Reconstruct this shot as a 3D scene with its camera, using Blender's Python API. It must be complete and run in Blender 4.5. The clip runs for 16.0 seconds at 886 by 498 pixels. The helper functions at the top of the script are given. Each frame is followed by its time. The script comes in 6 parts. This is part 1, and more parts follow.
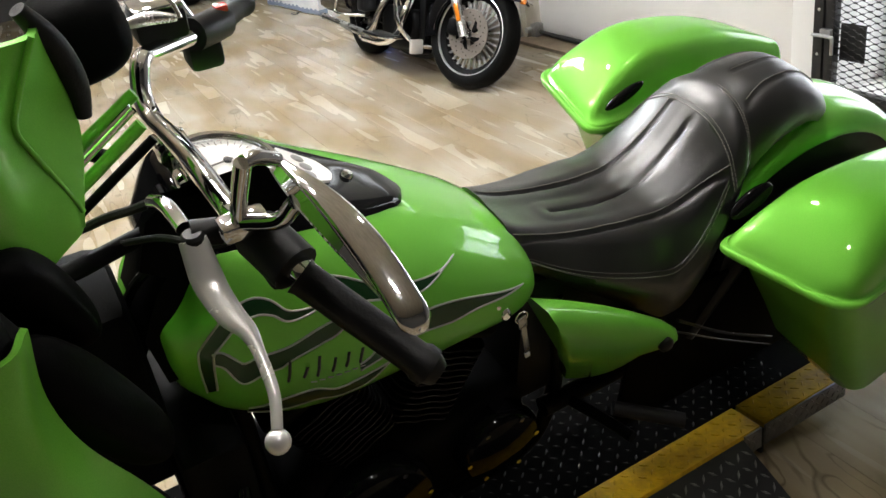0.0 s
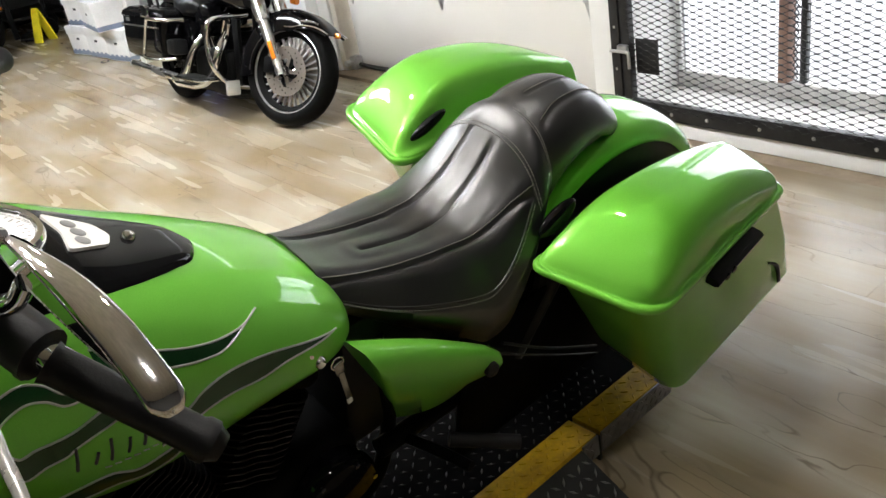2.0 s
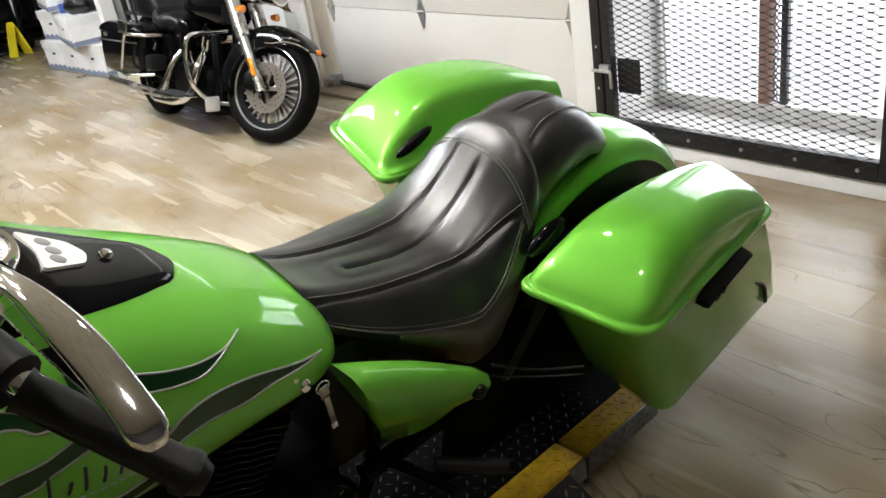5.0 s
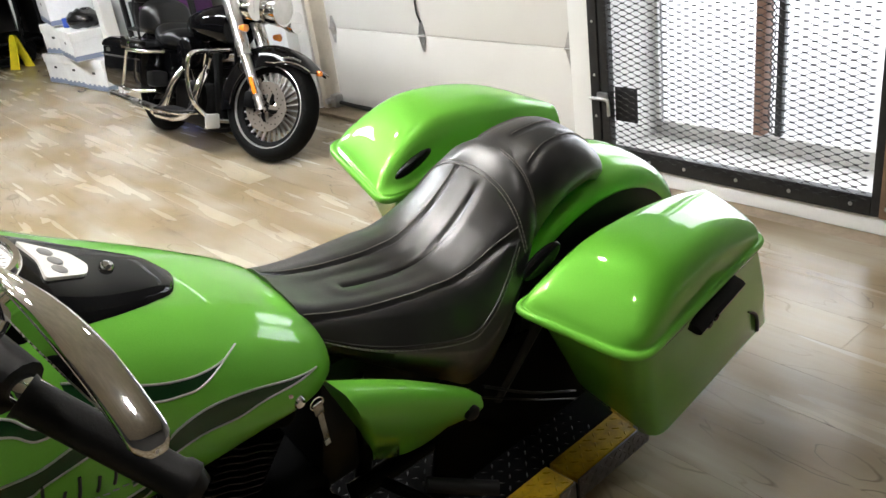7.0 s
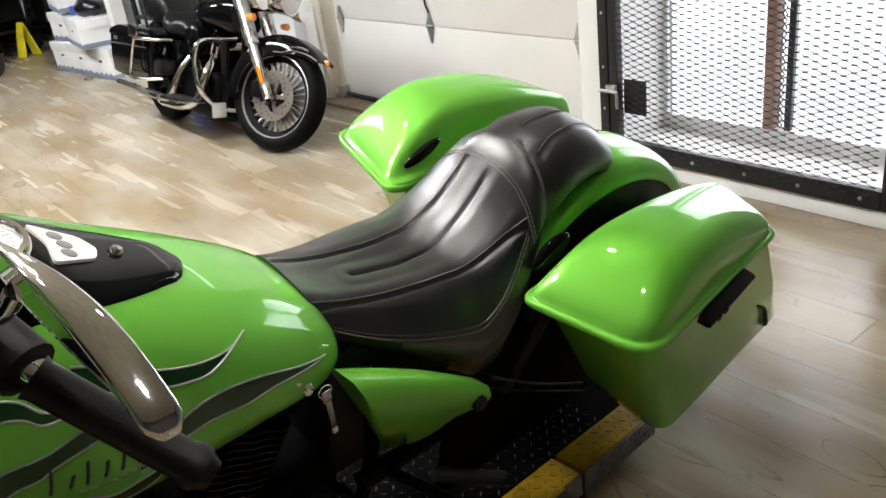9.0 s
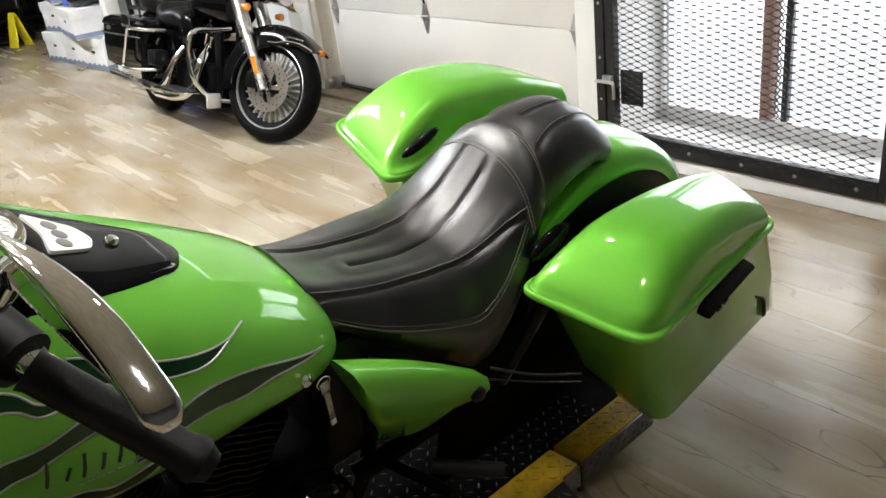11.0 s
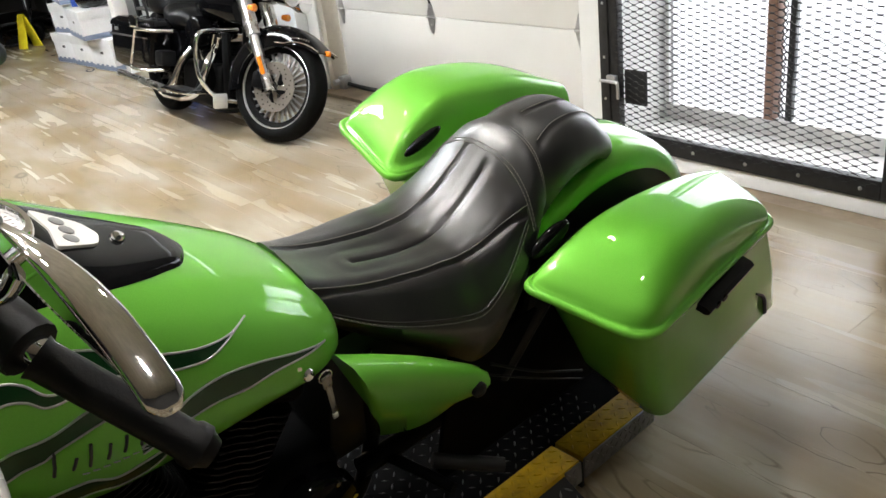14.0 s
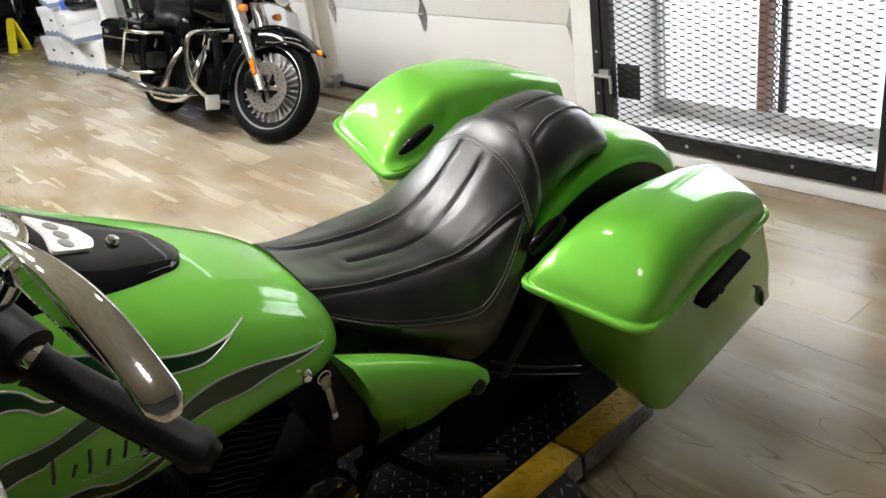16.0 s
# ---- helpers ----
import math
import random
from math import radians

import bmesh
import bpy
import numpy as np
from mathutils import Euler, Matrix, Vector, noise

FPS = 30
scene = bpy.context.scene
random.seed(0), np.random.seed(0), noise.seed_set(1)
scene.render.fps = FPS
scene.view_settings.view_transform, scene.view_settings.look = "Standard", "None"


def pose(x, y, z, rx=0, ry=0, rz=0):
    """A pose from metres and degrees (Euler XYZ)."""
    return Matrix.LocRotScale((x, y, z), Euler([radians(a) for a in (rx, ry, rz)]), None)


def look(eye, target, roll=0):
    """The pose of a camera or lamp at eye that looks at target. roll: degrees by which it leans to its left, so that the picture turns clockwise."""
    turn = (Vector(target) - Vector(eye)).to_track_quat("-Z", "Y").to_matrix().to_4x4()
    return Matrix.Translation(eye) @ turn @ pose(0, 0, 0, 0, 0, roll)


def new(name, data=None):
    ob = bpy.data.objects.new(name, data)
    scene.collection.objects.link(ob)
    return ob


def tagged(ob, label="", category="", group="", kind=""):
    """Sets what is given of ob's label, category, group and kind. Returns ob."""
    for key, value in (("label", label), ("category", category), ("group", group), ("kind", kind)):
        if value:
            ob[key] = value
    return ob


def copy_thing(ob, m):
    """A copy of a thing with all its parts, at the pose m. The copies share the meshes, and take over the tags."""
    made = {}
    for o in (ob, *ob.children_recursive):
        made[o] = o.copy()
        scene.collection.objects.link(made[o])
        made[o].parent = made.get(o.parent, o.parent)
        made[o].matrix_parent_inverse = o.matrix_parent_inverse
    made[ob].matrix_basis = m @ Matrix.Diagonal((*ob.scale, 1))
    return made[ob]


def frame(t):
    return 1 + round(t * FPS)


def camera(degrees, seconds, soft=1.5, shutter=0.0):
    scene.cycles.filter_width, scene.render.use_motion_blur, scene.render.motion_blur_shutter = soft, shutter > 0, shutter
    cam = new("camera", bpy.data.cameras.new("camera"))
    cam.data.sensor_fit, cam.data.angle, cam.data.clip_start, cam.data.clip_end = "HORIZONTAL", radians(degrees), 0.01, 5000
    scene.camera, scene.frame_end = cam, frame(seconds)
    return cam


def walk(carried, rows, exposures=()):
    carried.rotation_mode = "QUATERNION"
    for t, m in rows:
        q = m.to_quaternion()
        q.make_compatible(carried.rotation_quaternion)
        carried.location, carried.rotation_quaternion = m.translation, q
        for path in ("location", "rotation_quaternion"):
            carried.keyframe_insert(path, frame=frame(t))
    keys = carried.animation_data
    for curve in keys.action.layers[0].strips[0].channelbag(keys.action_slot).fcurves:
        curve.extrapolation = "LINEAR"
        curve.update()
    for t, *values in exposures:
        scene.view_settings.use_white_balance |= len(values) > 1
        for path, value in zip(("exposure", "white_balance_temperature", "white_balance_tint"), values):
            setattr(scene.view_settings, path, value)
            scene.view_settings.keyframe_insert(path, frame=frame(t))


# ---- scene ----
cam = camera(56.58, 16.0)
PATH = [
    (0, pose(0.2096, 0.5305, 1.4712, 62.729, 8.795, 63.304)),
    (0.5, pose(0.2104, 0.5525, 1.4667, 63.616, 8.744, 59.607)),
    (1, pose(0.2168, 0.5785, 1.4601, 63.551, 9.486, 56.317)),
    (1.5, pose(0.2189, 0.6043, 1.4573, 63.506, 9.965, 52.785)),
    (2, pose(0.2094, 0.6164, 1.4555, 62.871, 9.677, 51.167)),
    (2.5, pose(0.1980, 0.6220, 1.4583, 63.716, 9.679, 50.400)),
    (3, pose(0.1819, 0.6232, 1.4560, 63.757, 9.713, 50.195)),
    (3.5, pose(0.1675, 0.6266, 1.4513, 63.577, 9.437, 49.424)),
    (6, pose(0.1789, 0.6131, 1.4452, 65.008, 7.902, 50.240)),
    (6.5, pose(0.1818, 0.6094, 1.4514, 65.689, 7.175, 50.070)),
    (7, pose(0.1822, 0.6081, 1.4499, 65.540, 7.330, 50.127)),
    (7.5, pose(0.1785, 0.6069, 1.4470, 65.367, 7.275, 50.389)),
    (8, pose(0.1754, 0.6045, 1.4450, 65.291, 7.179, 50.573)),
    (8.5, pose(0.1739, 0.6027, 1.4441, 65.267, 6.955, 50.679)),
    (9, pose(0.1724, 0.6030, 1.4422, 65.097, 6.901, 50.658)),
    (11.5, pose(0.1583, 0.6024, 1.4343, 64.378, 6.791, 50.284)),
    (12, pose(0.1643, 0.5996, 1.4337, 64.364, 6.942, 50.426)),
    (12.5, pose(0.1698, 0.5974, 1.4357, 64.500, 6.885, 50.680)),
    (13, pose(0.1717, 0.5967, 1.4377, 64.637, 6.675, 50.760)),
    (13.5, pose(0.1784, 0.5991, 1.4382, 64.696, 6.971, 50.589)),
    (14, pose(0.1831, 0.5983, 1.4368, 64.574, 6.969, 50.759)),
    (14.5, pose(0.1846, 0.5981, 1.4338, 64.451, 7.036, 50.604)),
    (15, pose(0.1807, 0.5996, 1.4338, 64.324, 6.913, 50.565)),
    (15.5, pose(0.1779, 0.6013, 1.4306, 63.959, 7.299, 50.111)),
    (16, pose(0.1772, 0.5988, 1.4363, 64.286, 7.753, 49.990)),
]
walk(cam, PATH, exposures=((0.0, 0.02), (1.0, 0.06), (3.7, 0.10), (6.0, 0.06), (9.0, 0.08), (11.5, 0.10), (16.0, 0.06)))

# ---- light ----
world = bpy.data.worlds.new("world")
scene.world = world
world.use_nodes = True
wn = world.node_tree
sky = wn.nodes.new("ShaderNodeTexSky")
sky.sky_type, sky.sun_disc, sky.sun_elevation, sky.sun_rotation = "NISHITA", False, radians(40), radians(20)
wn.links.new(sky.outputs[0], wn.nodes["Background"].inputs[0])
wn.nodes["Background"].inputs[1].default_value = 0.12
sun_data = bpy.data.lights.new("sun", "SUN")
sun_data.energy, sun_data.angle, sun_data.color = 1.0, radians(12), (1.0, 0.97, 0.92)
sun = new("sun", sun_data)
sun.matrix_world = look((4, 12, 10), (0, 3, 0))


# ---- materials ----


def node_mat(name):
    m = bpy.data.materials.new(name)
    m.use_nodes = True
    nt = m.node_tree
    return m, nt, nt.nodes, nt.links, nt.nodes["Principled BSDF"]


def mat(name, color, rough=0.5, metal=0.0, coat=0.0, vary=0.15, scale=6.0, fine=60.0, bump=0.0, wear=0.1, coat_rough=0.03, dark=None, spec=0.5):
    """Colour with broad mottling and fine grain, roughness that wears, and fine relief."""
    m, nt, nodes, links, p = node_mat(name)
    tc = nodes.new("ShaderNodeTexCoord")
    n1, n2 = nodes.new("ShaderNodeTexNoise"), nodes.new("ShaderNodeTexNoise")
    n1.inputs["Scale"].default_value, n2.inputs["Scale"].default_value = scale, fine
    n1.inputs["Detail"].default_value, n2.inputs["Detail"].default_value = 5, 4
    for n in (n1, n2):
        links.new(tc.outputs["Object"], n.inputs["Vector"])
    mix = nodes.new("ShaderNodeMix")
    mix.data_type = "RGBA"
    lo = dark or tuple(c * (1 - vary) for c in color)
    hi = tuple(min(1, c * (1 + vary * 0.6)) for c in color)
    mix.inputs[6].default_value, mix.inputs[7].default_value = (*lo, 1), (*hi, 1)
    add = nodes.new("ShaderNodeMath")
    add.operation = "MULTIPLY_ADD"
    links.new(n2.outputs["Fac"], add.inputs[0])
    add.inputs[1].default_value = 0.4
    links.new(n1.outputs["Fac"], add.inputs[2])
    ramp = nodes.new("ShaderNodeMapRange")
    ramp.inputs[1].default_value, ramp.inputs[2].default_value = 0.45, 0.95
    links.new(add.outputs[0], ramp.inputs[0])
    links.new(ramp.outputs[0], mix.inputs[0])
    links.new(mix.outputs[2], p.inputs["Base Color"])
    rr = nodes.new("ShaderNodeMapRange")
    rr.inputs[3].default_value, rr.inputs[4].default_value = max(0.02, rough * (1 - wear)), min(1, rough * (1 + wear))
    links.new(ramp.outputs[0], rr.inputs[0])
    links.new(rr.outputs[0], p.inputs["Roughness"])
    p.inputs["Metallic"].default_value = metal
    p.inputs["Specular IOR Level"].default_value = spec
    p.inputs["Coat Weight"].default_value = coat
    p.inputs["Coat Roughness"].default_value = coat_rough
    if bump:
        b = nodes.new("ShaderNodeBump")
        b.inputs["Strength"].default_value, b.inputs["Distance"].default_value = bump, 0.002
        links.new(n2.outputs["Fac"], b.inputs["Height"])
        links.new(b.outputs[0], p.inputs["Normal"])
    return m


def paint_mat(name, color, edge):
    """Pearl lacquer: flake in the base, a clear coat over it."""
    m, nt, nodes, links, p = node_mat(name)
    tc, n = nodes.new("ShaderNodeTexCoord"), nodes.new("ShaderNodeTexNoise")
    links.new(tc.outputs["Object"], n.inputs["Vector"])
    n.inputs["Scale"].default_value, n.inputs["Detail"].default_value = 900, 2
    n2 = nodes.new("ShaderNodeTexNoise")
    n2.inputs["Scale"].default_value = 3
    links.new(tc.outputs["Object"], n2.inputs["Vector"])
    lw = nodes.new("ShaderNodeMath")
    lw.operation = "MULTIPLY_ADD"
    links.new(n.outputs["Fac"], lw.inputs[0])
    lw.inputs[1].default_value = 0.6
    links.new(n2.outputs["Fac"], lw.inputs[2])
    r = nodes.new("ShaderNodeMapRange")
    r.inputs[1].default_value, r.inputs[2].default_value = 0.5, 1.1
    links.new(lw.outputs[0], r.inputs[0])
    mix = nodes.new("ShaderNodeMix")
    mix.data_type = "RGBA"
    mix.inputs[6].default_value, mix.inputs[7].default_value = (*edge, 1), (*color, 1)
    links.new(r.outputs[0], mix.inputs[0])
    links.new(mix.outputs[2], p.inputs["Base Color"])
    p.inputs["Metallic"].default_value = 0.25
    p.inputs["Roughness"].default_value = 0.42
    p.inputs["Coat Weight"].default_value = 1.0
    p.inputs["Coat IOR"].default_value = 1.45
    p.inputs["Specular IOR Level"].default_value = 0.08
    p.inputs["Coat Roughness"].default_value = 0.025
    return m


def wood_mat(name, light, dark, knot, grey):
    """Printed oak: long grain along x, board-to-board tone, knots, worn satin lacquer."""
    m, nt, nodes, links, p = node_mat(name)
    tc = nodes.new("ShaderNodeTexCoord")
    info = nodes.new("ShaderNodeObjectInfo")
    off = nodes.new("ShaderNodeVectorMath")
    off.operation = "MULTIPLY_ADD"
    geo = nodes.new("ShaderNodeNewGeometry")
    links.new(info.outputs["Random"], off.inputs[0])
    off.inputs[1].default_value = (37, 11, 5)
    links.new(geo.outputs["Position"], off.inputs[2])
    mp = nodes.new("ShaderNodeMapping")
    mp.inputs["Scale"].default_value = (0.55, 5.0, 1.0)
    links.new(off.outputs[0], mp.inputs["Vector"])
    n1 = nodes.new("ShaderNodeTexNoise")
    n1.inputs["Scale"].default_value, n1.inputs["Detail"].default_value, n1.inputs["Distortion"].default_value = 1.5, 2.5, 0.2
    links.new(mp.outputs[0], n1.inputs["Vector"])
    mp2 = nodes.new("ShaderNodeMapping")
    mp2.inputs["Scale"].default_value = (1.4, 24.0, 1.0)
    links.new(off.outputs[0], mp2.inputs["Vector"])
    n2 = nodes.new("ShaderNodeTexNoise")
    n2.inputs["Scale"].default_value, n2.inputs["Detail"].default_value = 2.0, 2
    links.new(mp2.outputs[0], n2.inputs["Vector"])
    mp3 = nodes.new("ShaderNodeMapping")
    mp3.inputs["Scale"].default_value = (2.2, 6.5, 1.0)
    links.new(off.outputs[0], mp3.inputs["Vector"])
    v = nodes.new("ShaderNodeTexVoronoi")
    v.inputs["Scale"].default_value = 1.0
    links.new(mp3.outputs[0], v.inputs["Vector"])
    kr = nodes.new("ShaderNodeMapRange")
    kr.inputs[1].default_value, kr.inputs[2].default_value, kr.inputs[3].default_value, kr.inputs[4].default_value = 0.05, 0.22, 0.28, 0.0
    links.new(v.outputs["Distance"], kr.inputs[0])
    mix = nodes.new("ShaderNodeMix")
    mix.data_type = "RGBA"
    mix.inputs[6].default_value, mix.inputs[7].default_value = (*dark, 1), (*light, 1)
    sm = nodes.new("ShaderNodeMath")
    sm.operation = "MULTIPLY_ADD"
    links.new(n2.outputs["Fac"], sm.inputs[0])
    sm.inputs[1].default_value = 0.32
    links.new(n1.outputs["Fac"], sm.inputs[2])
    r = nodes.new("ShaderNodeMapRange")
    r.inputs[1].default_value, r.inputs[2].default_value = 0.36, 0.96
    links.new(sm.outputs[0], r.inputs[0])
    links.new(r.outputs[0], mix.inputs[0])
    mk = nodes.new("ShaderNodeMix")
    mk.data_type = "RGBA"
    mk.inputs[7].default_value = (*knot, 1)
    links.new(mix.outputs[2], mk.inputs[6])
    links.new(kr.outputs[0], mk.inputs[0])
    mp4 = nodes.new("ShaderNodeMapping")
    mp4.inputs["Scale"].default_value = (1.1, 7.5, 1.0)
    links.new(off.outputs[0], mp4.inputs["Vector"])
    n4 = nodes.new("ShaderNodeTexNoise")
    n4.inputs["Scale"].default_value, n4.inputs["Detail"].default_value, n4.inputs["Distortion"].default_value = 1.3, 3, 0.4
    links.new(mp4.outputs[0], n4.inputs["Vector"])
    tr = nodes.new("ShaderNodeMapRange")
    tr.inputs[1].default_value, tr.inputs[2].default_value, tr.inputs[4].default_value = 0.30, 0.80, 0.30
    links.new(n4.outputs["Fac"], tr.inputs[0])
    mt = nodes.new("ShaderNodeMix")
    mt.data_type = "RGBA"
    mt.inputs[7].default_value = (*grey, 1)
    links.new(mk.outputs[2], mt.inputs[6])
    links.new(tr.outputs[0], mt.inputs[0])
    # ring knots and thin dark cracks
    jit = nodes.new("ShaderNodeTexNoise")
    jit.inputs["Scale"].default_value, jit.inputs["Detail"].default_value = 5.0, 3
    links.new(off.outputs[0], jit.inputs["Vector"])
    warp = nodes.new("ShaderNodeVectorMath")
    warp.operation = "MULTIPLY_ADD"
    links.new(jit.outputs["Color"], warp.inputs[0])
    warp.inputs[1].default_value = (0.16, 0.07, 0.0)
    links.new(off.outputs[0], warp.inputs[2])
    mp6 = nodes.new("ShaderNodeMapping")
    mp6.inputs["Scale"].default_value = (1.1, 2.1, 1.0)
    links.new(warp.outputs[0], mp6.inputs["Vector"])
    v6 = nodes.new("ShaderNodeTexVoronoi")
    v6.inputs["Scale"].default_value = 1.0
    links.new(mp6.outputs[0], v6.inputs["Vector"])
    ring = nodes.new("ShaderNodeMath")
    ring.operation = "SUBTRACT"
    ring.inputs[1].default_value = 0.085
    links.new(v6.outputs["Distance"], ring.inputs[0])
    ab = nodes.new("ShaderNodeMath")
    ab.operation = "ABSOLUTE"
    links.new(ring.outputs[0], ab.inputs[0])
    mr = nodes.new("ShaderNodeMapRange")
    mr.inputs[1].default_value, mr.inputs[2].default_value, mr.inputs[3].default_value, mr.inputs[4].default_value = 0.004, 0.03, 0.75, 0.0
    links.new(ab.outputs[0], mr.inputs[0])
    mp7 = nodes.new("ShaderNodeMapping")
    mp7.inputs["Scale"].default_value = (0.9, 3.4, 1.0)
    links.new(warp.outputs[0], mp7.inputs["Vector"])
    n7 = nodes.new("ShaderNodeTexNoise")
    n7.inputs["Scale"].default_value, n7.inputs["Detail"].default_value, n7.inputs["Distortion"].default_value = 1.6, 2, 1.4
    links.new(mp7.outputs[0], n7.inputs["Vector"])
    c7 = nodes.new("ShaderNodeMath")
    c7.operation = "SUBTRACT"
    c7.inputs[1].default_value = 0.5
    links.new(n7.outputs["Fac"], c7.inputs[0])
    a7 = nodes.new("ShaderNodeMath")
    a7.operation = "ABSOLUTE"
    links.new(c7.outputs[0], a7.inputs[0])
    m7 = nodes.new("ShaderNodeMapRange")
    m7.inputs[1].default_value, m7.inputs[2].default_value, m7.inputs[3].default_value, m7.inputs[4].default_value = 0.001, 0.014, 0.55, 0.0
    links.new(a7.outputs[0], m7.inputs[0])
    mx = nodes.new("ShaderNodeMath")
    mx.operation = "MAXIMUM"
    links.new(mr.outputs[0], mx.inputs[0])
    links.new(m7.outputs[0], mx.inputs[1])
    patch = nodes.new("ShaderNodeTexNoise")
    patch.inputs["Scale"].default_value, patch.inputs["Detail"].default_value = 2.6, 1
    links.new(off.outputs[0], patch.inputs["Vector"])
    pr = nodes.new("ShaderNodeMapRange")
    pr.inputs[1].default_value, pr.inputs[2].default_value = 0.42, 0.62
    links.new(patch.outputs["Fac"], pr.inputs[0])
    pm = nodes.new("ShaderNodeMath")
    pm.operation = "MULTIPLY"
    links.new(mx.outputs[0], pm.inputs[0])
    links.new(pr.outputs[0], pm.inputs[1])
    vein = nodes.new("ShaderNodeMix")
    vein.data_type = "RGBA"
    vein.inputs[7].default_value = (*knot, 1)
    links.new(mt.outputs[2], vein.inputs[6])
    links.new(pm.outputs[0], vein.inputs[0])
    n5 = nodes.new("ShaderNodeTexNoise")
    n5.inputs["Scale"].default_value, n5.inputs["Detail"].default_value, n5.inputs["Distortion"].default_value = 1.1, 1.5, 0.3
    mp5 = nodes.new("ShaderNodeMapping")
    mp5.inputs["Scale"].default_value = (1.3, 2.9, 1.0)
    mp5.inputs["Location"].default_value = (3.7, 1.9, 0.0)
    links.new(geo.outputs["Position"], mp5.inputs["Vector"])
    links.new(mp5.outputs[0], n5.inputs["Vector"])
    wr = nodes.new("ShaderNodeMapRange")
    wr.inputs[1].default_value, wr.inputs[2].default_value, wr.inputs[4].default_value = 0.36, 0.60, 0.9
    links.new(n5.outputs["Fac"], wr.inputs[0])
    mw = nodes.new("ShaderNodeMix")
    mw.data_type, mw.blend_type = "RGBA", "MULTIPLY"
    mw.inputs[7].default_value = (0.61, 0.52, 0.38, 1)
    links.new(vein.outputs[2], mw.inputs[6])
    links.new(wr.outputs[0], mw.inputs[0])
    hsv = nodes.new("ShaderNodeHueSaturation")
    vr = nodes.new("ShaderNodeMapRange")
    vr.inputs[3].default_value, vr.inputs[4].default_value = 0.95, 1.05
    links.new(info.outputs["Random"], vr.inputs[0])
    links.new(vr.outputs[0], hsv.inputs["Value"])
    links.new(mw.outputs[2], hsv.inputs["Color"])
    links.new(hsv.outputs[0], p.inputs["Base Color"])
    rr = nodes.new("ShaderNodeMapRange")
    rr.inputs[3].default_value, rr.inputs[4].default_value = 0.18, 0.34
    p.inputs["Specular IOR Level"].default_value = 0.36
    links.new(n1.outputs["Fac"], rr.inputs[0])
    links.new(rr.outputs[0], p.inputs["Roughness"])
    b = nodes.new("ShaderNodeBump")
    b.inputs["Strength"].default_value, b.inputs["Distance"].default_value = 0.03, 0.001
    links.new(n2.outputs["Fac"], b.inputs["Height"])
    links.new(b.outputs[0], p.inputs["Normal"])
    return m


def glow(name, color, strength):
    m, nt, nodes, links, p = node_mat(name)
    p.inputs["Base Color"].default_value = (*color, 1)
    p.inputs["Emission Color"].default_value = (*color, 1)
    p.inputs["Emission Strength"].default_value = strength
    return m


def glass_mat(name, color=(1, 1, 1), rough=0.0):
    m, nt, nodes, links, p = node_mat(name)
    p.inputs["Base Color"].default_value = (*color, 1)
    p.inputs["Transmission Weight"].default_value = 1.0
    p.inputs["Roughness"].default_value = rough
    p.inputs["IOR"].default_value = 1.45
    return m


GREEN = paint_mat("green_lacquer", (0.190, 0.55, 0.066), (0.120, 0.43, 0.034))
GREEN_DARK = paint_mat("dark_green_lacquer", (0.008, 0.06, 0.014), (0.003, 0.022, 0.006))
BLACK_GLOSS = mat("black_lacquer", (0.003, 0.003, 0.0035), 0.06, vary=0.2, spec=0.16)
LEATHER = mat("black_leather", (0.004, 0.004, 0.0046), 0.40, vary=0.3, scale=9, fine=420, bump=0.2, wear=0.25, spec=0.95, coat=0.35, coat_rough=0.26)
VINYL = mat("black_vinyl", (0.005, 0.005, 0.0055), 0.35, vary=0.2, fine=300, bump=0.1, spec=0.35)
THREAD = mat("grey_thread", (0.20, 0.19, 0.175), 0.8, fine=600)
CHROME = mat("chrome", (0.82, 0.82, 0.83), 0.06, metal=1.0, vary=0.05, wear=0.4)
SATIN = mat("satin_aluminium", (0.62, 0.61, 0.60), 0.28, metal=1.0, vary=0.12, fine=300, wear=0.2)
RUBBER = mat("black_rubber", (0.008, 0.008, 0.0085), 0.5, vary=0.25, fine=220, bump=0.25, spec=0.25)
PLASTIC = mat("black_plastic", (0.003, 0.003, 0.0033), 0.45, vary=0.25, fine=300, bump=0.1, spec=0.25)
ENGINE = mat("black_engine_enamel", (0.002, 0.002, 0.0022), 0.5, vary=0.3, fine=200, bump=0.15, spec=0.07)
MATT_BLACK = mat("matt_black_plastic", (0.002, 0.002, 0.0022), 0.6, vary=0.25, fine=260, bump=0.15, spec=0.04)
FIN_GLINT = mat("fin_glint_metal", (0.09, 0.09, 0.09), 0.35, metal=1.0)
TYRE = mat("tyre_rubber", (0.005, 0.005, 0.005), 0.6, vary=0.25, fine=160, bump=0.3, spec=0.05)
DECK = mat("black_deck_paint", (0.003, 0.003, 0.003), 0.8, vary=0.4, scale=12, bump=0.2, spec=0.02)
YELLOW = mat("worn_yellow_paint", (0.66, 0.40, 0.012), 0.5, vary=0.3, scale=14, fine=90, bump=0.3, dark=(0.34, 0.20, 0.012), spec=0.15)
TREAD = mat("worn_black_tread", (0.006, 0.006, 0.006), 0.35, vary=0.4, scale=30, spec=0.5)
DARK_PLATE = mat("dark_tread_plate", (0.03, 0.029, 0.028), 0.5, metal=0.4, vary=0.4, scale=18, bump=0.2)
PLATE = mat("bare_tread_plate", (0.26, 0.25, 0.24), 0.38, metal=0.9, vary=0.35, scale=18, bump=0.2)
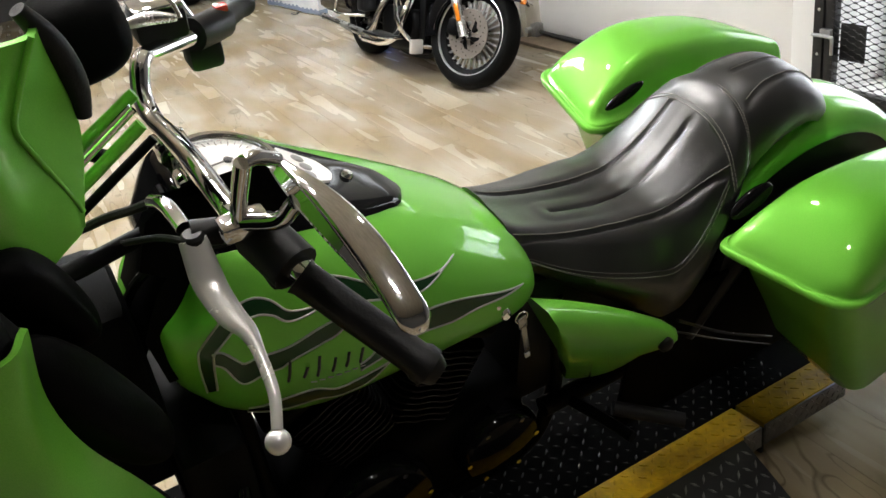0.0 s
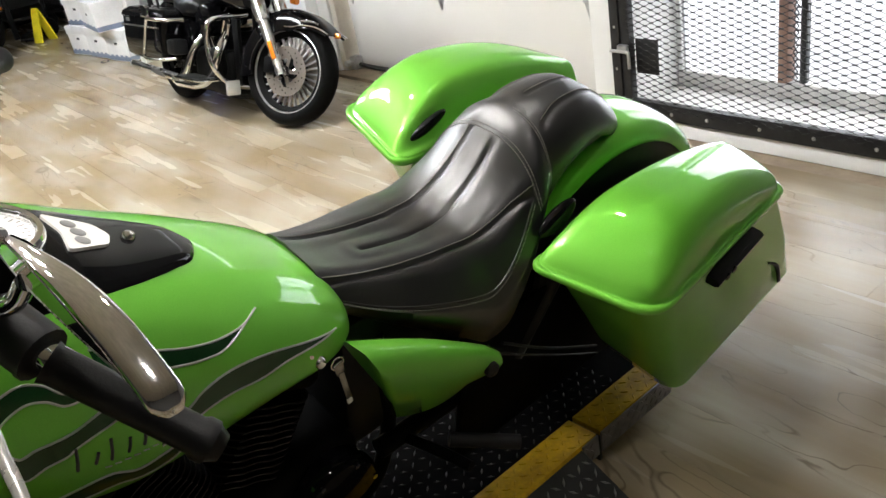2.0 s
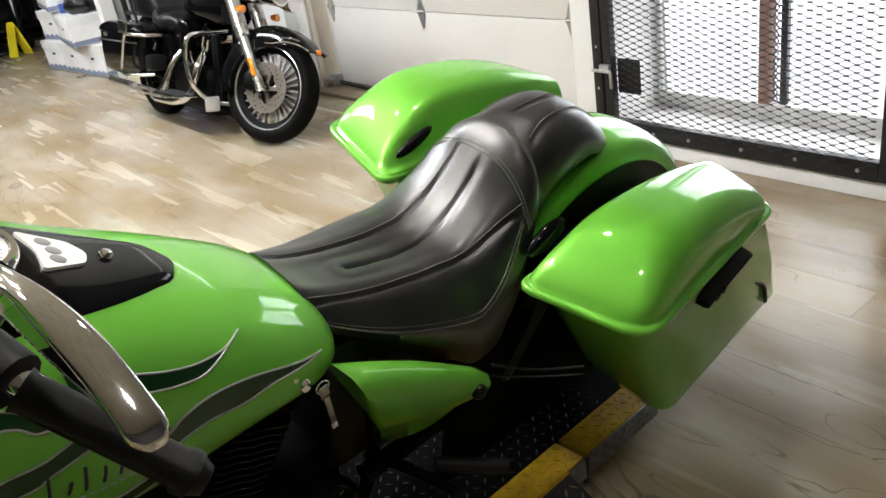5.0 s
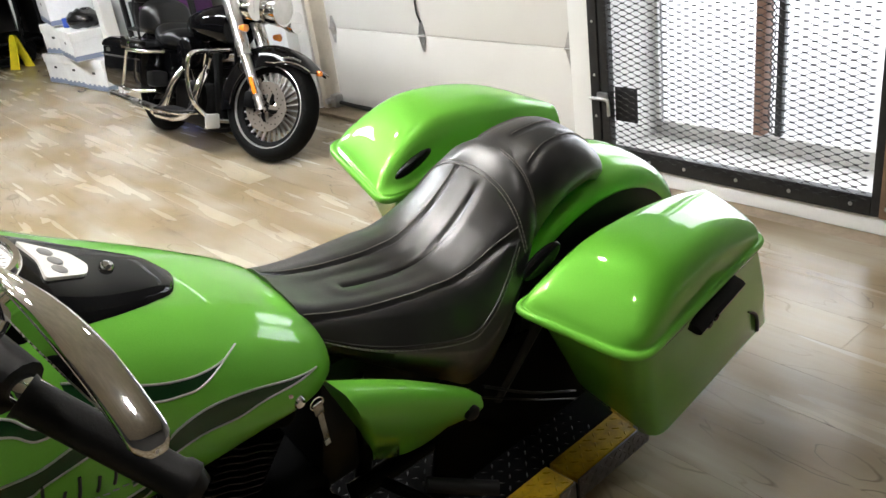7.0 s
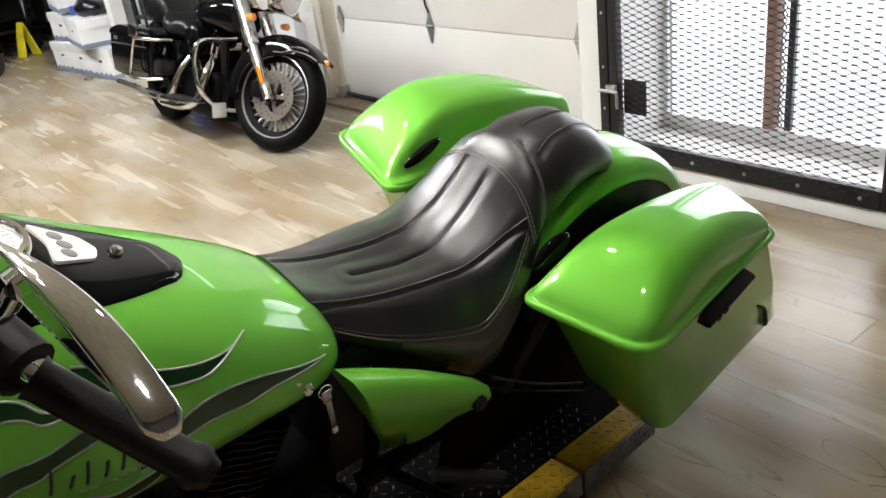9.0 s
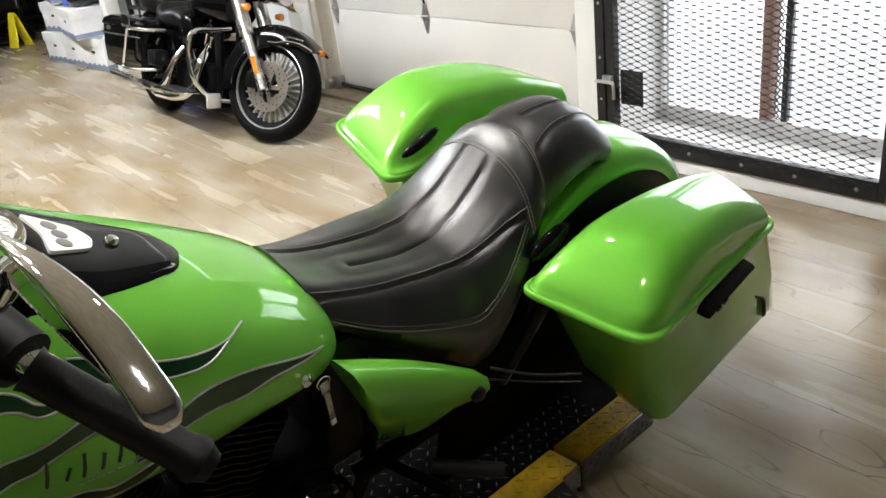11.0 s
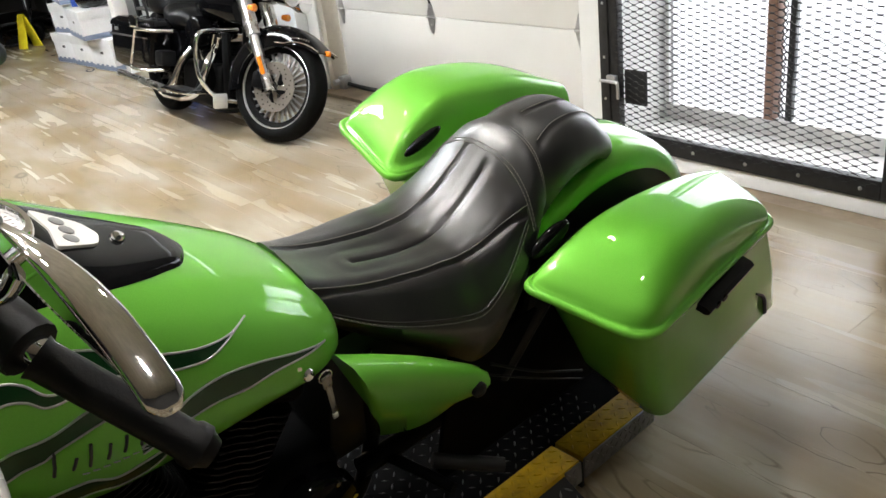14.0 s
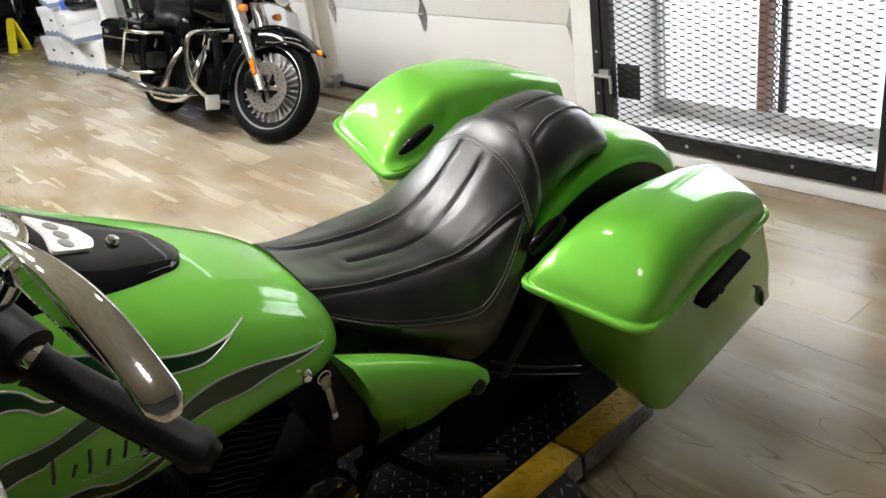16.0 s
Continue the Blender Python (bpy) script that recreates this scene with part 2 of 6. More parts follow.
WHITE = mat("white_wall_paint", (0.82, 0.82, 0.81), 0.6, vary=0.06, scale=3, fine=120, bump=0.08)
DOOR_WHITE = mat("white_door_enamel", (0.68, 0.665, 0.64), 0.42, vary=0.05, scale=2, fine=180, bump=0.12)
CAGE = mat("black_cage_steel", (0.02, 0.02, 0.021), 0.5, metal=0.3, vary=0.5, scale=15, bump=0.2)
RUST = mat("brown_rusty_steel", (0.16, 0.10, 0.06), 0.6, vary=0.5, scale=14, bump=0.3)
STEEL = mat("galvanised_steel", (0.5, 0.5, 0.5), 0.4, metal=0.9, vary=0.25, scale=25)
CONCRETE = mat("pale_concrete", (0.62, 0.61, 0.60), 0.85, vary=0.25, scale=8, fine=60, bump=0.4)
TIMBER = mat("brown_timber", (0.26, 0.15, 0.11), 0.7, vary=0.3, scale=10, bump=0.3)
BEIGE = mat("beige_steel_paint", (0.52, 0.47, 0.39), 0.5, vary=0.15, scale=6, bump=0.1)
CURB = mat("brown_curb", (0.32, 0.25, 0.18), 0.7, vary=0.35, scale=8, bump=0.4)
OAK = wood_mat("oak_vinyl", (0.50, 0.445, 0.345), (0.385, 0.325, 0.235), (0.075, 0.052, 0.030), (0.33, 0.31, 0.29))
DARK_WALL = mat("dark_grey_wall_paint", (0.07, 0.068, 0.065), 0.8, vary=0.2)
GREY_WALL = mat("grey_wall_paint", (0.20, 0.195, 0.19), 0.8, vary=0.1)
POLISHED_DARK = mat("dark_polished_alloy", (0.30, 0.30, 0.30), 0.25, metal=1.0, vary=0.3)
CEILING = mat("ceiling_paint", (0.60, 0.56, 0.49), 0.9, vary=0.2)
GLASS = glass_mat("clear_glass")
LAMP_GLOW = glow("lamp_diffuser", (0.94, 0.98, 1.0), 86.0)
SPOT_GLOW = glow("spot_bulb", (1.0, 0.96, 0.91), 500.0)
DAYLIGHT = glow("bright_outside", (0.92, 0.96, 1.0), 6.6)
RIM = mat("polished_alloy_rim", (0.80, 0.80, 0.80), 0.22, metal=0.55, vary=0.06, spec=0.6)
DISC = mat("ground_disc_steel", (0.22, 0.195, 0.17), 0.35, metal=0.5, vary=0.2, fine=200)
SILVER = mat("silver_paint", (0.82, 0.81, 0.79), 0.32, metal=0.1, vary=0.08, coat=0.4)
LEVER = mat("polished_lever_alloy", (0.88, 0.86, 0.84), 0.26, metal=0.55, vary=0.06)
DIAL = mat("dial_face", (0.70, 0.70, 0.68), 0.4, fine=200)
INK = mat("dark_ink", (0.02, 0.02, 0.025), 0.5)
GREY_LINE = mat("silver_pinstripe", (0.50, 0.52, 0.50), 0.35, metal=0.6)
AMBER = mat("amber_lens", (0.85, 0.25, 0.02), 0.2, coat=1.0)
RED = mat("red_lens", (0.55, 0.02, 0.02), 0.25, coat=0.8)
CARTON = mat("white_carton", (0.74, 0.74, 0.75), 0.7, vary=0.12, scale=5, bump=0.1)
BLUE_BAND = mat("blue_grey_print", (0.20, 0.24, 0.34), 0.7)
BLUE = mat("blue_plastic", (0.03, 0.08, 0.40), 0.4)
SIGN_YELLOW = mat("yellow_plastic", (0.85, 0.72, 0.03), 0.35)
CARDBOARD = mat("cardboard", (0.45, 0.31, 0.18), 0.8, vary=0.2)
MIRROR = mat("mirror_glass", (0.85, 0.86, 0.87), 0.02, metal=1.0, vary=0.02)

# ---- mesh helpers ----


def finish(name, me, material, parent=None, label="", angle=40, m=None):
    me.shade_smooth()
    me.set_sharp_from_angle(angle=radians(angle))
    if material:
        me.materials.append(material)
    ob = new(name, me)
    if parent:
        ob.parent = parent
    if m is not None:
        ob.matrix_local = m
    if label:
        ob["label"] = label
    return ob


def part(name, bm, material, parent=None, label="", angle=40, m=None):
    me = bpy.data.meshes.new(name)
    bmesh.ops.recalc_face_normals(bm, faces=bm.faces)
    bm.to_mesh(me)
    bm.free()
    return finish(name, me, material, parent, label, angle, m)


def thing(name, label, category, m=None, group="", kind=""):
    ob = new(name)
    ob.empty_display_size = 0.1
    if m is not None:
        ob.matrix_world = m
    return tagged(ob, label, category, group, kind)


def join(bm, verts, faces):
    vs = [bm.verts.new(v) for v in verts]
    for f in faces:
        bm.faces.new([vs[i] for i in f])


def box(bm, lo, hi, bev=0.0, m=None, seg=2):
    r = bmesh.ops.create_cube(bm, size=1)
    vs = r["verts"]
    for v in vs:
        v.co = Vector([lo[i] + (v.co[i] + 0.5) * (hi[i] - lo[i]) for i in range(3)])
    if bev:
        es = list({e for v in vs for e in v.link_edges})
        r = bmesh.ops.bevel(bm, geom=es, offset=bev, segments=seg, affect="EDGES", profile=0.5)
        vs = list({v for f in r["faces"] for v in f.verts} | {v for v in vs if v.is_valid})
    if m is not None:
        bmesh.ops.transform(bm, matrix=m, verts=vs)
    return bm


def boxed(name, lo, hi, material, parent=None, bev=0.004, label="", m=None):
    return part(name, box(bmesh.new(), lo, hi, bev), material, parent, label, m=m)


def loft(bm, rings, close=True, caps=True):
    """Skin between rings of equal length."""
    n = len(rings[0])
    vs = [[bm.verts.new(p) for p in ring] for ring in rings]
    for a, b in zip(vs, vs[1:]):
        for i in range(n if close else n - 1):
            j = (i + 1) % n
            bm.faces.new((a[i], a[j], b[j], b[i]))
    if caps:
        bm.faces.new(list(reversed(vs[0])))
        bm.faces.new(vs[-1])
    return bm


def smooth_path(pts, per=8):
    """Catmull-Rom through the points."""
    pts = [Vector(p) for p in pts]
    if len(pts) < 3:
        return pts
    ext = [2 * pts[0] - pts[1], *pts, 2 * pts[-1] - pts[-2]]
    out = []
    for i in range(1, len(ext) - 2):
        a, b, c, d = ext[i - 1:i + 3]
        for k in range(per):
            t = k / per
            out.append(0.5 * (2 * b + (c - a) * t + (2 * a - 5 * b + 4 * c - d) * t * t + (3 * b - a - 3 * c + d) * t ** 3))
    return out + [pts[-1]]


def tube(bm, pts, r, res=12, per=8, curved=True, taper=None):
    """A round bar along a path; taper(t) scales the radius."""
    path = smooth_path(pts, per) if curved else [Vector(p) for p in pts]
    rings = []
    up = Vector((0, 0, 1))
    for i, p in enumerate(path):
        d = (path[min(i + 1, len(path) - 1)] - path[max(i - 1, 0)]).normalized()
        if abs(d.dot(up)) > 0.95:
            up = Vector((1, 0, 0)) if abs(d.x) < 0.9 else Vector((0, 1, 0))
        a = d.cross(up).normalized()
        up = a.cross(d).normalized()
        k = r * (taper(i / (len(path) - 1)) if taper else 1)
        rings.append([p + k * (math.cos(q) * a + math.sin(q) * up) for q in (2 * math.pi * j / res for j in range(res))])
    return loft(bm, rings)


def lathe(bm, profile, res=48, m=None, axis="y", cap=True):
    """Turn (radius, height) points about an axis."""
    rings = []
    for r, h in profile:
        ring = []
        for j in range(res):
            q = 2 * math.pi * j / res
            c, s = r * math.cos(q), r * math.sin(q)
            p = Vector((c, h, s)) if axis == "y" else Vector((c, s, h)) if axis == "z" else Vector((h, c, s))
            ring.append(m @ p if m is not None else p)
        rings.append(ring)
    return loft(bm, rings, caps=cap and (profile[0][0] > 1e-4 or profile[-1][0] > 1e-4))


def interp(x, xs, ys):
    return float(np.interp(x, xs, ys))


def spline(x, xs, ys):
    """Smooth curve through (xs, ys)."""
    xs, ys = list(xs), list(ys)
    if x <= xs[0]:
        return ys[0]
    if x >= xs[-1]:
        return ys[-1]
    i = max(k for k in range(len(xs) - 1) if xs[k] <= x)
    s = [(ys[k + 1] - ys[k]) / (xs[k + 1] - xs[k]) for k in range(len(xs) - 1)]
    g = [s[0]] + [(s[k - 1] + s[k]) / 2 if s[k - 1] * s[k] > 0 else 0 for k in range(1, len(s))] + [s[-1]]
    h = xs[i + 1] - xs[i]
    t = (x - xs[i]) / h
    return (2 * t ** 3 - 3 * t ** 2 + 1) * ys[i] + (t ** 3 - 2 * t ** 2 + t) * h * g[i] + (3 * t ** 2 - 2 * t ** 3) * ys[i + 1] + (t ** 3 - t ** 2) * h * g[i + 1]


def rounded(corners, r, n=6):
    """Outline of a polygon with rounded corners; corners and radius in 3D."""
    c = [Vector(p) for p in corners]
    out = []
    for i, p in enumerate(c):
        a, b = (c[i - 1] - p), (c[(i + 1) % len(c)] - p)
        k = min(r if isinstance(r, (int, float)) else r[i], 0.48 * a.length, 0.48 * b.length)
        a, b = p + a.normalized() * k, p + b.normalized() * k
        for j in range(n + 1):
            t = j / n
            out.append((1 - t) ** 2 * a + 2 * t * (1 - t) * p + t * t * b)
    return out


def bike_pose(x, y, z, yaw, lean):
    """x to the rear, y to the rider's right, z up along the leaning bike."""
    th, ph = radians(yaw), radians(lean)
    a = Vector((math.sin(th), math.cos(th), 0))
    l0 = Vector((-math.cos(th), math.sin(th), 0))
    l, u = l0 * math.cos(ph) + Vector((0, 0, math.sin(ph))), Vector((0, 0, math.cos(ph))) - l0 * math.sin(ph)
    m = Matrix((a, l, u)).transposed().to_4x4()
    m.translation = (x, y, z)
    return m

# ---- the room ----
BACK = 3.605       # face of the back wall
floor = tagged(new("floor"), "worn oak-look vinyl plank floor", "floor", kind="structure")


def slab(name, lo, hi, material, label, category):
    ob = boxed(name, lo, hi, material, bev=0.003)
    return tagged(ob, label, category, kind="structure")


boxed("subfloor", (-13.0, -4.0, -0.12), (2.6, 3.70, -0.006), CURB, floor, bev=0)
slab("ceiling", (-13.0, -4.0, 3.00), (2.6, 4.4, 3.12), CEILING, "off-white painted flat ceiling", "ceiling")
# south and east walls are unseen, kept dark so fill and reflections stay low
slab("wall_south", (-13.0, -4.15, -0.1), (2.6, -4.0, 3.0), DARK_WALL, "plain dark grey painted wall", "wall")
slab("wall_east", (2.6, -4.15, -0.1), (2.75, 4.4, 3.0), DARK_WALL, "plain dark grey painted wall", "wall")
slab("wall_west", (-13.15, -4.15, -0.1), (-13.0, 4.4, 3.0), DARK_WALL, "plain dark grey painted wall", "wall")
# back wall: pieces round the garage door and the caged opening
slab("wall_north_7", (-13.0, BACK, -0.1), (-9.75, BACK + 0.15, 3.0), DARK_WALL, "dark grey painted wall behind the clutter", "wall")
slab("wall_north_1", (-9.75, BACK, -0.1), (-5.56, BACK + 0.15, 3.0), WHITE, "white painted wall behind the boxes", "wall")
slab("wall_north_2", (-5.56, BACK - 0.12, -0.1), (-5.20, BACK + 0.15, 3.0), WHITE, "white painted pier beside the garage door", "wall")
slab("wall_north_3", (-5.20, BACK - 0.02, 2.25), (-2.60, BACK + 0.20, 3.0), WHITE, "white painted lintel over the garage door", "wall")
slab("wall_north_4", (-2.60, BACK - 0.005, -0.1), (-2.455, BACK + 0.60, 3.0), WHITE, "white painted post between garage door and cage", "wall")
# lintel and right wall: grey put in to darken what the bike reflects
slab("wall_north_5", (-2.455, BACK, 1.88), (-1.01, BACK + 0.62, 3.0), GREY_WALL, "grey painted lintel over the cage", "wall")
slab("wall_north_6", (-1.01, BACK, -0.1), (2.6, BACK + 0.62, 3.0), GREY_WALL, "plain grey painted wall beside the cage", "wall")
slab("trim_1", (-2.455, BACK - 0.012, -0.002), (-1.01, BACK + 0.10, 0.072), WHITE, "white painted sill board under the cage", "baseboard")
slab("baseboard_1", (-1.01, BACK - 0.012, -0.002), (2.6, BACK - 0.001, 0.072), WHITE, "white painted baseboard", "baseboard")

# garage door: panels with raised joints, hinges and a track
gd = tagged(new("door_1"), "white sectional garage door with steel hinges, closed", "garage door", kind="structure")
GY = BACK + 0.095
for k in range(4):
    z0 = 0.045 + 0.535 * k
    bm = bmesh.new()
    box(bm, (-4.97, GY, z0), (-2.61, GY + 0.045, z0 + 0.532), 0.004)
    part("panel", bm, DOOR_WHITE, gd)
boxed("bottom_seal", (-4.97, GY + 0.004, 0.004), (-2.61, GY + 0.04, 0.044), RUBBER, gd, label="black rubber bottom seal")


def hinge(x, z):
    bm = bmesh.new()
    ring = [(x - 0.012, GY - 0.001, z + 0.085), (x + 0.012, GY - 0.001, z + 0.085), (x + 0.036, GY - 0.001, z + 0.012), (x + 0.036, GY - 0.001, z - 0.012),
            (x + 0.008, GY - 0.001, z - 0.10), (x - 0.008, GY - 0.001, z - 0.10), (x - 0.036, GY - 0.001, z - 0.012), (x - 0.036, GY - 0.001, z + 0.012)]
    loft(bm, [ring, [Vector(p) + Vector((0, -0.004, 0)) for p in ring]])
    tube(bm, [(x - 0.034, GY - 0.010, z), (x + 0.034, GY - 0.010, z)], 0.008, 10, curved=False)
    for dz in (0.05, -0.05):
        tube(bm, [(x, GY - 0.004, z + dz), (x, GY - 0.011, z + dz)], 0.006, 6, curved=False)
    part("hinge", bm, STEEL, gd, "galvanised steel hinge")


for k in (1, 2, 3):
    for x in (-4.90, -3.89, -2.68):
        hinge(x, 0.045 + 0.535 * k - 0.001)
bm = tube(bmesh.new(), [(-3.885, GY - 0.006, 0.66), (-3.905, GY - 0.012, 0.72), (-3.90, GY - 0.014, 0.80), (-3.88, GY - 0.01, 0.86), (-3.89, GY - 0.008, 1.0)], 0.006, 8)
part("pull_rope", bm, CAGE, gd, "dark pull rope")
bm = bmesh.new()
for x in (-5.045,):
    box(bm, (x, BACK + 0.03, 0.03), (x + 0.006, BACK + 0.10, 2.2), 0.001)
    box(bm, (x, BACK + 0.03, 0.03), (x + 0.05, BACK + 0.036, 2.2), 0.001)
    box(bm, (x + 0.044, BACK + 0.03, 0.03), (x + 0.05, BACK + 0.07, 2.2), 0.001)
part("track", bm, STEEL, gd, "galvanised steel door track")
bm = bmesh.new()
box(bm, (-5.06, BACK + 0.02, 0.02), (-4.93, BACK + 0.09, 0.11), 0.004)
tube(bm, [(-4.99, BACK + 0.02, 0.07), (-4.99, BACK - 0.02, 0.07)], 0.022, 12, curved=False)
part("roller_bracket", bm, STEEL, gd)
slab("trim_2", (-5.20, BACK - 0.03, -0.05), (-5.055, BACK + 0.12, 2.25), DOOR_WHITE, "white painted door jamb", "trim")
slab("trim_3", (-5.06, BACK - 0.01, -0.05), (-4.99, BACK + 0.14, 2.25), BEIGE, "beige painted steel jamb angle", "trim")
slab("threshold", (-5.2, BACK - 0.09, -0.09), (-2.6, GY + 0.10, 0.018), CURB, "worn brown concrete threshold at the garage door", "threshold")
bm = tube(bmesh.new(), [(-4.97, GY - 0.03, 0.05), (-4.5, GY - 0.035, 0.042), (-3.6, GY - 0.035, 0.045), (-2.7, GY - 0.03, 0.05)], 0.014, 10)
tagged(part("lock_bar", bm, CAGE, None), "dark steel bar along the garage door bottom", "lock bar")
slab("outside_slab", (-13.0, BACK + 0.16, -0.14), (2.6, 9.0, -0.10), CONCRETE, "pale concrete apron outside", "ground")

# cage over the opening
cage = tagged(new("door_2"), "black steel security cage door with diamond mesh and a side latch, closed", "cage door", kind="structure")
CX0, CX1, CZ0, CZ1 = -2.452, -1.015, 0.076, 1.875
for lo, hi in (((CX0, BACK - 0.035, CZ0), (CX0 + 0.052, BACK + 0.012, CZ1)), ((CX0 + 0.054, BACK - 0.028, CZ0), (CX0 + 0.104, BACK + 0.012, CZ1)),
               ((CX0 + 0.104, BACK - 0.032, CZ0), (CX1 - 0.09, BACK + 0.012, CZ0 + 0.078)), ((CX0 + 0.104, BACK - 0.03, CZ1 - 0.08), (CX1 - 0.09, BACK + 0.012, CZ1))):
    boxed("frame_bar", lo, hi, CAGE, cage, bev=0.003)
boxed("frame_bar", (CX1 - 0.09, BACK - 0.028, CZ0), (CX1 - 0.055, BACK + 0.012, CZ1), CAGE, cage, bev=0.003)
boxed("side_rail", (CX1 - 0.054, BACK - 0.040, CZ0), (CX1, BACK + 0.012, CZ1), RUST, cage, bev=0.004, label="brown rusty steel rail")
boxed("lock_plate", (-2.345, BACK + 0.0125, 0.275), (-2.215, BACK + 0.018, 0.440), CAGE, cage, bev=0.002, label="dark steel lock plate")
bm = bmesh.new()
box(bm, (-2.405, BACK - 0.050, 0.385), (-2.350, BACK - 0.0285, 0.420), 0.003)
tube(bm, [(-2.440, BACK - 0.054, 0.392), (-2.345, BACK - 0.056, 0.392), (-2.332, BACK - 0.056, 0.380), (-2.330, BACK - 0.056, 0.315)], 0.008, 10)
part("latch", bm, STEEL, cage, "bright steel sliding latch")
for x, z in [(x, 0.112) for x in (-2.12, -1.93, -1.67, -1.43, -1.18)] + [(-2.425, z) for z in (0.30, 0.5, 0.75, 1.1)] + [(-1.04, z) for z in (0.12, 0.4)]:
    bm = lathe(bmesh.new(), [(0.0001, -0.006), (0.006, -0.005), (0.009, 0.0)], 10, pose(x, BACK - 0.032 - (0.01 if x > -1.1 else 0), z))
    part("bolt", bm, STEEL, cage)


def mesh_sheet(name, x0, x1, z0, z1, y, sw, lw, t, material, parent, label, flat=False):
    """Expanded metal: a lattice of flat strands with diamond holes sw x lw."""
    bm = bmesh.new()
    nx, nz = int((x1 - x0) / lw), int((z1 - z0) / sw)
    w = t * 0.5
    for i in range(nx + 1):
        for j in range(nz + 1):
            for par in (0, 1):
                cx, cz = x0 + (i + 0.5 * par) * lw, z0 + (j + 0.5 * par) * sw
                for sx in (1, -1):
                    a, b = Vector((cx, y, cz)), Vector((cx + sx * lw / 2, y + 0.002 * sx, cz + sw / 2))
                    if min(a.x, b.x) < x0 or max(a.x, b.x) > x1 or b.z > z1:
                        continue
                    d = (b - a).normalized()
                    n = Vector((-d.z, 0, d.x)) * w
                    k = Vector((0, w * (0.4 if flat else 1.2), 0))
                    q = [a + n - k, a - n - k, b - n - k, b + n - k, a + n + k, a - n + k, b - n + k, b + n + k]
                    vs = [bm.verts.new(p) for p in q]
                    for f in ((0, 1, 2, 3), (7, 6, 5, 4), (0, 3, 7, 4), (1, 5, 6, 2)):
                        bm.faces.new([vs[e] for e in f])
                if lw > 0.04 and x0 + 0.01 < cx < x1 - 0.01 and cz < z1:
                    k = [(cx + dx, y + dy, cz + dz) for dy in (-0.004, 0.004) for dx, dz in ((-0.010, -0.001), (0, -0.0033), (0.010, -0.001), (0.010, 0.001), (0, 0.0033), (-0.010, 0.001))]
                    vs = [bm.verts.new(p) for p in k]
                    bm.faces.new(vs[:6])
                    bm.faces.new(vs[:5:-1])
                    for e in range(6):
                        bm.faces.new((vs[e], vs[(e + 1) % 6], vs[6 + (e + 1) % 6], vs[6 + e]))
    me = bpy.data.meshes.new(name)
    bm.to_mesh(me)
    bm.free()
    ob = finish(name, me, material, parent, label, 30)
    return ob


mesh_sheet("mesh_panel", CX0 + 0.10, CX1 - 0.088, CZ0 + 0.050, CZ1 - 0.05, BACK - 0.036, 0.029, 0.074, 0.0019, CAGE, cage, "black expanded-metal diamond mesh")

# glazed front behind the cage
WY = BACK + 0.46
slab("window_sill", (-2.455, BACK + 0.10, -0.1), (-1.01, WY + 0.08, 0.060), WHITE, "white painted sill behind the cage", "sill")
win = tagged(new("window_1"), "tall glazed front with timber mullion behind the cage", "window", kind="structure")
boxed("bottom_rail", (-2.45, WY, 0.062), (-1.012, WY + 0.07, 0.140), CONCRETE, win, label="pale weathered bottom rail")
boxed("mullion", (-1.885, WY - 0.01, 0.141), (-1.838, WY + 0.06, 1.878), TIMBER, win, label="brown timber mullion")
boxed("mullion", (-1.790, WY + 0.012, 0.141), (-1.760, WY + 0.05, 1.878), CAGE, win, label="dark steel mullion")
boxed("mullion", (-2.448, WY - 0.005, 0.141), (-2.425, WY + 0.05, 1.878), WHITE, win, label="white frame post")
boxed("mullion", (-2.392, WY - 0.03, 0.141), (-2.382, WY - 0.02, 1.878), STEEL, win, label="thin grey steel post")
mesh_sheet("grille", -2.424, -2.392, 0.15, 1.87, WY + 0.0, 0.03, 0.016, 0.003, STEEL, win, "pale steel mesh strip")
boxed("mullion", (-1.10, WY, 0.141), (-1.012, WY + 0.06, 1.878), CAGE, win, label="dark steel frame post")
mesh_sheet("grille", -1.838, -1.790, 0.15, 1.87, WY + 0.02, 0.03, 0.024, 0.004, CAGE, win, "dark steel mesh strip")
for x0, x1 in ((-2.425, -1.887), (-1.758, -1.102)):
    p = boxed("pane", (x0, WY + 0.025, 0.141), (x1, WY + 0.031, 1.878), GLASS, win, bev=0, label="clear glass pane")
    p.visible_shadow = False
backdrop = boxed("backdrop", (-16.0, 8.6, -0.1), (3.0, 8.65, 5.0), DAYLIGHT, bev=0)
tagged(backdrop, "overexposed white daylight outside", "backdrop", kind="structure")

# ceiling lights
for x, y in ((-3.9, 1.0), (-5.8, 1.0), (-8.0, 1.0)):
    cl = thing("ceiling_light", "white ceiling strip light, switched on", "ceiling light", pose(x, y, 2.93), "ceiling lights")
    boxed("frame", (-0.62, -0.17, 0.005), (0.62, 0.17, 0.069), STEEL, cl, bev=0.004)
    boxed("diffuser", (-0.60, -0.15, -0.012), (0.60, 0.15, 0.004), LAMP_GLOW, cl, bev=0.004)
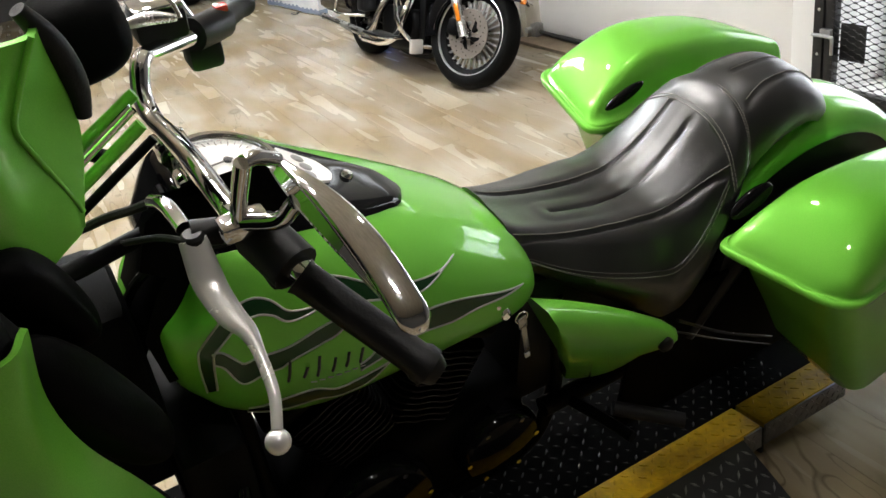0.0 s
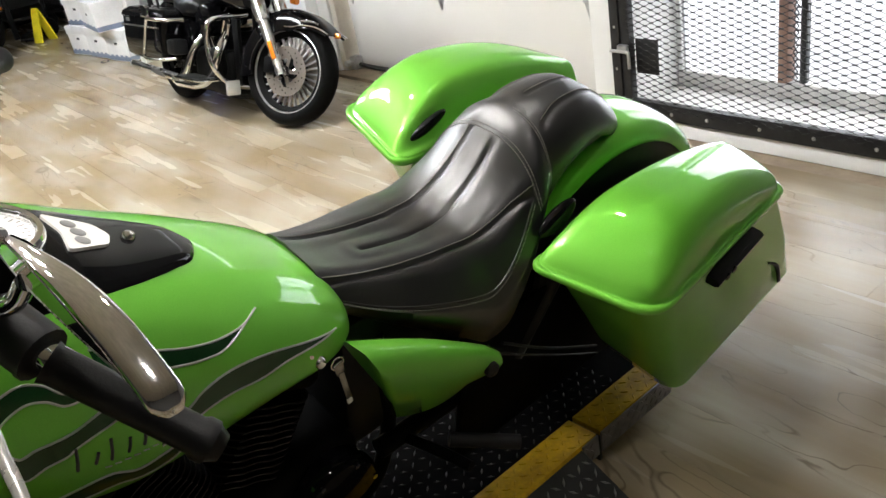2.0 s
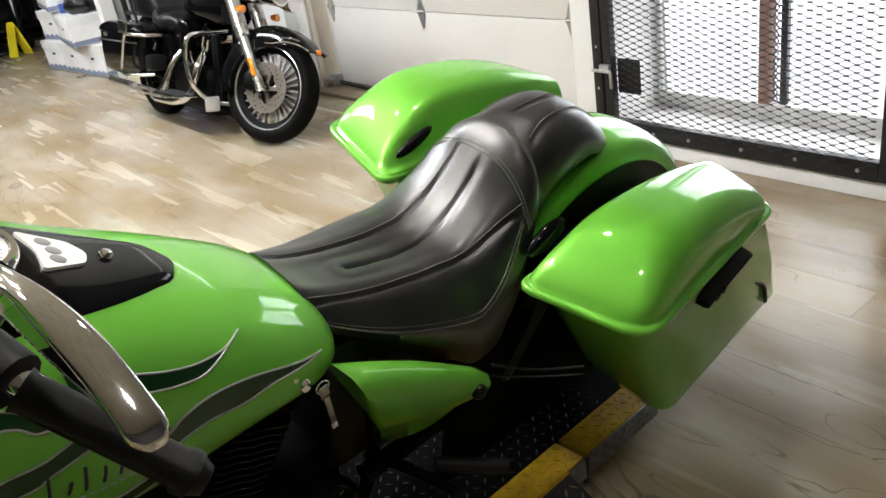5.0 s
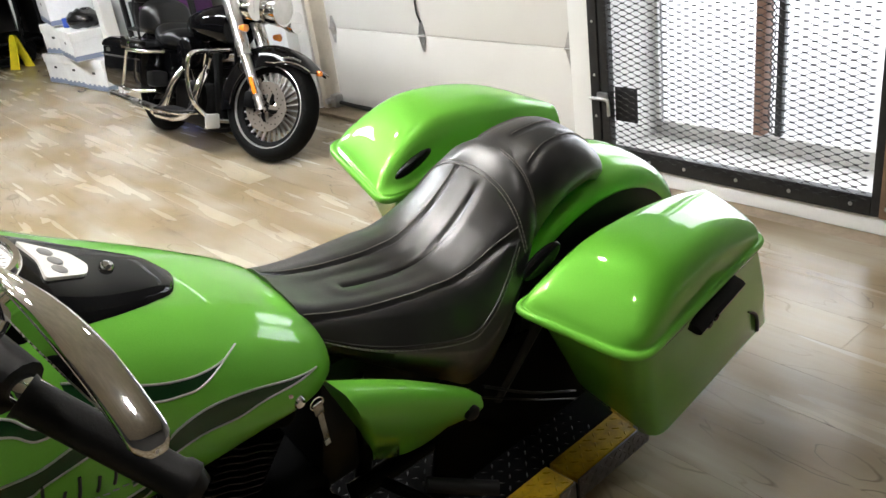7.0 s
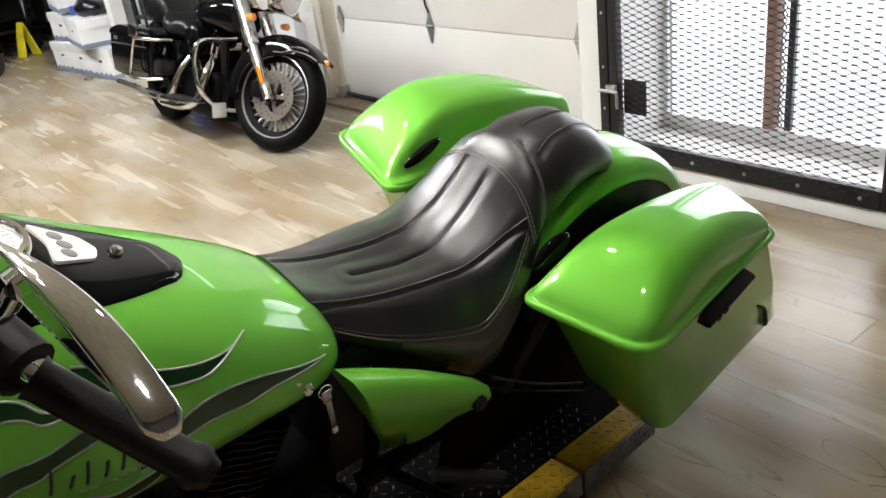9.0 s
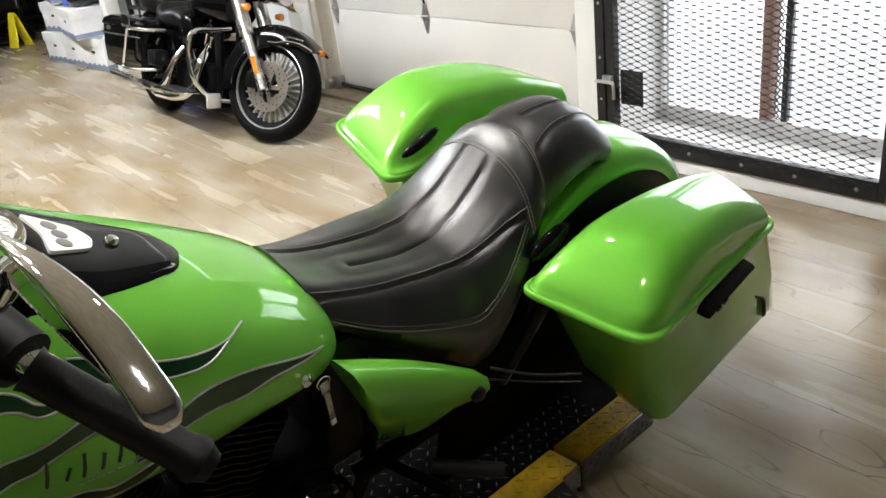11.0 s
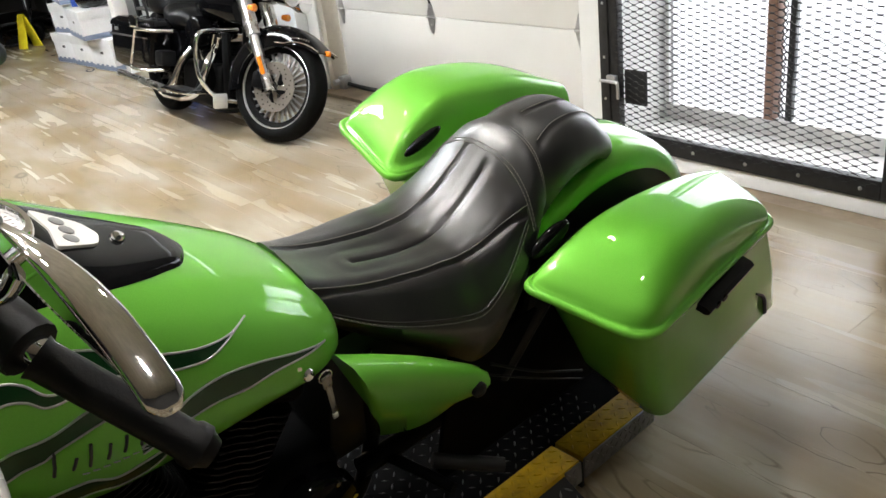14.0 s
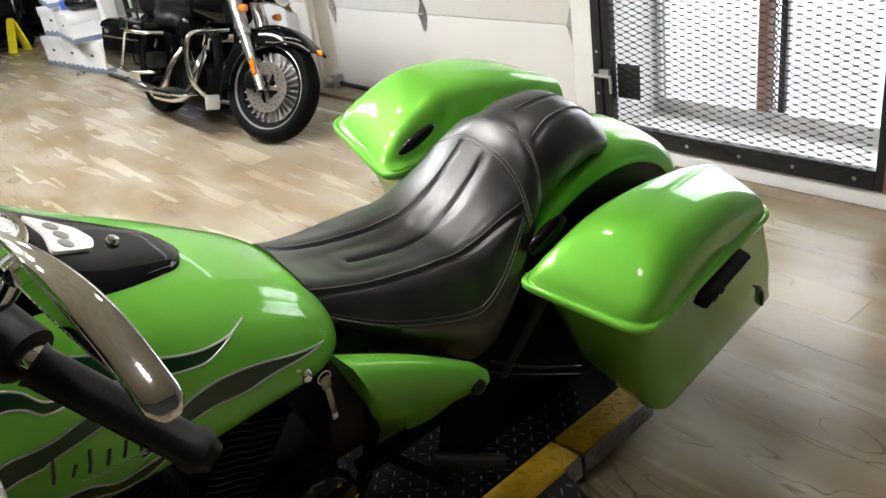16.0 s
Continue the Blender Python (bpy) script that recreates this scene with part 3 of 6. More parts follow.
# round spot lamps on the ceiling over the lift table
# the last one is an unseen extra, added to brighten the near flanks
for x, y in ((-1.00, 1.80), (-2.45, 1.35), (-2.20, 0.35), (-1.80, 0.35), (-2.05, 0.75), (-1.65, 0.75), (-1.35, 0.52), (-2.60, -0.50), (-2.00, -0.85), (0.45, 1.15)):
    spot = thing("ceiling_spot", "small round ceiling spot lamp out of view, switched on", "ceiling light", pose(x, y, 2.90), "ceiling spots")
    part("ring", lathe(bmesh.new(), [(0.062, 0.10), (0.066, 0.02), (0.060, 0.0), (0.052, 0.0)], 32, None, "z", False), STEEL, spot)
    part("bulb", lathe(bmesh.new(), [(0.050, 0.001), (0.044, -0.008), (0.025, -0.014), (0.0001, -0.016)], 28, None, "z"), SPOT_GLOW, spot)

# ---- lift table ----
lift = thing("lift_table", "low black lift table with worn yellow tread-plate border", "lift table", bike_pose(-1.21538, 1.0, 0.0, -3.14, 0))
TOP = 0.106
EL = -0.245        # left border, from the bike's line
bm = bmesh.new()
box(bm, (-1.75, EL, 0.012), (1.06, 0.42, TOP - 0.002), 0.003)
part("deck", bm, DECK, lift, "black painted tread-plate deck")


def lugs(bm, u0, u1, s0, s1, z, step=0.030, size=0.011, h=0.0016, turn=0.0):
    """Raised lozenges of tread plate, alternating in direction."""
    i = 0
    u = u0 + step / 2
    while u < u1 - step * 0.3:
        s = s0 + step / 2
        j = 0
        while s < s1 - step * 0.3:
            a = radians(45 if (i + j) % 2 else -45) + turn
            d, n = Vector((math.cos(a), math.sin(a), 0)) * size, Vector((-math.sin(a), math.cos(a), 0)) * size * 0.27
            c = Vector((u, s, z))
            join(bm, [c - d, c - n, c + d, c + n, c - d * 0.5 + Vector((0, 0, h)), c + d * 0.5 + Vector((0, 0, h))], [(0, 1, 4), (1, 2, 5), (1, 5, 4), (2, 3, 5), (3, 4, 5), (3, 0, 4)])
            s += step
            j += 1
        u += step
        i += 1


bm = bmesh.new()
lugs(bm, -0.6, 0.90, EL, 0.40, TOP - 0.0021)
tagged(part("deck_tread", bm, TREAD, lift, angle=20), kind="stuff")
for u0, u1, name in ((-1.75, 0.697, "border"), (0.709, 0.995, "border")):
    b = part(name, box(bmesh.new(), (u0, EL - 0.088, 0.044), (u1, EL - 0.0005, TOP), 0.003), YELLOW, lift, "worn yellow tread-plate border")
    bm = bmesh.new()
    lugs(bm, max(u0, -0.4), u1, EL - 0.088, EL, TOP - 0.0001, 0.028, 0.0115, 0.0022)
    tagged(part("tread", bm, YELLOW, b, angle=20), kind="stuff")
def side_lugs(bm, u0, u1, z0, z1, s):
    """Lozenges on the upright side plate."""
    k = 0
    u = u0 + 0.010
    while u < u1 - 0.008:
        for j in range(3):
            c = Vector((u, s, z0 + (j + 0.5) * (z1 - z0) / 3))
            a = radians(45 if (k + j) % 2 else -45)
            d, n = Vector((math.cos(a), 0, math.sin(a))) * 0.009, Vector((-math.sin(a), 0, math.cos(a))) * 0.0025
            h = Vector((0, -0.002, 0))
            join(bm, [c - d, c - n, c + d, c + n, c - d * 0.5 + h, c + d * 0.5 + h], [(0, 4, 1), (1, 5, 2), (1, 4, 5), (2, 5, 3), (3, 5, 4), (3, 4, 0)])
        u += 0.019
        k += 1


for u0, u1 in ((0.641, 0.697), (0.709, 0.995)):
    e = part("edge_strip", box(bmesh.new(), (u0, EL - 0.0935, 0.044), (u1, EL - 0.0885, TOP - 0.003), 0.001), PLATE, lift, "bare steel tread-plate side")
    bm = bmesh.new()
    side_lugs(bm, u0, u1, 0.046, TOP - 0.006, EL - 0.0936)
    tagged(part("tread", bm, PLATE, e, angle=20), kind="stuff")
# sloping side wing of dark tread plate
def ramp(s):
    return TOP - 0.012 - 0.55 * (EL - 0.0885 - s)


e = part("side_wing", loft(bmesh.new(), [[Vector((u, EL - 0.0885, ramp(EL - 0.0885))), Vector((u, EL - 0.235, ramp(EL - 0.235))), Vector((u, EL - 0.235, ramp(EL - 0.235) - 0.004)), Vector((u, EL - 0.0885, ramp(EL - 0.0885) - 0.004))] for u in (-1.2, 0.640)]), DARK_PLATE, lift, "dark tread-plate side wing")
bm = bmesh.new()
lugs(bm, -0.2, 0.640, EL - 0.235, EL - 0.089, 0.0, 0.027, 0.012, 0.002)
for v in bm.verts:
    v.co.z += ramp(v.co.y)
tagged(part("tread", bm, PLATE, e, angle=20), kind="stuff")
boxed("joint", (0.6975, EL - 0.090, 0.02), (0.7085, EL - 0.001, TOP - 0.012), RUBBER, lift, bev=0.001)
boxed("base_rail", (-1.7, -0.1, 0.0), (0.9, 0.0, 0.013), CAGE, lift)
boxed("base_rail", (-1.7, 0.2, 0.0), (0.9, 0.3, 0.013), CAGE, lift)

# ---- green custom motorcycle ----
BIKE = bike_pose(-1.21538, 1.0, 0.10595, -3.14, 15.89)
bike = thing("motorcycle", "lime green custom bagger leaning on the lift table", "motorcycle", BIKE)

# tank: top and bottom lines, half width and height of the widest place, front to rear
TU = (-0.514, -0.503, -0.462, -0.40, -0.30, -0.16, -0.05, 0.04, 0.09, 0.120, 0.134, 0.144)
T_TOP = (0.890, 0.906, 0.952, 1.034, 1.016, 0.940, 0.884, 0.832, 0.796, 0.768, 0.746, 0.722)
T_BOT = (0.850, 0.782, 0.698, 0.652, 0.628, 0.645, 0.665, 0.680, 0.692, 0.700, 0.706, 0.712)
T_HW = (0.035, 0.100, 0.160, 0.196, 0.216, 0.217, 0.210, 0.195, 0.174, 0.146, 0.110, 0.050)
T_MID = (0.885, 0.884, 0.872, 0.850, 0.810, 0.768, 0.737, 0.711, 0.706, 0.710, 0.716, 0.717)


def tank_at(u, a, off=0.0):
    """A place on the tank's skin: a = 0 on top, 90 on the left flank, 180 below."""
    top, bot, hw, mid = (spline(u, TU, v) for v in (T_TOP, T_BOT, T_HW, T_MID))
    q = radians(a)
    c, s = math.cos(q), math.sin(q)
    rear = max(0.0, min(1.0, (u + 0.15) / 0.20))
    e, g = (0.82 + 0.14 * rear, 0.76 + 0.20 * rear) if c >= 0 else (0.66 + 0.2 * rear, 0.85)
    if s < 0 and c >= 0:   # fuller shoulder on the right
        k = max(0.0, min(1.0, (0.02 - u) / 0.25)) * max(0.0, min(1.0, (u + 0.48) / 0.16))
        e, g, hw, mid = 0.92 - 0.12 * k, 0.88 - 0.14 * k, hw * (1 + 0.16 * k * -s), mid - 0.055 * k * s
    if s < 0:   # slimmer nose on the right
        hw *= 1 - 0.55 * max(0.0, min(1.0, (-0.38 - u) / 0.10))
    w = mid + ((top - mid) * c ** g if c >= 0 else -(mid - bot) * abs(c) ** g)
    y = -math.copysign(abs(s) ** e, s) * hw
    p = Vector((u, y, w))
    if off:
        d = 2
        n = (tank_at(u, a + d) - tank_at(u, a - d)).cross(tank_at(min(u + 0.004, 0.143), a) - tank_at(max(u - 0.004, -0.513), a)).normalized()
        if n.dot(p - Vector((u, 0, mid))) < 0:
            n = -n
        p = p + n * off
    return p


bm = bmesh.new()
us = [-0.514 + 0.658 * (0.5 - 0.5 * math.cos(math.pi * i / 60)) for i in range(61)]
loft(bm, [[tank_at(u, a) for a in range(0, 360, 5)] for u in us])
tank = part("fuel_tank", bm, GREEN, bike, "lime green pearl tank with dark flame graphics", angle=60)


def ribbon(name, upper, lower, material, off, n=40, label=""):
    """A painted shape on the tank between two lines of (u, angle)."""
    bm = bmesh.new()
    rows = []
    for i in range(n + 1):
        t = i / n
        row = []
        for k in range(5):
            pu = [interp(t, np.linspace(0, 1, len(l)), [p[0] for p in l]) for l in (upper, lower)]
            pa = [interp(t, np.linspace(0, 1, len(l)), [p[1] for p in l]) for l in (upper, lower)]
            f = k / 4
            row.append(tank_at(pu[0] * (1 - f) + pu[1] * f, pa[0] * (1 - f) + pa[1] * f, off))
        rows.append(row)
    loft(bm, rows, close=False, caps=False)
    return part(name, bm, material, tank, label, angle=80)


def curve2(pts, per=10):
    return [(p.x, p.y) for p in smooth_path([(a, b / 100, 0) for a, b in pts], per)]


def flame(upper, lower):
    """A dark flame lick with silver outline."""
    up, lo = [(u, a * 100) for u, a in curve2(upper)], [(u, a * 100) for u, a in curve2(lower)]
    ribbon("flame", up, lo, GREEN_DARK, 0.0008)
    for line in (up, lo):
        bm = bmesh.new()
        tube(bm, [tank_at(u, a, 0.0008) for u, a in line], 0.0017, 6, curved=False)
        part("pinstripe", bm, GREY_LINE, tank)


flame([(-0.29, 52), (-0.25, 53.5), (-0.211, 56.5), (-0.17, 57.5), (-0.128, 56), (-0.083, 51), (-0.048, 43)], [(-0.29, 62), (-0.262, 64), (-0.235, 65.5), (-0.202, 65.5), (-0.164, 65), (-0.122, 61), (-0.048, 43)])
flame([(-0.25, 93), (-0.202, 85.5), (-0.173, 79.5), (-0.122, 72.5), (-0.062, 69.5), (0.021, 69), (0.075, 69.5)], [(-0.25, 97), (-0.205, 91), (-0.167, 87.5), (-0.131, 84.5), (-0.083, 82), (-0.024, 76), (0.075, 69.5)])
flame([(-0.458, 116), (-0.458, 92.5), (-0.441, 78), (-0.411, 68), (-0.378, 61.5), (-0.354, 62.5), (-0.336, 67.5), (-0.313, 67.5), (-0.28, 65)], [(-0.446, 109), (-0.441, 90.5), (-0.426, 82.5), (-0.402, 74.5), (-0.378, 69.5), (-0.357, 69.5), (-0.339, 72.5), (-0.31, 70), (-0.28, 65)])
flame([(-0.441, 88), (-0.430, 86.5), (-0.408, 90), (-0.384, 87.5), (-0.345, 83.5), (-0.304, 77), (-0.271, 72.5), (-0.232, 67.5)], [(-0.441, 92), (-0.430, 93), (-0.413, 100), (-0.384, 93.5), (-0.348, 89), (-0.301, 83), (-0.271, 78.5), (-0.232, 67.5)])
flame([(-0.411, 124), (-0.366, 110.5), (-0.321, 104), (-0.286, 107), (-0.25, 103), (-0.202, 97)], [(-0.411, 134.5), (-0.363, 122.5), (-0.318, 114.5), (-0.28, 116.5), (-0.238, 111.5), (-0.202, 97)])
# name on the flank as plain slanted strokes, with a fine line of bars below
for u, a0, h in ((-0.352, 93, 8.5), (-0.330, 93, 4.6), (-0.311, 91.5, 7.2), (-0.289, 91.2, 4.6), (-0.268, 90, 4.6), (-0.246, 89.2, 4.6)):
    bm = tube(bmesh.new(), [tank_at(u + 0.007 * t, a0 - h * t, 0.0009) for t in (-0.5, 0, 0.5)], 0.0022, 6, curved=False)
    part("badge_bar", bm, INK, tank)
for k in range(7):
    u = -0.325 + 0.0125 * k
    part("badge_bar", tube(bmesh.new(), [tank_at(u + 0.008 * t, 98.6 - 0.75 * k, 0.0006) for t in (0, 1)], 0.0011, 5, curved=False), GREY_LINE, tank)

# console on the tank
CU = (-0.466, -0.43, -0.36, -0.25, -0.18, -0.12, -0.08, -0.062)
C_HW = (0.10, 0.132, 0.148, 0.130, 0.104, 0.075, 0.048, 0.012)
C_H = (0.004, 0.010, 0.013, 0.013, 0.012, 0.011, 0.009, 0.004)
bm = bmesh.new()
rings = []
for i in range(41):
    u = -0.466 + 0.404 * i / 40
    hw, h = spline(u, CU, C_HW), spline(u, CU, C_H)
    ring = []
    for k in range(25):
        y = hw * (1 - 2 * k / 24)
        base = spline(u, TU, T_TOP)
        q = min(0.98, (abs(y) / spline(u, TU, T_HW)) ** 1.22)
        drop = base - (base - spline(u, TU, T_MID)) * (1 - (1 - q * q) ** 0.38)
        ring.append(Vector((u, y, drop + h * (1 - abs(y / hw) ** 6) - (0.012 if k in (0, 24) else 0))))
    rings.append(ring + [Vector((u, -hw * 0.9, rings and ring[0].z - 0.02 or ring[0].z - 0.02)), Vector((u, hw * 0.9, ring[0].z - 0.02))])
loft(bm, rings)
console = part("console", bm, BLACK_GLOSS, bike, "gloss black tank console", angle=50)


def top_pose(u, y=0.0, h=0.0):
    """Upright on the console's slope at u."""
    z = spline(u, TU, T_TOP) + spline(u, CU, C_H) + h
    g = math.atan2(spline(u + 0.02, TU, T_TOP) - spline(u - 0.02, TU, T_TOP), 0.04)
    return pose(u, y, z, 0, -math.degrees(g), 0)


sp = top_pose(-0.325, 0, 0.0)
bm = lathe(bmesh.new(), [(0.066, -0.03), (0.074, -0.012), (0.075, 0.004), (0.071, 0.012), (0.064, 0.012), (0.060, 0.004), (0.060, -0.004)], 56, sp, "z")
speedo = part("speedometer", bm, CHROME, bike, "chrome-ringed white-faced speedometer")
part("dial", lathe(bmesh.new(), [(0.0001, 0.0005), (0.060, 0.0005), (0.060, -0.006)], 40, sp, "z"), DIAL, speedo, "pale dial face")
bm = bmesh.new()
for k in range(27):
    a = radians(-130 + 10 * k)
    l = 0.010 if k % 2 == 0 else 0.005
    box(bm, (-l, -0.0006, 0.0008), (0, 0.0006, 0.0014), 0, sp @ Matrix.Rotation(a, 4, "Z") @ Matrix.Translation((0.057, 0, 0)))
part("dial_marks", bm, INK, speedo, "black dial marks")
bm = bmesh.new()
box(bm, (-0.010, -0.0012, 0.003), (0.046, 0.0012, 0.0045), 0, sp @ Matrix.Rotation(radians(205), 4, "Z"))
lathe(bm, [(0.006, 0.002), (0.006, 0.006), (0.0001, 0.007)], 16, sp, "z")
part("needle", bm, INK, speedo, "dark needle")
g = part("cover_glass", lathe(bmesh.new(), [(0.0001, 0.0115), (0.040, 0.0105), (0.0625, 0.0085), (0.0625, 0.0075), (0.040, 0.0095), (0.0001, 0.0105)], 40, sp, "z"), GLASS, speedo, "clear cover glass")
g.visible_shadow = False
# indicator panel
ip = top_pose(-0.213, 0, 0.0)
bm = bmesh.new()
out = rounded([(-0.036, -0.052, 0), (0.030, -0.030, 0), (0.044, 0, 0), (0.030, 0.030, 0), (-0.036, 0.052, 0), (-0.026, 0, 0)], 0.010, 5)
loft(bm, [[ip @ (p + Vector((0, 0, z))) for p in out] for z in (-0.006, 0.0025, 0.0035)])
panel = part("indicator_panel", bm, SILVER, bike, "silver panel with three indicator lamps")
for k in (-1, 0, 1):
    part("indicator", lathe(bmesh.new(), [(0.0105, 0.001), (0.0105, 0.0045), (0.008, 0.0055), (0.0001, 0.0058)], 20, ip @ pose(-0.006 + 0.004 * (1 - abs(k)), 0.024 * k, 0), "z"), mat("indicator_lens", (0.22, 0.22, 0.22), 0.3, coat=0.6) if k == -1 else bpy.data.materials["indicator_lens"], panel)
kp = top_pose(-0.150, 0, 0.0)
part("ignition_knob", lathe(bmesh.new(), [(0.010, -0.004), (0.010, 0.004), (0.007, 0.008), (0.0001, 0.009)], 20, kp, "z"), CHROME, bike, "chrome ignition switch")
fc = top_pose(-0.30, 0.125, -0.052)
part("fuel_cap", lathe(bmesh.new(), [(0.036, -0.02), (0.036, 0.010), (0.030, 0.016), (0.012, 0.020), (0.0001, 0.020)], 32, fc, "z"), CHROME, bike, "chrome filler cap")

# seat: middle line, half width, and lower edge, front to rear
SU = (0.112, 0.16, 0.22, 0.30, 0.38, 0.45, 0.52, 0.58, 0.615, 0.64, 0.665)
S_TOP = (0.782, 0.757, 0.734, 0.710, 0.695, 0.700, 0.738, 0.797, 0.842, 0.864, 0.872)
S_HW = (0.100, 0.122, 0.145, 0.170, 0.188, 0.195, 0.186, 0.165, 0.148, 0.132, 0.110)
S_BOT = (0.700, 0.672, 0.630, 0.575, 0.515, 0.470, 0.480, 0.540, 0.600, 0.660, 0.700)


def seat_h(u, f):
    """Height of the rider's seat at a share f (-1 to 1) of its width."""
    top, bot = spline(u, SU, S_TOP), spline(u, SU, S_BOT)
    k = abs(f)
    dish = 0.016 * math.exp(-((u - 0.38) / 0.12) ** 2) * math.sin(min(1, k / 0.6) * math.pi / 2) ** 2
    e = interp(u, (0.40, 0.58), (3.6, 2.5))
    return top + dish - (0.78 if f > 0 else 1.0) * min(0.115, 0.5 * (top - bot)) * k ** e - 0.05 * max(0, k - 0.75) if k < 1 else bot


RIGHT, PAD_RIGHT = 1.06, 0.88   # the seat is fuller on the right, the pad slimmer
GROOVES = [[(0.245, -0.02), (0.30, -0.02), (0.36, -0.02), (0.46, -0.018), (0.53, -0.015), (0.586, -0.012)],
           [(0.118, -0.085), (0.20, -0.092), (0.30, -0.100), (0.39, -0.106), (0.48, -0.112), (0.545, -0.118), (0.60, -0.130)],
           [(0.118, 0.042), (0.20, 0.048), (0.30, 0.053), (0.39, 0.056), (0.48, 0.057), (0.545, 0.056), (0.60, 0.054)]]
G_FINE = [[(p.x, p.y) for p in smooth_path([(a, b, 0) for a, b in g], 48)] for g in GROOVES]
G_ARR = [np.array(g) for g in G_FINE]


def groove(u, y):
    d = min(np.min(np.hypot(g[:, 0] - u, g[:, 1] - y)) for g in G_ARR)
    return 0.0058 * math.exp(-(d / 0.0045) ** 2) - 0.0028 * math.exp(-((d - 0.020) / 0.016) ** 2)


def seat_top(u, y):
    hw = spline(u, SU, S_HW)
    f = max(-0.999, min(0.999, y / (hw * (RIGHT if y > 0 else 1))))
    return Vector((u, y, seat_h(u, f) - groove(u, y)))


bm = bmesh.new()
rings = []
N = 128
for i in range(139):
    u = 0.112 + (0.665 - 0.112) * i / 138
    hw, bot = spline(u, SU, S_HW), spline(u, SU, S_BOT)
    ring = []
    for k in range(N + 1):
        f = math.sin(math.pi / 2 * (2 * k / N - 1))
        y = f * hw * (RIGHT if f > 0 else 1)
        ring.append(Vector((u, y, seat_h(u, f * 0.9999) - groove(u, y))))
    e = ring[-1].z
    for t, g in ((0.25, 1.02), (0.6, 0.99), (1.0, 0.90)):
        ring.append(Vector((u, hw * g * RIGHT, e + (bot - e) * t)))
    for t, g in ((1.0, 0.90), (0.6, 0.99), (0.25, 1.02)):
        ring.append(Vector((u, -hw * g, e + (bot - e) * t)))
    rings.append(ring)
loft(bm, rings)
seat = part("seat", bm, LEATHER, bike, "black leather rider's seat with stitched channels", angle=60)


def stitches(line, off, parent, surf):
    """A row of short thread stitches beside a seam."""
    bm = bmesh.new()
    pts = [Vector((a, b, 0)) for a, b in line]
    for a, b in zip(pts, pts[1:]):
        n = Vector((-(b - a).y, (b - a).x, 0)).normalized() * off
        p, q = a + n, b + n
        P, Q = surf(p.x, p.y), surf(q.x, q.y)
        up = Vector((0, 0, 0.0009))
        tube(bm, [P + up, P + (Q - P) * 0.78 + up], 0.0011, 5, curved=False)
    tagged(part("stitching", bm, THREAD, parent, "pale grey stitching", angle=80), kind="stuff")


for g in G_FINE[1:]:
    fine = [(p.x, p.y) for p in smooth_path([(a, b, 0) for a, b in g[::24]], 12)]
    stitches(fine, 0.007, seat, seat_top)
# seam round the seat's left flank, running up to the band
seam = [(u, -spline(u, SU, S_HW) * interp(u, (0.13, 0.30, 0.40, 0.50, 0.60), (0.985, 0.965, 0.945, 0.90, 0.84))) for u in np.linspace(0.135, 0.592, 50)]
part("welt", tube(bmesh.new(), [seat_top(u, y) + Vector((0, -0.0005, 0)) for u, y in seam], 0.0022, 6, curved=False), LEATHER, seat)
stitches(seam, -0.005, seat, seat_top)

# passenger pad
PU = (0.640, 0.668, 0.70, 0.76, 0.83, 0.88, 0.920, 0.945, 0.958)
P_TOP = (0.861, 0.871, 0.879, 0.882, 0.869, 0.838, 0.801, 0.760, 0.728)
P_HW = (0.129, 0.131, 0.130, 0.123, 0.113, 0.101, 0.085, 0.062, 0.026)
P_BOT = (0.700, 0.735, 0.768, 0.792, 0.796, 0.780, 0.756, 0.732, 0.716)
PG = [[(0.70, 0.0), (0.76, 0.0), (0.84, 0.0)], [(0.672, -0.075), (0.73, -0.062), (0.80, -0.058), (0.90, -0.056)], [(0.672, 0.075), (0.73, 0.062), (0.80, 0.058), (0.90, 0.056)]]
PG_FINE = [[(p.x, p.y) for p in smooth_path([(a, b, 0) for a, b in g], 36)] for g in PG]
PG_ARR = [np.array(g) for g in PG_FINE]


def pad_top(u, y):
    hw, top, bot = spline(u, PU, P_HW), spline(u, PU, P_TOP), spline(u, PU, P_BOT)
    f = min(0.999, abs(y / (hw * (PAD_RIGHT if y > 0 else 1))))
    d = min(np.min(np.hypot(g[:, 0] - u, g[:, 1] - y)) for g in PG_ARR)
    return Vector((u, y, bot + (top - bot) * (1 - f ** 2.6) ** 0.55 - 0.004 * math.exp(-(d / 0.0055) ** 2)))


bm = bmesh.new()
rings = []
for i in range(71):
    u = 0.640 + 0.318 * i / 70
    hw, bot = spline(u, PU, P_HW), spline(u, PU, P_BOT)
    ring = [pad_top(u, hw * math.sin(math.pi / 2 * (2 * k / 64 - 1)) * (PAD_RIGHT if k > 32 else 1)) for k in range(65)]
    ring += [Vector((u, hw * 0.9, bot - 0.03)), Vector((u, -hw * 0.9, bot - 0.03))]
    rings.append(ring)
loft(bm, rings)
pad = part("passenger_pad", bm, LEATHER, bike, "black leather passenger pad with stitched channels", angle=60)
for g in PG_FINE:
    stitches(g[::3], 0.007, pad, pad_top)
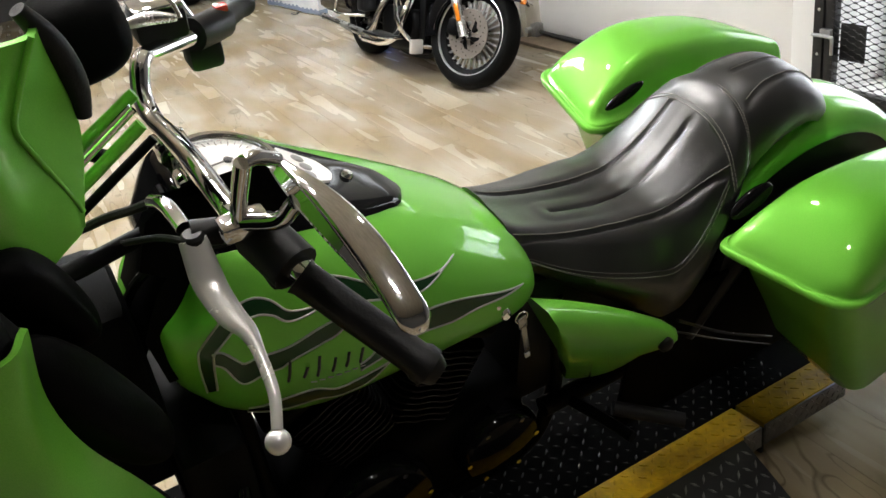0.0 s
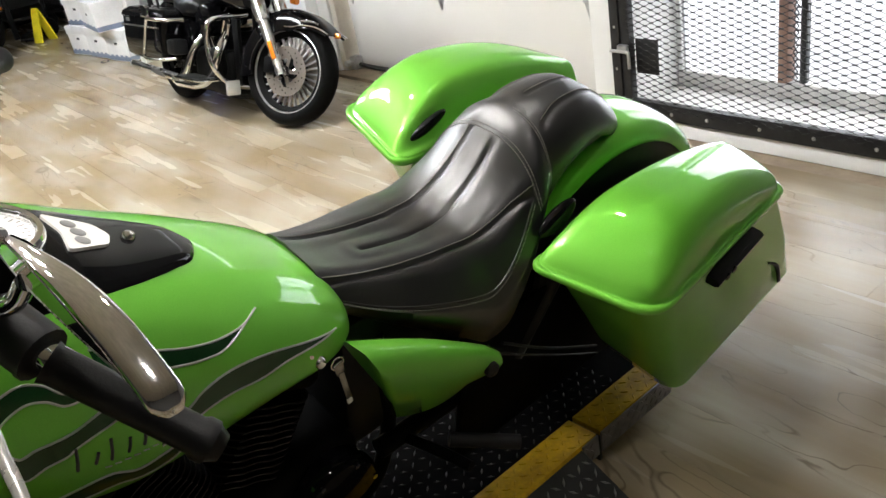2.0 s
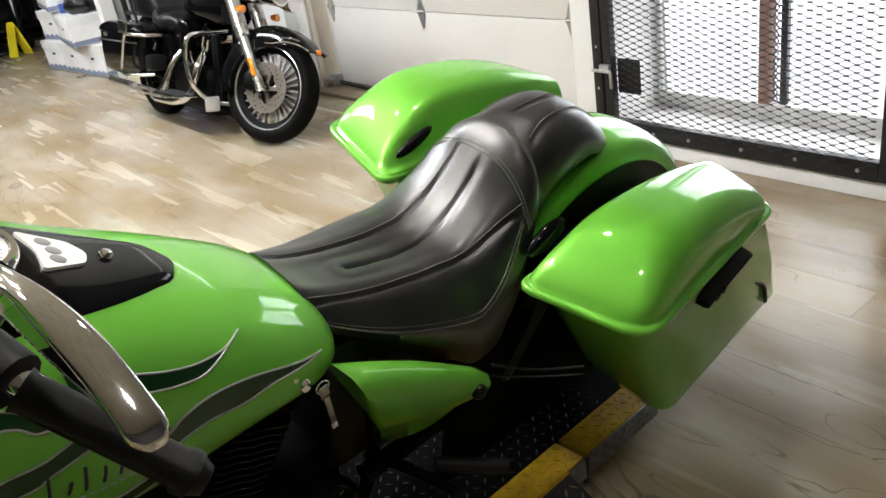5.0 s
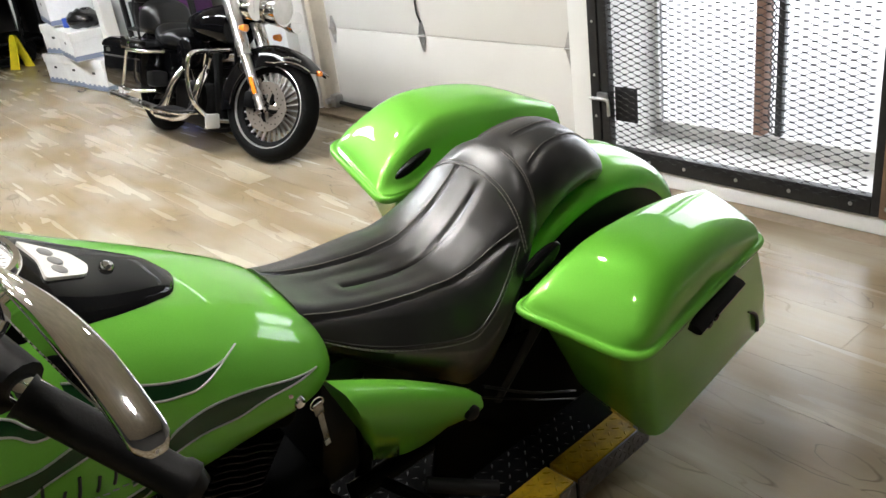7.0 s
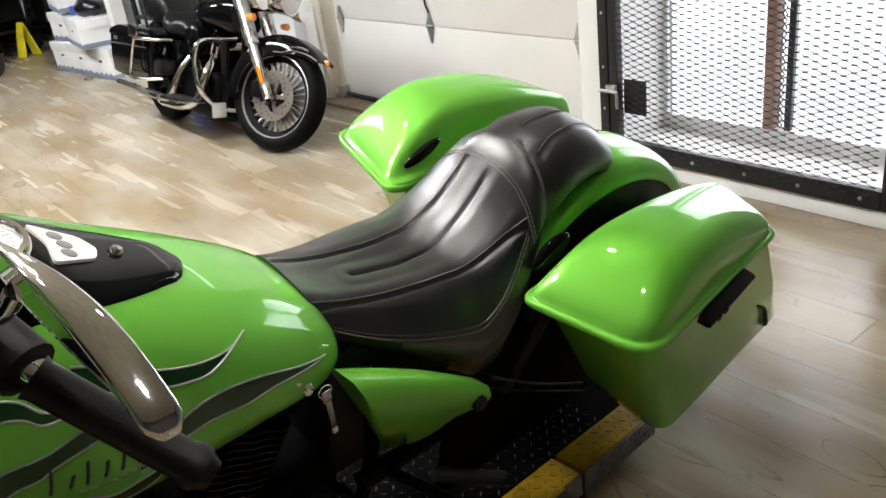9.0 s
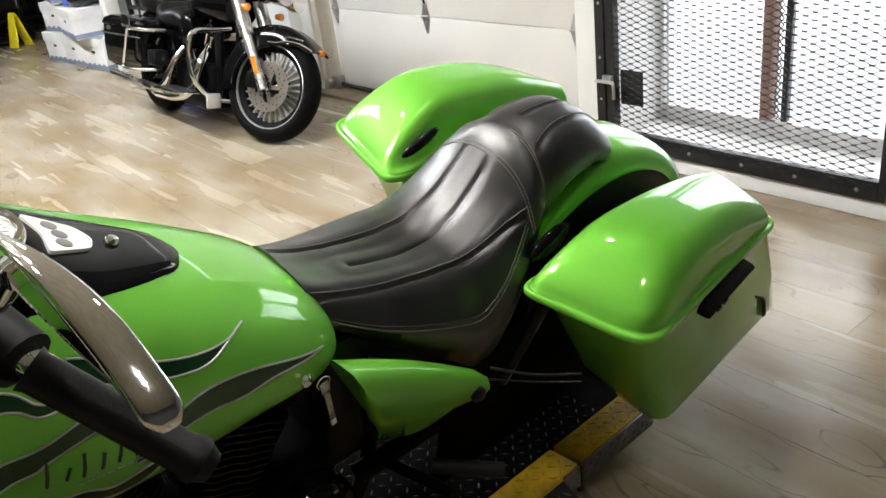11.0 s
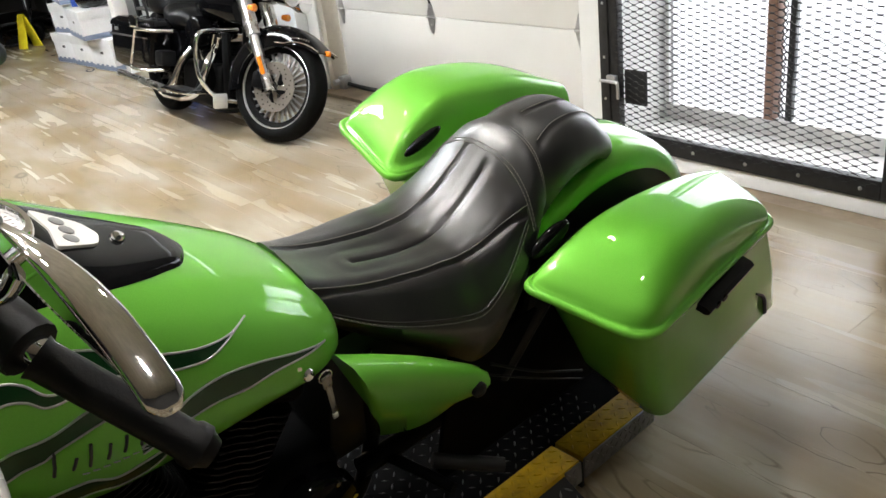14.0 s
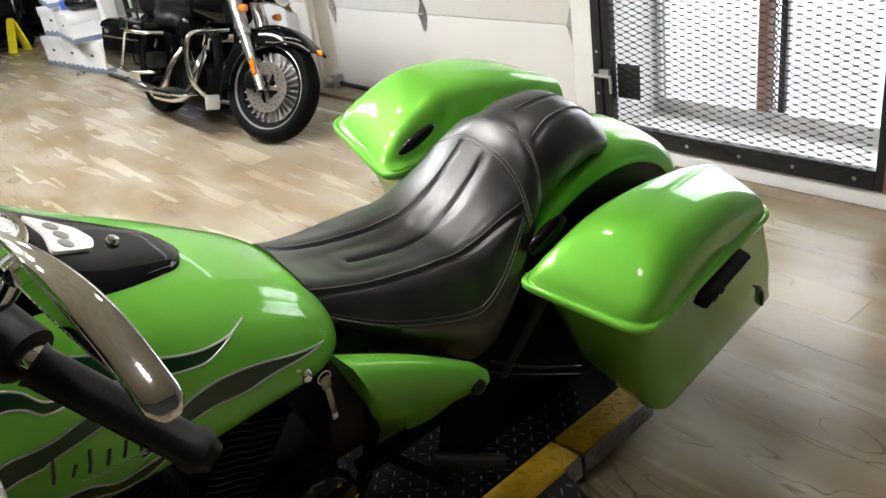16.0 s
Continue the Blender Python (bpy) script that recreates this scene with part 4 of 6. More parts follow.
# band between the two, with a seam on either edge
def band_at(u, f, off):
    """A strap that rolls over from the seat's skin to the pad's."""
    t = (u - 0.598) / 0.056
    a = Vector((0.598, f * spline(0.598, SU, S_HW) * (RIGHT if f > 0 else 1), seat_h(0.598, f)))
    y = f * spline(0.654, PU, P_HW) * (PAD_RIGHT if f > 0 else 1)
    b = Vector((0.654, y, pad_top(0.654, y).z))
    return a.lerp(b, t) + Vector((0, 0.004 * f * math.sin(math.pi * t), 0.009 * math.sin(math.pi * t) + off))


bm = bmesh.new()
rings = []
for k in range(57):
    f = 0.97 * math.sin(math.pi / 2 * (2 * k / 56 - 1))
    top = [band_at(0.598 + 0.056 * j / 8, f, 0.0003 + 0.0012 * math.sin(math.pi * j / 8) ** 0.6) for j in range(9)]
    rings.append(top + [top[8] - Vector((0, 0, 0.014)), top[0] - Vector((0, 0, 0.014))])
loft(bm, rings)
band = part("seat_band", bm, LEATHER, bike, "black leather band between seat and pad", angle=60)
for du in (0.6005, 0.6055, 0.6465, 0.6515):
    bm = bmesh.new()
    for k in range(60):
        tube(bm, [band_at(du, 0.96 * f, 0.0022) for f in (2 * k / 60 - 1, 2 * (k + 0.75) / 60 - 1)], 0.0011, 5, curved=False)
    tagged(part("stitching", bm, THREAD, band, "pale grey stitching"), kind="stuff")

# rear fender
bm = bmesh.new()
rings = []
for i in range(41):
    a = radians(172 - 152 * i / 40)
    ring = []
    for k in range(25):
        f = 2 * k / 24 - 1
        hw = 0.110
        r = 1 - 0.05 * abs(f) ** 2.5 - 0.07 * abs(f) ** 9
        ring.append(Vector((0.93 + 0.42 * math.cos(a) * r, hw * f, 0.350 + 0.400 * math.sin(a) * r)))
    for k in range(24, -1, -1):
        f = 2 * k / 24 - 1
        r = 0.955 - 0.10 * abs(f) ** 3.0
        ring.append(Vector((0.93 + 0.42 * math.cos(a) * r, 0.106 * f, 0.350 + 0.400 * math.sin(a) * r)))
    rings.append(ring)
loft(bm, rings)
part("rear_fender", bm, GREEN, bike, "lime green rear fender", angle=60)
liner = []
for i in range(25):
    a = radians(165 - 140 * i / 24)
    liner.append([Vector((0.93 + 0.42 * math.cos(a) * r, s, 0.350 + 0.400 * math.sin(a) * r)) for s, r in ((-0.100, 0.87), (0.100, 0.87), (0.125, 0.45), (-0.125, 0.45))])
part("fender_liner", loft(bmesh.new(), liner), PLASTIC, bike, "black inner fender")

# saddlebags: rounded four-cornered rings from the bottom up, left one; mirrored for the right
def bag(sgn, label):
    def ring(fi, fo, ro, ri, r=0.05):
        """Front inner, front outer, rear outer and rear inner corners (u, s, w)."""
        pts = rounded([(u, sgn * s, w) for u, s, w in (fi, fo, ro, ri)], r, 7)
        return pts if sgn > 0 else list(reversed(pts))
    wide = 0.030 if sgn > 0 else 0.0   # the right one stands out a little further
    body_levels = [((0.84, 0.215, 0.255), (0.83, 0.410, 0.243), (1.20, 0.375, 0.268), (1.20, 0.20, 0.268)),
                   ((0.80, 0.205, 0.262), (0.800, 0.438, 0.252), (1.350, 0.400, 0.276), (1.350, 0.195, 0.276)),
                   ((0.775, 0.205, 0.300), (0.782, 0.440, 0.286), (1.372, 0.404, 0.296), (1.372, 0.195, 0.296)),
                   ((0.70, 0.205, 0.42), (0.71, 0.435, 0.42), (1.318, 0.390, 0.42), (1.318, 0.195, 0.42)),
                   ((0.60, 0.205, 0.57), (0.640, 0.440, 0.57), (1.236, 0.379, 0.55), (1.236, 0.19, 0.55)),
                   ((0.555, 0.205, 0.640), (0.605, 0.442, 0.640), (1.188, 0.376, 0.614), (1.188, 0.19, 0.614))]
    b = part("saddlebag", loft(bmesh.new(), [ring(*l, r=(0.03, 0.06, 0.05, 0.03)) for l in body_levels]), GREEN, bike, label, angle=50)
    # lid: lip, then a smooth vault over it
    def shrink(k, w):
        f = k * 0.9
        return ((0.512 + f, 0.192 + k * 0.45, w), (0.578 + f, 0.464 + wide - k, w), (1.196 - k * 0.9, 0.390 + wide - k * 0.75, w - 0.024), (1.192 - k * 0.9, 0.185 + k * 0.35, w - 0.024))

    def bulge(x, p):
        return (1 - (1 - max(0.0, min(1.0, x))) ** 2) ** p

    def crown(u, s):
        """Vaulted top: an arch across, a long bow along, rounded off at the front and the tail."""
        s = abs(s)
        inner, outer = 0.200 + 0.9 * wide, 0.450 + wide - 0.119 * (u - 0.59)
        a = max(-1.0, min(1.0, 2 * (s - inner) / (outer - inner) - 1))
        nose = 0.527 + 0.243 * (s - 0.2)
        q, d = s - wide - 0.33, u - 0.76
        corner = 0.034 * max(0.0, min(1.1, (u - 0.85) / 0.30)) ** 2 * max(0.0, min(1.2, (q + 0.11) / 0.16))
        top = 0.766 + 0.5 * wide - 0.45 * d * d - corner - (0.76 if q < 0 else 1.3) * q * q
        base = 0.655 - 0.024 * max(0.0, (u - 0.60) / 0.58)
        return base + (top - base) * (1 - abs(a) ** (4.2 if a > 0 else 10)) ** 0.5 * bulge((u - nose) / 0.20, 0.80) * bulge((1.186 - u) / 0.03, 0.5)

    lv = [ring(*shrink(k, w), r=(0.045, 0.070, 0.05, 0.03)) for k, w in ((0.012, 0.634), (0.003, 0.6355), (0, 0.639), (0, 0.647), (0.003, 0.651), (0.008, 0.652), (0.011, 0.6505), (0.013, 0.6515), (0.015, 0.655))]
    cuts = [max(1, round((b - a).length / 0.022)) for a, b in zip(lv[0], lv[0][1:] + lv[0][:1])]
    lv = [[a.lerp(b, i / c) for a, b, c in zip(r, r[1:] + r[:1], cuts) for i in range(c)] for r in lv]
    low = lv[-1]
    for y in (0.006, 0.014, 0.028, 0.05, 0.08, 0.12, 0.16, 0.21, 0.27, 0.34, 0.42, 0.50, 0.58, 0.66, 0.74, 0.82, 0.91, 1.0):
        row = []
        for q in low:
            c = Vector((max(0.72, min(1.10, q.x)), sgn * (0.318 + 0.8 * wide), 0))
            p = q.lerp(c, y)
            k = min(1.0, y / 0.055) ** 0.5
            row.append(Vector((p.x, p.y, q.z + (crown(p.x, p.y) - q.z) * k)))
        lv.append(row)
    bm = loft(bmesh.new(), lv)
    bm.faces.ensure_lookup_table()
    bm.faces.remove(bm.faces[-1])
    bm.verts.index_update()
    n = len(low)
    for _ in range(2):
        bmesh.ops.smooth_vert(bm, verts=[v for v in bm.verts if 12 * n <= v.index < n * (len(lv) - 1)], factor=0.5, use_axis_x=True, use_axis_y=True, use_axis_z=True)
    part("lid", bm, GREEN, b, "lime green domed bag lid", angle=60)
    # scooped cut-out at the tail: its shade laid on as a dark bar
    part("notch_shade", tube(bmesh.new(), [(1.195, sgn * 0.4035, 0.405), (1.250, sgn * 0.4045, 0.365), (1.285, sgn * 0.406, 0.300)], 0.007, 8, taper=lambda t: 0.35 + 0.9 * t), PLASTIC, b, "dark bar drawn for the shade in the tail notch")
    # latch on the outer face
    bm = bmesh.new()
    o = Vector((0.800, sgn * 0.442, 0.600))
    d = Vector((0.20, sgn * -0.022, 0.012))
    pts = [o + d * t for t in np.linspace(0, 1, 9)]
    rings = []
    for i, p in enumerate(pts):
        h = 0.0135 if 0 < i < 8 else 0.009
        rings.append([p + Vector((0, sgn * y, z)) for y, z in ((-0.01, -h), (0.012, -h * 0.9), (0.020, -h * 0.4), (0.022, h * 0.3), (0.014, h * 0.9), (-0.01, h))])
    loft(bm, rings)
    la = part("latch", bm, PLASTIC, b, "black plastic latch")
    for t in (0.18, 0.32):
        part("key_slot", lathe(bmesh.new(), [(0.008, 0.0), (0.008, 0.004), (0.0001, 0.005)], 14, Matrix.Translation(o + d * t + Vector((0, sgn * 0.019, 0))) @ (Matrix.Rotation(math.pi, 4, "X") if sgn < 0 else Matrix.Identity(4)), "y"), BLACK_GLOSS, la)
    # oval gloss cover on the lid's inner flank
    m = Matrix.Translation((0.618, 0.210, 0.706) if sgn > 0 else (0.622, -0.176, 0.698)) @ Matrix.Rotation(radians(-23), 4, "Y") @ Matrix.Rotation(radians(sgn * 28), 4, "X") @ Matrix.Diagonal((0.056, 0.013, 0.021, 1))
    bm = bmesh.new()
    bmesh.ops.create_uvsphere(bm, u_segments=24, v_segments=12, radius=1, matrix=m)
    part("hinge_cover", bm, BLACK_GLOSS, b, "gloss black oval hinge cover")
    return b


bag(-1, "lime green stretched saddlebag with black latch")
bag(1, "lime green stretched saddlebag with black latch").matrix_local = Matrix.Translation((0.90, 0, 0.674)) @ Matrix.Rotation(radians(2.5), 4, "Y") @ Matrix.Translation((-0.90, 0, -0.650))

# side cover
bm = bmesh.new()
rings = []
for i in range(21):
    t = i / 20
    top = Vector((0.085 + 0.305 * t, -0.185 - 0.04 * t, 0.715 - 0.185 * t + 0.012 * math.sin(math.pi * t)))
    fold = Vector((0.105 + 0.290 * t, -0.238 - 0.02 * t, 0.680 - 0.165 * t))
    low = Vector((0.185 + 0.185 * t, -0.186 - 0.045 * t, 0.445 + 0.030 * t - 0.03 * math.sin(math.pi * t)))
    mid = (fold + low) / 2 + Vector((0, -0.016, 0))
    rings.append([top, (top + fold) / 2 + Vector((0, -0.01, 0.008)), fold, fold * 0.7 + mid * 0.3 + Vector((0, -0.004, 0)), mid, low, low + Vector((0, 0.02, 0.004)), mid + Vector((0, 0.03, 0)), top + Vector((0, 0.02, -0.012))])
loft(bm, rings)
sc = part("side_cover", bm, GREEN, bike, "lime green side cover with a black plug", angle=75)
bm = lathe(bmesh.new(), [(0.016, 0.012), (0.016, 0.0), (0.010, -0.005), (0.0001, -0.006)], 18, pose(0.362, -0.266, 0.512))
part("plug", bm, PLASTIC, sc, "black rubber plug")

# wheels: tyre, rim, spokes and discs about an axle along y
def wheel(parent, m, r, width, rim_r, spokes, disc=True, spoke_mat=None, hub_r=0.05, rim_mat=None):
    w = width / 2
    bm = lathe(bmesh.new(), [(rim_r - 0.004, -w * 0.75), (rim_r + 0.012, -w * 0.98), (rim_r + (r - rim_r) * 0.55, -w), (r - 0.018, -w * 0.78), (r - 0.004, -w * 0.42), (r, 0),
                             (r - 0.004, w * 0.42), (r - 0.018, w * 0.78), (rim_r + (r - rim_r) * 0.55, w), (rim_r + 0.012, w * 0.98), (rim_r - 0.004, w * 0.75)], 64, cap=False)
    wh = part("wheel", bm, TYRE, parent, "black tyre on a bright rim", m=m, angle=50)
    bm = lathe(bmesh.new(), [(rim_r - 0.004, -w * 0.76), (rim_r + 0.006, -w * 0.80), (rim_r + 0.006, -w * 0.70), (rim_r - 0.028, -w * 0.45), (rim_r - 0.034, 0), (rim_r - 0.028, w * 0.45), (rim_r + 0.006, w * 0.70), (rim_r + 0.006, w * 0.80), (rim_r - 0.004, w * 0.76)], 64, cap=False)
    if rim_mat:
        bm.free()
        bm = lathe(bmesh.new(), [(rim_r + 0.005, -w * 0.80), (rim_r - 0.004, -w * 0.84), (rim_r - 0.007, -w * 0.7), (rim_r - 0.007, w * 0.7), (rim_r - 0.004, w * 0.84), (rim_r + 0.005, w * 0.80)], 64, cap=False)
        part("rim_ring", lathe(bmesh.new(), [(rim_r - 0.030, w * 0.30), (rim_r - 0.028, w * 0.46), (rim_r - 0.017, w * 0.48), (rim_r - 0.015, w * 0.30)], 64, cap=False), rim_mat, wh)
    part("rim", bm, rim_mat or CHROME, wh, "bright polished rim")
    part("rim_well", lathe(bmesh.new(), [(rim_r - 0.009, -w * 0.68), (rim_r - 0.040, -w * 0.4), (rim_r - 0.036, 0), (rim_r - 0.040, w * 0.4), (rim_r - 0.009, w * 0.68)], 48, cap=False), ENGINE, wh)
    bm = lathe(bmesh.new(), [(0.0001, -w * 0.9), (hub_r * 0.5, -w * 0.9), (hub_r, -w * 0.6), (hub_r, w * 0.6), (hub_r * 0.5, w * 0.9), (0.0001, w * 0.9)], 24)
    part("hub", bm, CHROME, wh)
    sm = spoke_mat or SATIN
    dp = 0.12 if rim_mat else 0.32
    first = None
    for k in range(spokes):
        a = 2 * math.pi * k / spokes
        if first is None:
            bm = bmesh.new()
            r0, r1 = hub_r * 0.9, rim_r - 0.026
            loft(bm, [[(x, y, z) for y, z in ((-w * dp, -0.0055), (w * dp, -0.0055), (w * dp, 0.0055), (-w * dp, 0.0055))] for x in (r0, (r0 + r1) / 2)] + [[(x, y, z) for y, z in ((-w * dp * 1.4, -0.0045), (w * dp * 1.4, -0.0045), (w * dp * 1.4, 0.0045), (-w * dp * 1.4, 0.0045))] for x in (r1,)])
            first = part("spoke", bm, sm, wh)
        else:
            o = new("spoke", first.data)
            o.parent = wh
            o.matrix_local = Matrix.Rotation(a, 4, "Y")
    if disc:
        for y in (w * 1.0, -w * 1.0):
            bm = lathe(bmesh.new(), [(0.075, y - 0.0025), (0.148, y - 0.0025), (0.148, y + 0.0025), (0.075, y + 0.0025), (0.075, y - 0.0025)], 48, cap=False)
            for k in range(5):
                box(bm, (0.03, y - 0.002, -0.012), (0.085, y + 0.002, 0.012), 0, Matrix.Rotation(2 * math.pi * (k + 0.5) / 5, 4, "Y"))
            dk = part("brake_disc", bm, DISC, wh, "ground steel brake disc")
            # dark swept plates laid on the disc as the shade of its cut-outs
            bm = bmesh.new()
            for k in range(5):
                out = [Matrix.Rotation(2 * math.pi * k / 5 + a, 4, "Y") @ Vector((r, y + math.copysign(0.004, y), 0)) for r, a in ((0.030, -0.35), (0.068, -0.05), (0.090, 0.30), (0.094, 0.52), (0.070, 0.45), (0.040, 0.30))]
                loft(bm, [out, [p + Vector((0, math.copysign(0.002, y), 0)) for p in out]])
            part("disc_cutout", bm, ENGINE, dk, "dark swept shape drawn for a shaded disc cut-out")
            # dark dots on the surface stand for the shade in drilled holes
            bm = bmesh.new()
            for k in range(30):
                lathe(bm, [(0.0045, 0.0), (0.0001, 0.0004)], 8, Matrix.Rotation(2 * math.pi * k / 30, 4, "Y") @ Matrix.Translation((0.098 + 0.014 * (k % 3), y + math.copysign(0.0027, y), 0)))
            tagged(part("disc_holes", bm, ENGINE, dk, "dark dots drawn for the shaded drilled holes"), kind="stuff")
    return wh


wheel(bike, pose(0.93, 0, 0.318), 0.318, 0.17, 0.215, 12, False, ENGINE)
wheel(bike, pose(-0.86, 0, 0.318, 0, 0, -6), 0.318, 0.12, 0.235, 12, True, ENGINE)

# engine: two finned cylinders in a V on a black crankcase
def cylinder(base, lean_deg):
    m = Matrix.Translation(base) @ Matrix.Rotation(radians(lean_deg), 4, "Y")
    core = part("cylinder", lathe(bmesh.new(), [(0.062, 0), (0.062, 0.20)], 28, None, "z"), ENGINE, bike, "black finned cylinder with highlight lines on its fins", m=m)
    for k in range(12):
        z = 0.012 + 0.0155 * k
        out = rounded([(-0.085, -0.105, z), (0.085, -0.105, z), (0.085, 0.105, z), (-0.085, 0.105, z)], 0.04, 5)
        bm = loft(bmesh.new(), [[p * 1 for p in out], [p + Vector((0, 0, 0.004)) for p in out]])
        part("fin", bm, ENGINE, core)
        # a thin wavy metal line draws the highlight along each fin
        wave = [Vector((-0.06 + 0.12 * t, -0.1055, z + 0.002 + 0.0025 * math.sin(12 * t + 0.6 * k))) for t in np.linspace(0, 1, 14)]
        part("fin_glint", tube(bmesh.new(), wave, 0.0008, 5, curved=False), FIN_GLINT, core, "thin bright line drawn as the fin highlight")
    bm = box(bmesh.new(), (-0.09, -0.10, 0.20), (0.09, 0.10, 0.245), 0.02)
    part("cylinder_head", bm, ENGINE, core)
    return core


cylinder((-0.10, 0, 0.40), 28)
cylinder((-0.20, 0, 0.40), -28)
bm = bmesh.new()
box(bm, (-0.38, -0.12, 0.13), (0.16, 0.12, 0.40), 0.05, None, 3)
crank = part("crankcase", bm, ENGINE, bike, "black engine crankcase")
for u, r, z in ((-0.22, 0.125, 0.27), (0.06, 0.095, 0.28)):
    bm = lathe(bmesh.new(), [(r, -0.115), (r, -0.150), (r * 0.9, -0.165), (r * 0.5, -0.172), (0.0001, -0.174)], 36, Matrix.Translation((u, 0, z)))
    c = part("engine_cover", bm, BLACK_GLOSS, crank, "gloss black engine cover")
    for k in range(6):
        a = 2 * math.pi * k / 6
        part("cover_bolt", lathe(bmesh.new(), [(0.006, -0.150), (0.006, -0.168), (0.0001, -0.168)], 8, Matrix.Translation((u + r * 0.86 * math.cos(a), 0, z + r * 0.86 * math.sin(a)))), CHROME, c)
# frame, pegs, stand, guards
bm = bmesh.new()
for y in (-0.11, 0.11):
    tube(bm, [(-0.43, y * 0.3, 0.93), (-0.42, y, 0.75), (-0.40, y, 0.35), (-0.34, y, 0.16), (0.10, y, 0.13), (0.22, y, 0.28), (0.20, y, 0.60)], 0.017, 10)
    tube(bm, [(-0.42, y * 0.3, 0.92), (-0.10, y * 0.4, 0.70), (0.10, y * 0.8, 0.66), (0.50, y, 0.50), (0.85, y * 1.1, 0.50)], 0.015, 10)
    tube(bm, [(0.18, y * 1.2, 0.30), (0.55, y * 1.25, 0.31), (0.93, y * 1.15, 0.318)], 0.022, 10)
part("frame", bm, ENGINE, bike, "black tubular frame")
part("belt_guard", box(bmesh.new(), (0.38, -0.165, 0.11), (1.05, -0.150, 0.50), 0.006), MATT_BLACK, bike, "black belt guard")
bm = bmesh.new()
box(bm, (0.12, -0.115, 0.32), (0.44, 0.115, 0.66), 0.03)
box(bm, (0.40, -0.13, 0.44), (0.60, 0.13, 0.60), 0.03)
part("battery_box", bm, PLASTIC, bike, "black plastic battery box")
bm = bmesh.new()
tube(bm, [(0.46, -0.20, 0.47), (0.62, -0.205, 0.35), (0.80, -0.21, 0.24)], 0.0035, 8)
tube(bm, [(0.44, -0.19, 0.445), (0.64, -0.20, 0.31), (0.83, -0.20, 0.185)], 0.0025, 8)
part("stay_rod", bm, PLASTIC, bike, "thin black stay rod")
bm = bmesh.new()
tube(bm, [(0.24, -0.14, 0.30), (0.27, -0.24, 0.31), (0.28, -0.30, 0.32)], 0.012, 10)
pb = part("peg_bracket", bm, ENGINE, bike)
part("footpeg", tube(bmesh.new(), [(0.285, -0.23, 0.335), (0.40, -0.32, 0.315)], 0.016, 14, curved=False), RUBBER, pb, "black rubber passenger peg")
bm = tube(bmesh.new(), [(-0.06, -0.13, 0.16), (-0.02, -0.20, 0.09), (0.06, -0.33, -0.085)], 0.013, 10)
box(bm, (0.03, -0.37, -0.0975), (0.10, -0.31, -0.0905), 0.002, Matrix.Translation((0, 0, 0)) @ Matrix.Rotation(radians(0), 4, "X"))
part("side_stand", bm, ENGINE, bike, "black side stand")
bm = bmesh.new()
for y in (-0.155, 0.155):
    tube(bm, [(0.66, y, 0.50), (0.80, y * 1.05, 0.50), (1.10, y * 1.05, 0.48)], 0.016, 10)
    tube(bm, [(0.56, y * 0.95, 0.33), (0.72, y, 0.60)], 0.024, 12, curved=False)
part("bag_mount", bm, PLASTIC, bike, "black bag mounts and shocks")
bm = tube(bmesh.new(), [(-0.22, 0.14, 0.36), (-0.16, 0.20, 0.24), (0.10, 0.22, 0.20), (0.60, 0.23, 0.22), (1.20, 0.235, 0.25)], 0.038, 18)
part("exhaust", bm, BLACK_GLOSS, bike, "black exhaust pipe")
for y in (-0.150, 0.150):
    bm = bmesh.new()
    out = rounded([(0.60, 0, 0.36), (1.28, 0, 0.34), (1.26, 0, 0.50), (1.08, 0, 0.615), (0.80, 0, 0.650), (0.62, 0, 0.60)], 0.05, 5)
    loft(bm, [[p + Vector((0, y + d, 0)) for p in out] for d in (-0.008, 0.008)])
    part("fender_strut", bm, PLASTIC, bike, "black fender strut plate")

# key and lock under the tank's rear
bm = lathe(bmesh.new(), [(0.011, 0.0), (0.011, -0.016), (0.008, -0.020), (0.0001, -0.020)], 18, pose(0.022, -0.185, 0.722))
part("lock_barrel", bm, CHROME, bike, "chrome lock barrel")
bm = lathe(bmesh.new(), [(0.007, 0.0), (0.007, -0.012), (0.0001, -0.013)], 14, pose(0.005, -0.188, 0.742))
part("bolt_cap", bm, CHROME, bike)
key = part("key_ring", tube(bmesh.new(), [Vector((0.043 + 0.012 * math.cos(a), -0.216, 0.718 + 0.012 * math.sin(a))) for a in np.linspace(0, 2 * math.pi, 21)], 0.0014, 6, curved=False), CHROME, bike, "steel key ring with a long key")
bm = bmesh.new()
box(bm, (-0.005, -0.0015, -0.092), (0.006, 0.0015, -0.012), 0.001)
box(bm, (-0.009, -0.002, -0.022), (0.009, 0.002, 0.004), 0.0015)
part("key", bm, POLISHED_DARK, key, "flat steel key", m=Matrix.Translation((0.044, -0.216, 0.714)) @ Matrix.Rotation(radians(-10), 4, "Y"))
part("tag_tip", box(bmesh.new(), (-0.005, -0.0022, -0.104), (0.005, 0.0022, -0.092), 0.001), DIAL, key, "white tag end", m=Matrix.Translation((0.044, -0.216, 0.714)) @ Matrix.Rotation(radians(-10), 4, "Y"))

